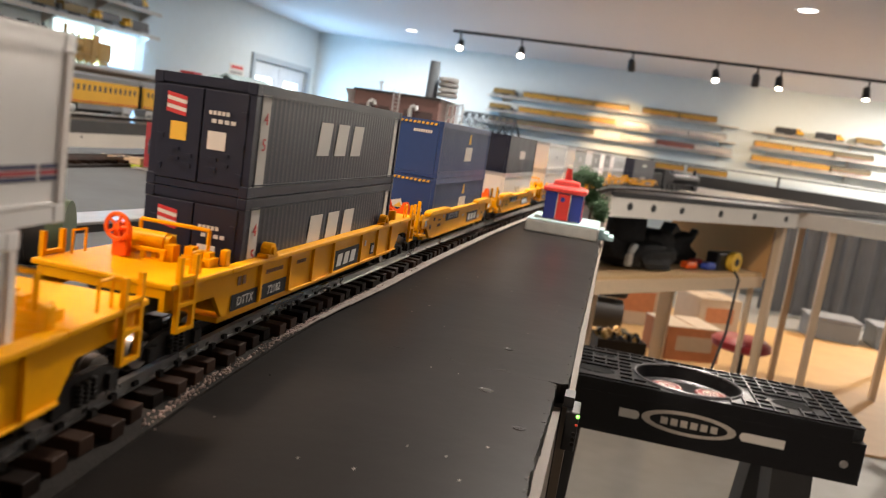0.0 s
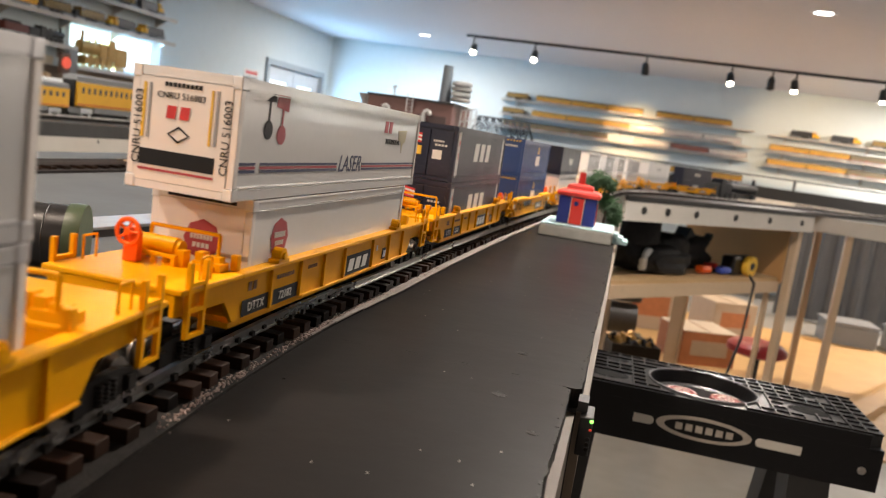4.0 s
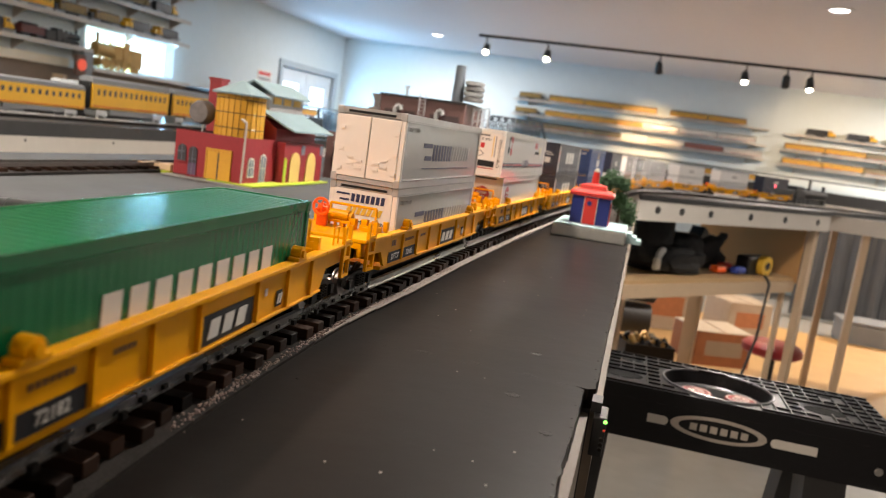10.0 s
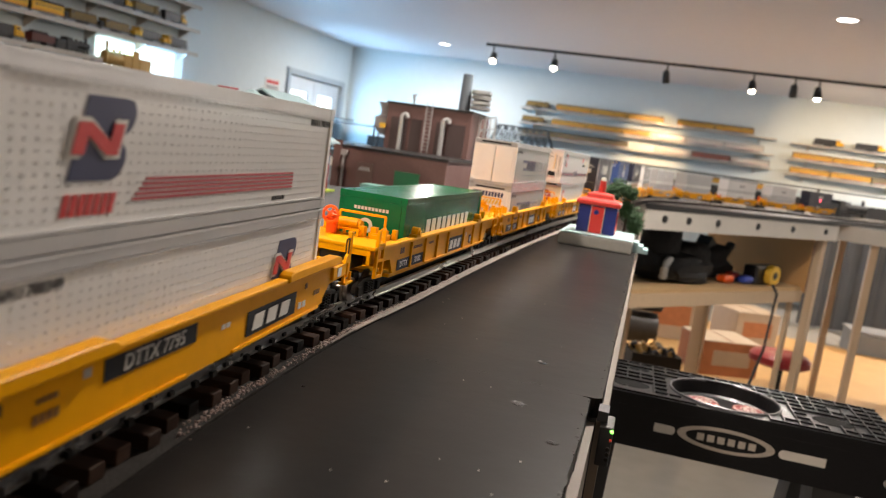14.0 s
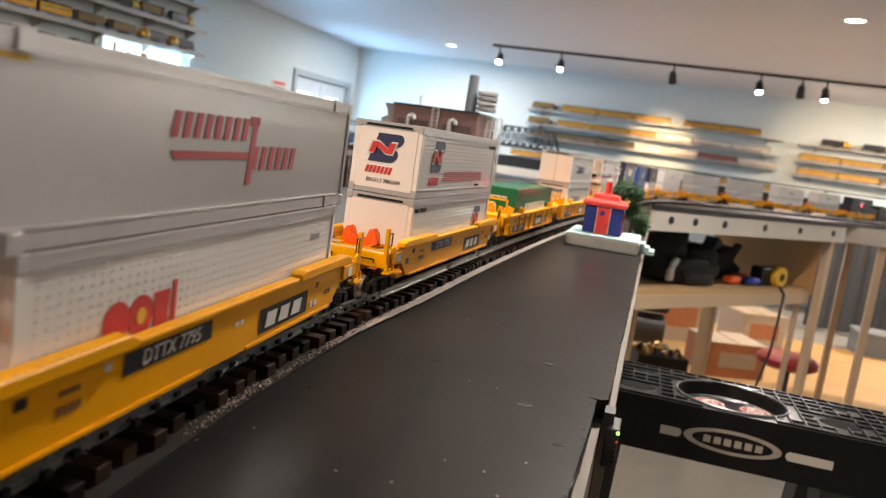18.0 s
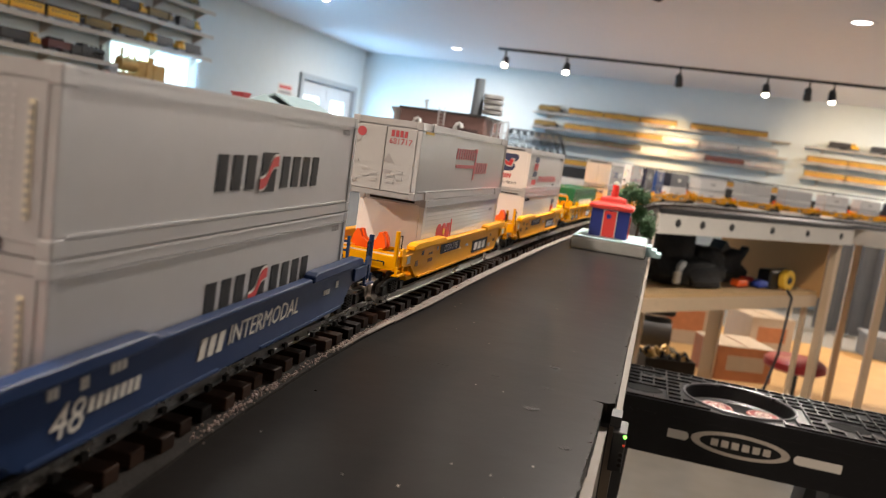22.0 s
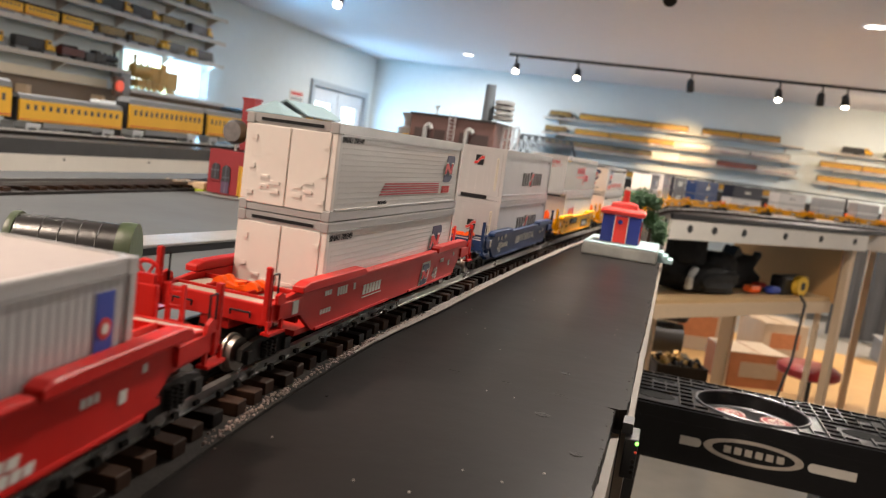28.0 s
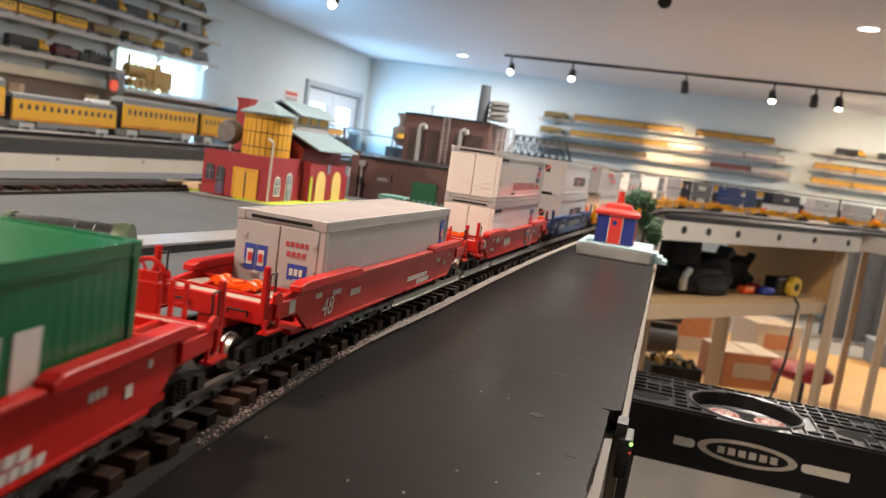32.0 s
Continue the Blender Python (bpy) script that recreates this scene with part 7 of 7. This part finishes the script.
LOCOS = [loco(UPY, UPG, "yellow and grey model diesel on a wall shelf"), loco(DULLGOLD, BLACK, "dull gold and black model diesel on a wall shelf"), loco(mat("charcoal_hood", (0.03, 0.031, 0.035), 0.45, var=0.15), BLACK, "charcoal model diesel with a yellow cab on a wall shelf", cab_m=UPY), steam(BLACK, "black model steam locomotive on a wall shelf", 0.36), loco(FREIGHTB, BLACK, "charcoal model diesel with a yellow nose on a wall shelf", cab_m=UPY), coach(UPY, BLACK, "yellow coach with a dark roof on a wall shelf", 0.30, 8)]
used = [False] * len(LOCOS)


def park(k, m):
    if used[k]:
        return copy_thing(LOCOS[k], m)
    used[k] = True
    LOCOS[k].matrix_basis = m


TALL = Matrix.Diagonal((1.1, 1.0, 1.05, 1.0))
SHELVED = ((0.685, ((3.62, 1), (4.02, 2), (4.42, 2), (4.75, 4), (5.05, 2), (5.39, 2), (5.765, 1), (6.16, 4))),
           (0.475, ((3.72, 5), (4.02, 5), (4.33, 5), (4.66, 5), (5.00, 1), (5.38, 1), (5.785, 4), (6.19, 2))),
           (0.262, ((3.50, 1), (3.90, 0), (4.30, 4), (4.94, 3))),
           (0.90, ((3.7, 1), (4.1, 2), (4.5, 0), (4.9, 1), (5.3, 2), (5.7, 0), (6.1, 1))))
for z, row in SHELVED:
    for y, k in row:
        turn = math.pi if k in (1, 2, 4) and z == 0.475 else 0.0
        park(k, Matrix.Translation((XL + 0.07, y, EYE + z)) @ Matrix.Rotation(turn + random.uniform(-0.02, 0.02), 4, "Z") @ TALL)
tender = empty("tender", Matrix.Translation((XL + 0.07, 4.64, EYE + 0.262)), "small dark red model tender on a wall shelf", "train car")
TRED = mat("tender_red", (0.10, 0.018, 0.014), 0.45, var=0.2)
part("tank", box(-0.032, 0.032, -0.11, 0.11, 0.028, 0.085, 0.004), TRED, tender)
part("coal_load", box(-0.026, 0.026, -0.09, 0.05, 0.085, 0.102, 0.008), BLACK, tender)
for y in (-0.065, 0.065):
    part("truck", box(-0.028, 0.028, y - 0.035, y + 0.035, 0.0, 0.0275, 0.004), BLACK, tender)
BRASS = mat("aged_brass", (0.36, 0.22, 0.07), 0.38, 0.6, var=0.2)
place(steam(BRASS, "brass model steam locomotive on the window sill", 0.36), Matrix.Translation((XL + 0.08, 5.55, EYE + 0.131)) @ Matrix.Rotation(math.pi, 4, "Z") @ Matrix.Diagonal((1.6, 1.55, 2.4, 1.0)))
sig = empty("signal", Matrix.Translation((XL + 0.18, 5.06, EYE)), "grey signal post with a red lamp housing", "signal")
part("post", box(-0.02, 0.02, -0.02, 0.08, -0.13, 0.235), mat("signal_grey", (0.22, 0.23, 0.24), 0.5), sig)
part("housing", box(0.0205, 0.05, -0.13, -0.025, 0.05, 0.20, 0.01), mat("signal_brown", (0.14, 0.08, 0.06), 0.6), sig)
part("red_lamp", rod(bmesh.new(), (0.05, -0.08, 0.13), (0.062, -0.08, 0.13), 0.042, 18), mat("red_lens", (0.7, 0.06, 0.04), 0.3, emit=(1.0, 0.15, 0.08), power=0.5, bump=0), sig)
sgn = empty("wall_sign", Matrix.Translation((XL, 8.22, EYE + 0.33)), "small white sign with red bars beside the door", "sign")
part("panel", box(0.001, 0.006, -0.17, 0.17, -0.10, 0.10), MARK_WHITE, sgn)
for z in (0.06, 0.0, -0.06):
    part("marking", box(0.0062, 0.007, -0.14, 0.14, z - 0.018, z + 0.018), MARK_RED if z else MARK_GREY, sgn)

# ---- back wall shelves ----
def back_shelf(x0, x1, z):
    s = empty("wall_shelf", Matrix.Translation((0, YB, EYE + z)), "pale wall shelf with a row of model trains", "shelf", "wall shelves")
    part("board", box(x0, x1, -0.14, 0.0, -0.016, 0), SHELF, s)
    for k in range(3):
        x = x0 + 0.2 + k * (x1 - x0 - 0.4) / 2
        part("bracket", prism(bmesh.new(), [(-0.13, -0.0162), (0.0, -0.0162), (0.0, -0.09)], "x", x, x + 0.008), SHELF, s)


QUARTER = Matrix.Rotation(-math.pi / 2, 4, "Z")
for x0, x1, z in ((-1.85, 1.40, 0.60), (-1.85, 1.40, 0.40), (-1.85, 1.40, 0.23), (1.58, 3.9, 0.58), (1.58, 3.9, 0.38), (1.58, 3.9, 0.20)):
    back_shelf(x0, x1, z)
cb = coach(mat("dull_yellow", (0.50, 0.27, 0.03), 0.5, var=0.15), mat("dark_roof", (0.09, 0.085, 0.08), 0.6), "yellow streamliner coach on the back wall shelf", 0.46, 10)
cd = coach(mat("tuscan_side", (0.22, 0.07, 0.05), 0.5), UPG, "dark red coach on the back wall shelf", 0.46, 10)
cs = coach(mat("stainless_side", (0.55, 0.53, 0.50), 0.35, 0.5), UPG, "silver coach on the back wall shelf", 0.46, 10)
cg = coach(mat("olive_side", (0.16, 0.13, 0.07), 0.5), BLACK, "olive-brown coach on the back wall shelf", 0.46, 10)
first = {}
ROWS = ((0.60, -1.62, (("L", 1), ("C", cb), ("C", cb), ("C", cb))), (0.60, 0.42, (("C", cb), ("C", cb))), (0.40, -1.65, (("L", 1), ("C", cb), ("C", cb), ("C", cb))),
        (0.40, 0.10, (("C", cs), ("C", cs), ("C", cs))), (0.23, -1.55, (("C", cg), ("C", cg), ("C", cg))), (0.23, 0.20, (("C", cs), ("C", cd), ("C", cs))),
        (0.58, 2.0, (("L", 2), ("L", 2), ("L", 1))), (0.38, 1.85, (("C", cb), ("C", cb), ("C", cg))), (0.20, 1.85, (("C", cb), ("C", cb), ("C", cg))))
for z, x, row in ROWS:
    for kind, k in row:
        m = Matrix.Translation((x, YB - 0.07, EYE + z)) @ QUARTER
        if kind == "L":
            park(k, m)
        elif k.name in first:
            copy_thing(k, m)
        else:
            first[k.name] = 1
            k.matrix_basis = m
        x += 0.47
# elevated black line along the walls
el = empty("elevated_line", Matrix.Translation((0, 0, EYE)), "black elevated train shelf along the far walls", "shelf")
part("deck", box(XL + 0.02, 4.4, YB - 0.62, YB - 0.16, 0.045, 0.062), BLACK, el)
part("side_deck", box(XL + 0.02, XL + 0.40, 6.6, YB - 0.63, 0.085, 0.105), BLACK, el)
for x in (-3.4, -2.4, -0.9, 0.4, 1.9, 3.4):
    part("post", box(x - 0.012, x + 0.012, YB - 0.60, YB - 0.57, -0.20, 0.0445), BLACK, el)
for y in (6.7, 7.8, 9.0):
    part("post", box(XL + 0.36, XL + 0.39, y, y + 0.03, -0.20, 0.0845), BLACK, el)
bt = empty("layout_table", Matrix.Translation((0, 0, EYE)), "long low layout table along the back wall", "table")
part("tabletop", box(XL + 0.02, 4.4, YB - 0.95, YB - 0.02, -0.22, -0.20), BLACK, bt)
part("front_board", box(XL + 0.02, 4.4, YB - 0.975, YB - 0.951, -0.30, -0.20), FASCIA, bt)
part("side_top", box(XL + 0.02, XL + 0.6, 6.6, YB - 0.98, -0.22, -0.20), BLACK, bt)
for x in (-3.9, -2.0, -0.2, 1.6, 3.4):
    part("leg", box(x, x + 0.05, YB - 0.94, YB - 0.89, -EYE, -0.2205), PINE_V, bt)
for x in (-1.62, -1.12, -0.62, -0.12, 0.55, 1.05):
    copy_thing(cb, Matrix.Translation((x, YB - 0.75, EYE - 0.065)) @ QUARTER)
part("riser", box(XL + 0.7, 4.3, YB - 0.84, YB - 0.66, -0.20, -0.065), BLACK, bt)
for y in (7.0, 7.5, 8.0, 8.5):
    copy_thing(cb, Matrix.Translation((XL + 0.45, y, EYE - 0.03)))
part("side_riser", box(XL + 0.38, XL + 0.52, 6.65, 8.85, -0.20, -0.03), BLACK, bt)
# arched truss bridge
GIRD = mat("bridge_steel", (0.035, 0.04, 0.045), 0.5, 0.2)
br = empty("truss_bridge", Matrix.Translation((-1.72, YB - 0.40, EYE + 0.062)), "dark steel model truss bridge on the elevated line", "bridge")
for yy in (-0.07, 0.07):
    n = 9
    for k in range(n):
        x0, x1 = -0.42 + k * 0.84 / n, -0.42 + (k + 1) * 0.84 / n
        h0 = 0.25 if 0 < k < n else 0.0
        h1 = 0.25 if k + 1 < n else 0.0
        part("top_girder", rod(bmesh.new(), (x0, yy, h0), (x1, yy, h1), 0.010, 6), GIRD, br)
        if k:
            part("upright", rod(bmesh.new(), (x0, yy, 0.0), (x0, yy, h0), 0.007, 6), GIRD, br)
        if 0 < k < n - 1:
            part("diagonal", rod(bmesh.new(), (x0, yy, h0), (x1, yy, 0.0), 0.006, 6), GIRD, br)
            part("diagonal", rod(bmesh.new(), (x0, yy, 0.0), (x1, yy, h1), 0.006, 6), GIRD, br)
part("bridge_deck", box(-0.44, 0.44, -0.08, 0.08, 0.0, 0.02), GIRD, br)

# ---- under and on the angled table: workbench and clutter ----
def fthing(name, u, n, z, label, cat):
    return empty(name, FARM @ Matrix.Translation((-n, u, z)), label, cat)


wb = fthing("workbench", 0, 0, 0, "bare pine workbench with tools under the layout table", "workbench")
WZ = 0.905
part("worktop", box(-0.62, -0.085, -0.30, 1.585, WZ - 0.018, WZ), PLY, wb)
part("front_apron", box(-0.10, -0.075, -0.30, 1.585, WZ - 0.080, WZ - 0.0185), PINE, wb)
for y, xs in ((-0.27, (-0.60, -0.115)), (0.55, (-0.60,)), (0.80, (-0.60,)), (1.55, (-0.60, -0.115))):
    for x in xs:
        part("leg", box(x - 0.012, x + 0.012, y - 0.012, y + 0.012, 0, WZ - 0.0185), PINE_V, wb)
pan = fthing("plywood_panel", 0, 0, 0, "orange plywood panel closing the table's end", "panel")
part("sheet", box(-0.715, -0.07, 1.588, 1.600, WZ - 0.03, TOP - 0.0225), mat("orange_ply", (0.58, 0.30, 0.10), 0.55, var=0.1, scale=7, stain=0.25), pan)
part("post", box(-0.715, -0.68, 1.60, 1.64, 0.0, TOP - 0.0225), PINE_V, pan)
strap = fthing("hanging_strap", 1.655, 0.075, 0.63, "red webbing strap hanging from the table's end post", "strap")
STRAPM = mat("red_webbing", (0.42, 0.03, 0.02), 0.6, var=0.15, scale=200)
part("webbing", box(-0.006, 0.004, -0.012, 0.020, 0.0, 0.20, 0.003), STRAPM, strap)
part("loop", box(-0.008, 0.006, -0.008, 0.016, 0.20, 0.62, 0.002), STRAPM, strap)
BAGM = mat("black_canvas", (0.010, 0.010, 0.011), 0.75, var=0.3, scale=60, bump=0.3)


def lump(c, r, seed):
    """A soft sagging shape with creases and a flattened base."""
    bm = bmesh.new()
    bmesh.ops.create_icosphere(bm, subdivisions=3, radius=1.0)
    rnd = random.Random(seed)
    waves = [(Vector((rnd.gauss(0, 1), rnd.gauss(0, 1), rnd.gauss(0, 1))) * 2.6, rnd.uniform(0, 6)) for _ in range(6)]
    for v in bm.verts:
        d = v.co.copy()
        k = 1 + 0.055 * sum(math.sin(w.dot(d) + p) for w, p in waves)
        q = [math.copysign(abs(u) ** 0.72, u) for u in d]
        v.co = Vector((c[0] + q[0] * r[0] * k, c[1] + q[1] * r[1] * k, max(0.0, c[2] + q[2] * r[2] * k)))
    return bm


bag = fthing("tool_bag", 0.62, 0.30, WZ, "black lumpy tool bag with a round chrome badge", "bag")
part("bag_body", lump((0, 0, 0.085), (0.13, 0.25, 0.088), 5), BAGM, bag)
part("bag_top", lump((0, -0.08, 0.19), (0.09, 0.12, 0.085), 6), BAGM, bag)
part("bag_flap", lump((0.04, 0.14, 0.13), (0.07, 0.12, 0.07), 7), BAGM, bag)
part("bag_pocket", lump((0.10, 0.06, 0.06), (0.05, 0.15, 0.055), 8), BAGM, bag)
part("badge", lathe(bmesh.new(), [(0.042, 0), (0.038, 0.012), (0.018, 0.016)], 20, pose(0.10, -0.12, 0.09, 0, 90, 0)), GALV, bag, "round chrome badge", smooth=True)
part("white_cap", box(0.095, 0.12, -0.175, -0.13, 0.02, 0.08, 0.01), MARK_WHITE, bag)
drl = fthing("power_tool", 1.10, 0.36, WZ, "black power tool with angular grips", "tool")
part("motor_body", lump((0, -0.02, 0.11), (0.07, 0.15, 0.07), 9), BAGM, drl)
part("strap_end", prism(bmesh.new(), [(0.06, 0.10), (0.17, 0.19), (0.18, 0.17), (0.09, 0.07)], "x", -0.02, 0.02), BLACK, drl)
part("grip", prism(bmesh.new(), [(-0.13, 0.0), (0.15, 0.0), (0.17, 0.06), (0.05, 0.12), (-0.08, 0.22), (-0.14, 0.12)], "x", -0.04, 0.04), BLACK, drl)
for name, u, n, m, s, lab in (("pliers", 1.00, 0.20, ORANGE, 0.05, "orange-handled pliers on the bench"), ("screwdriver", 1.16, 0.26, MARK_RED, 0.04, "red-handled screwdriver on the bench"), ("tester", 1.14, 0.17, MARK_BLUE, 0.045, "black tester with a blue screen")):
    o = fthing(name, u, n, WZ, lab, "tool")
    part("handle", box(-0.02, 0.03, -s, s, 0.008, 0.045, 0.012), m, o)
    part("tip", box(-0.012, 0.012, s, s + 0.09, 0.008, 0.028, 0.004), BLACK, o)
tp = fthing("tape_dispenser", 1.33, 0.19, WZ, "black box with a yellow roll of tape", "tape")
part("case", box(-0.04, 0.04, -0.12, 0.13, 0, 0.10, 0.012), BLACK, tp)
part("tape_roll", lathe(bmesh.new(), [(0.024, -0.018), (0.052, -0.018), (0.054, 0.0), (0.052, 0.018), (0.024, 0.018)], 28, pose(0.062, 0.0, 0.056, 0, 90, 0)), MARK_YELLOW, tp, "yellow tape roll", smooth=True)
part("hub", lathe(bmesh.new(), [(0.022, 0.0), (0.020, 0.003)], 20, pose(0.0802, 0.0, 0.056, 0, 90, 0)), BLACK, tp)
cb_ = fthing("cable", 1.19, 0.07, 0, "black cable hanging from the bench to the floor", "cable")
part("cord", chain(bmesh.new(), [(0.0, 0.05, WZ + 0.02), (0.03, 0.06, WZ - 0.02), (0.05, 0.0, 0.6), (0.06, -0.14, 0.3), (0.06, -0.25, 0.01)], 0.007, 8), BLACK, cb_)
wc = fthing("plastic_chair", 0.30, 0.86, 0, "cream plastic chair back behind the tool bag", "chair")
part("backrest", box(-0.02, 0.02, -0.17, 0.20, 0.78, 1.20, 0.018), mat("cream_plastic", (0.74, 0.68, 0.55), 0.5), wc)
part("seat", box(-0.02, 0.30, -0.2, 0.2, 0.42, 0.46, 0.015), mat("cream_plastic_seat", (0.74, 0.68, 0.55), 0.5), wc)
for x in (0.0, 0.27):
    for y in (-0.17, 0.17):
        part("leg", box(x - 0.015, x + 0.015, y - 0.015, y + 0.015, 0, 0.42), mat("cream_leg", (0.74, 0.68, 0.55), 0.5), wc)
CARD = mat("printed_carton", (0.40, 0.15, 0.06), 0.6, var=0.3, scale=14)
CARDW = mat("white_carton", (0.42, 0.33, 0.24), 0.6, var=0.1, scale=14)
for u, n, w, h, m, lab in ((0.70, 6.05, 0.44, 0.25, CARD, "orange and white cardboard carton on the floor"), (0.30, 7.0, 0.5, 0.40, CARDW, "pale cardboard carton on the floor"), (1.02, 7.3, 0.42, 0.30, CARDW, "pale cardboard carton on the floor")):
    o = empty("carton", Matrix.Translation((u, n, 0.012)) @ Matrix.Rotation(radians(-75) + u * 0.2, 4, "Z"), lab, "box")
    part("carton_body", box(-0.2, 0.2, -w / 2, w / 2, 0, h, 0.004), m, o)
    part("flap", box(-0.2, 0.2, -w / 2, -0.01, h, h + 0.006), CARDW, o)
    part("flap", box(-0.2, 0.2, 0.01, w / 2, h, h + 0.006), CARDW, o)
    part("label_panel", box(0.2, 0.202, -w / 3, w / 3, h * 0.3, h * 0.75), CARDW if m is CARD else CARD, o)
mac = empty("air_compressor", Matrix.Translation((0.12, 6.0, 0.012)) @ Matrix.Rotation(-1.4, 4, "Z"), "dark compact machine on the floor under the bench", "machine")
part("tank", rod(bmesh.new(), (0, -0.16, 0.22), (0, 0.10, 0.22), 0.12, 20), mat("machine_dark", (0.04, 0.035, 0.03), 0.5, var=0.3, scale=30), mac, smooth=True)
part("pump", box(-0.10, 0.10, -0.12, 0.12, 0.361, 0.56, 0.03), BLACK, mac)
part("dial", rod(bmesh.new(), (0.10, 0.02, 0.48), (0.115, 0.02, 0.48), 0.035, 14), BRASS, mac)
for y in (-0.16, 0.16):
    part("foot", box(-0.09, 0.09, y - 0.02, y + 0.02, 0, 0.10), BLACK, mac)
crate = empty("parts_crate", Matrix.Translation((0.20, 5.35, 0.012)) @ Matrix.Rotation(0.3, 4, "Z"), "dark open crate full of brass-coloured fittings", "crate")
for x0, x1, y0, y1 in ((-0.17, 0.17, -0.13, -0.118), (-0.17, 0.17, 0.118, 0.13), (-0.17, -0.158, -0.117, 0.117), (0.158, 0.17, -0.117, 0.117)):
    part("side_board", box(x0, x1, y0, y1, 0.0, 0.20), TRUCKM, crate)
part("crate_floor", box(-0.157, 0.157, -0.117, 0.117, 0.002, 0.012), TRUCKM, crate)
rnd = random.Random(4)
for k in range(22):
    p = Vector((rnd.uniform(-0.13, 0.13), rnd.uniform(-0.09, 0.09), 0.17))
    part("fitting", rod(bmesh.new(), p, p + Vector((rnd.uniform(-0.06, 0.06), rnd.uniform(-0.03, 0.03), rnd.uniform(0.02, 0.08))), rnd.uniform(0.012, 0.025), 10), BRASS if k % 3 else TRUCKM, crate)
st = empty("stool", Matrix.Translation((0.92, 4.9, -0.08)), "round red padded stool on a black post", "stool")
part("seat", lathe(bmesh.new(), [(0.15, 0.46), (0.175, 0.475), (0.175, 0.51), (0.15, 0.53), (0.05, 0.535)], 28), mat("red_vinyl", (0.30, 0.02, 0.025), 0.35), st, "red vinyl seat", smooth=True)
part("post", rod(bmesh.new(), (0, 0, 0.12), (0, 0, 0.459), 0.03, 14), BLACK, st)
for k in range(5):
    a = k * 2 * math.pi / 5
    part("foot", chain(bmesh.new(), [(0, 0, 0.14), (0.24 * math.cos(a), 0.24 * math.sin(a), 0.098)], 0.018, 8), BLACK, st)
# tan sheet; the warm light on the concrete floor is put into its colour
tagged(part("floor_sheet", prism(bmesh.new(), [(-0.9, 4.2), (2.35, 4.6), (2.9, 6.2), (2.6, 7.8), (-1.2, 8.3)], "z", 0.002, 0.012), mat("tan_sheet", (0.46, 0.27, 0.10), 0.55, var=0.12, scale=8, stain=0.25)), "tan sheet put in for the warm-lit patch of concrete floor", "floor covering")
# second table beyond with grey sheeting behind its legs
st2 = empty("layout_table", Matrix.Translation((0, 0, 0)), "cream-fronted layout table continuing on timber legs", "table")
part("tabletop", box(1.02, 3.6, 4.95, 5.8, TOP - 0.045, TOP - 0.0235), BLACK, st2)
part("front_board", box(1.02, 3.6, 4.925, 4.949, TOP - 0.115, TOP - 0.0235), FASCIA, st2)
for x in (1.32, 2.0, 2.9):
    for y in (4.98, 5.74):
        part("leg", box(x - 0.02, x + 0.02, y, y + 0.04, 0, TOP - 0.0455), PINE_V, st2)
part("brace", prism(bmesh.new(), [(1.9, 0.32), (1.9, 0.38), (2.9, 0.95), (2.9, 0.89)], "y", 5.0, 5.02), PINE, st2)
SHEETING = mat("grey_sheeting", (0.085, 0.088, 0.096), 0.4, var=0.2, scale=6)
hang = empty("plastic_sheeting", Matrix.Translation((0, 0, 0)), "grey-blue plastic sheeting hanging behind the table", "sheeting")
for g in range(4):
    px_ = [(1.75 + 0.045 * k, 8.9 + 0.03 * math.sin(k * 1.3) + 0.012 * math.sin(k * 3.1 + g) + 0.008 * (g % 2)) for k in range(g * 16, g * 16 + 17)]
    part("length", prism(bmesh.new(), px_ + [(x, y + 0.006) for x, y in reversed(px_)], "z", 0.02, TOP - 0.06), SHEETING, hang)
for x, y, w in ((2.25, 7.95, 0.46), (2.85, 8.0, 0.45)):
    o = empty("storage_tub", Matrix.Translation((x, y, 0)), "pale translucent storage tub on the floor", "tub")
    part("tub", box(-w / 2, w / 2, -0.18, 0.18, 0, 0.20, 0.015), mat("tub_plastic", (0.17, 0.175, 0.18), 0.4), o)
    part("lid", box(-w / 2 - 0.01, w / 2 + 0.01, -0.19, 0.19, 0.2002, 0.225, 0.006), mat("tub_lid", (0.20, 0.205, 0.215), 0.4), o)
# locomotive at the head of the train
hl = steam(mat("loco_black", (0.012, 0.012, 0.014), 0.4, 0.2), "large black model steam locomotive leading the train", 0.62)
RIDERS.append((hl, S_NYK + 8.75 * GAP, Matrix()))
part("marker_lamp", rod(bmesh.new(), (0.02, -0.312, 0.085), (0.02, -0.316, 0.085), 0.010, 12), mat("red_marker", (0.8, 0.05, 0.05), 0.3, emit=(1.0, 0.08, 0.12), power=10, bump=0), hl, "red glowing marker lamp")

motions()
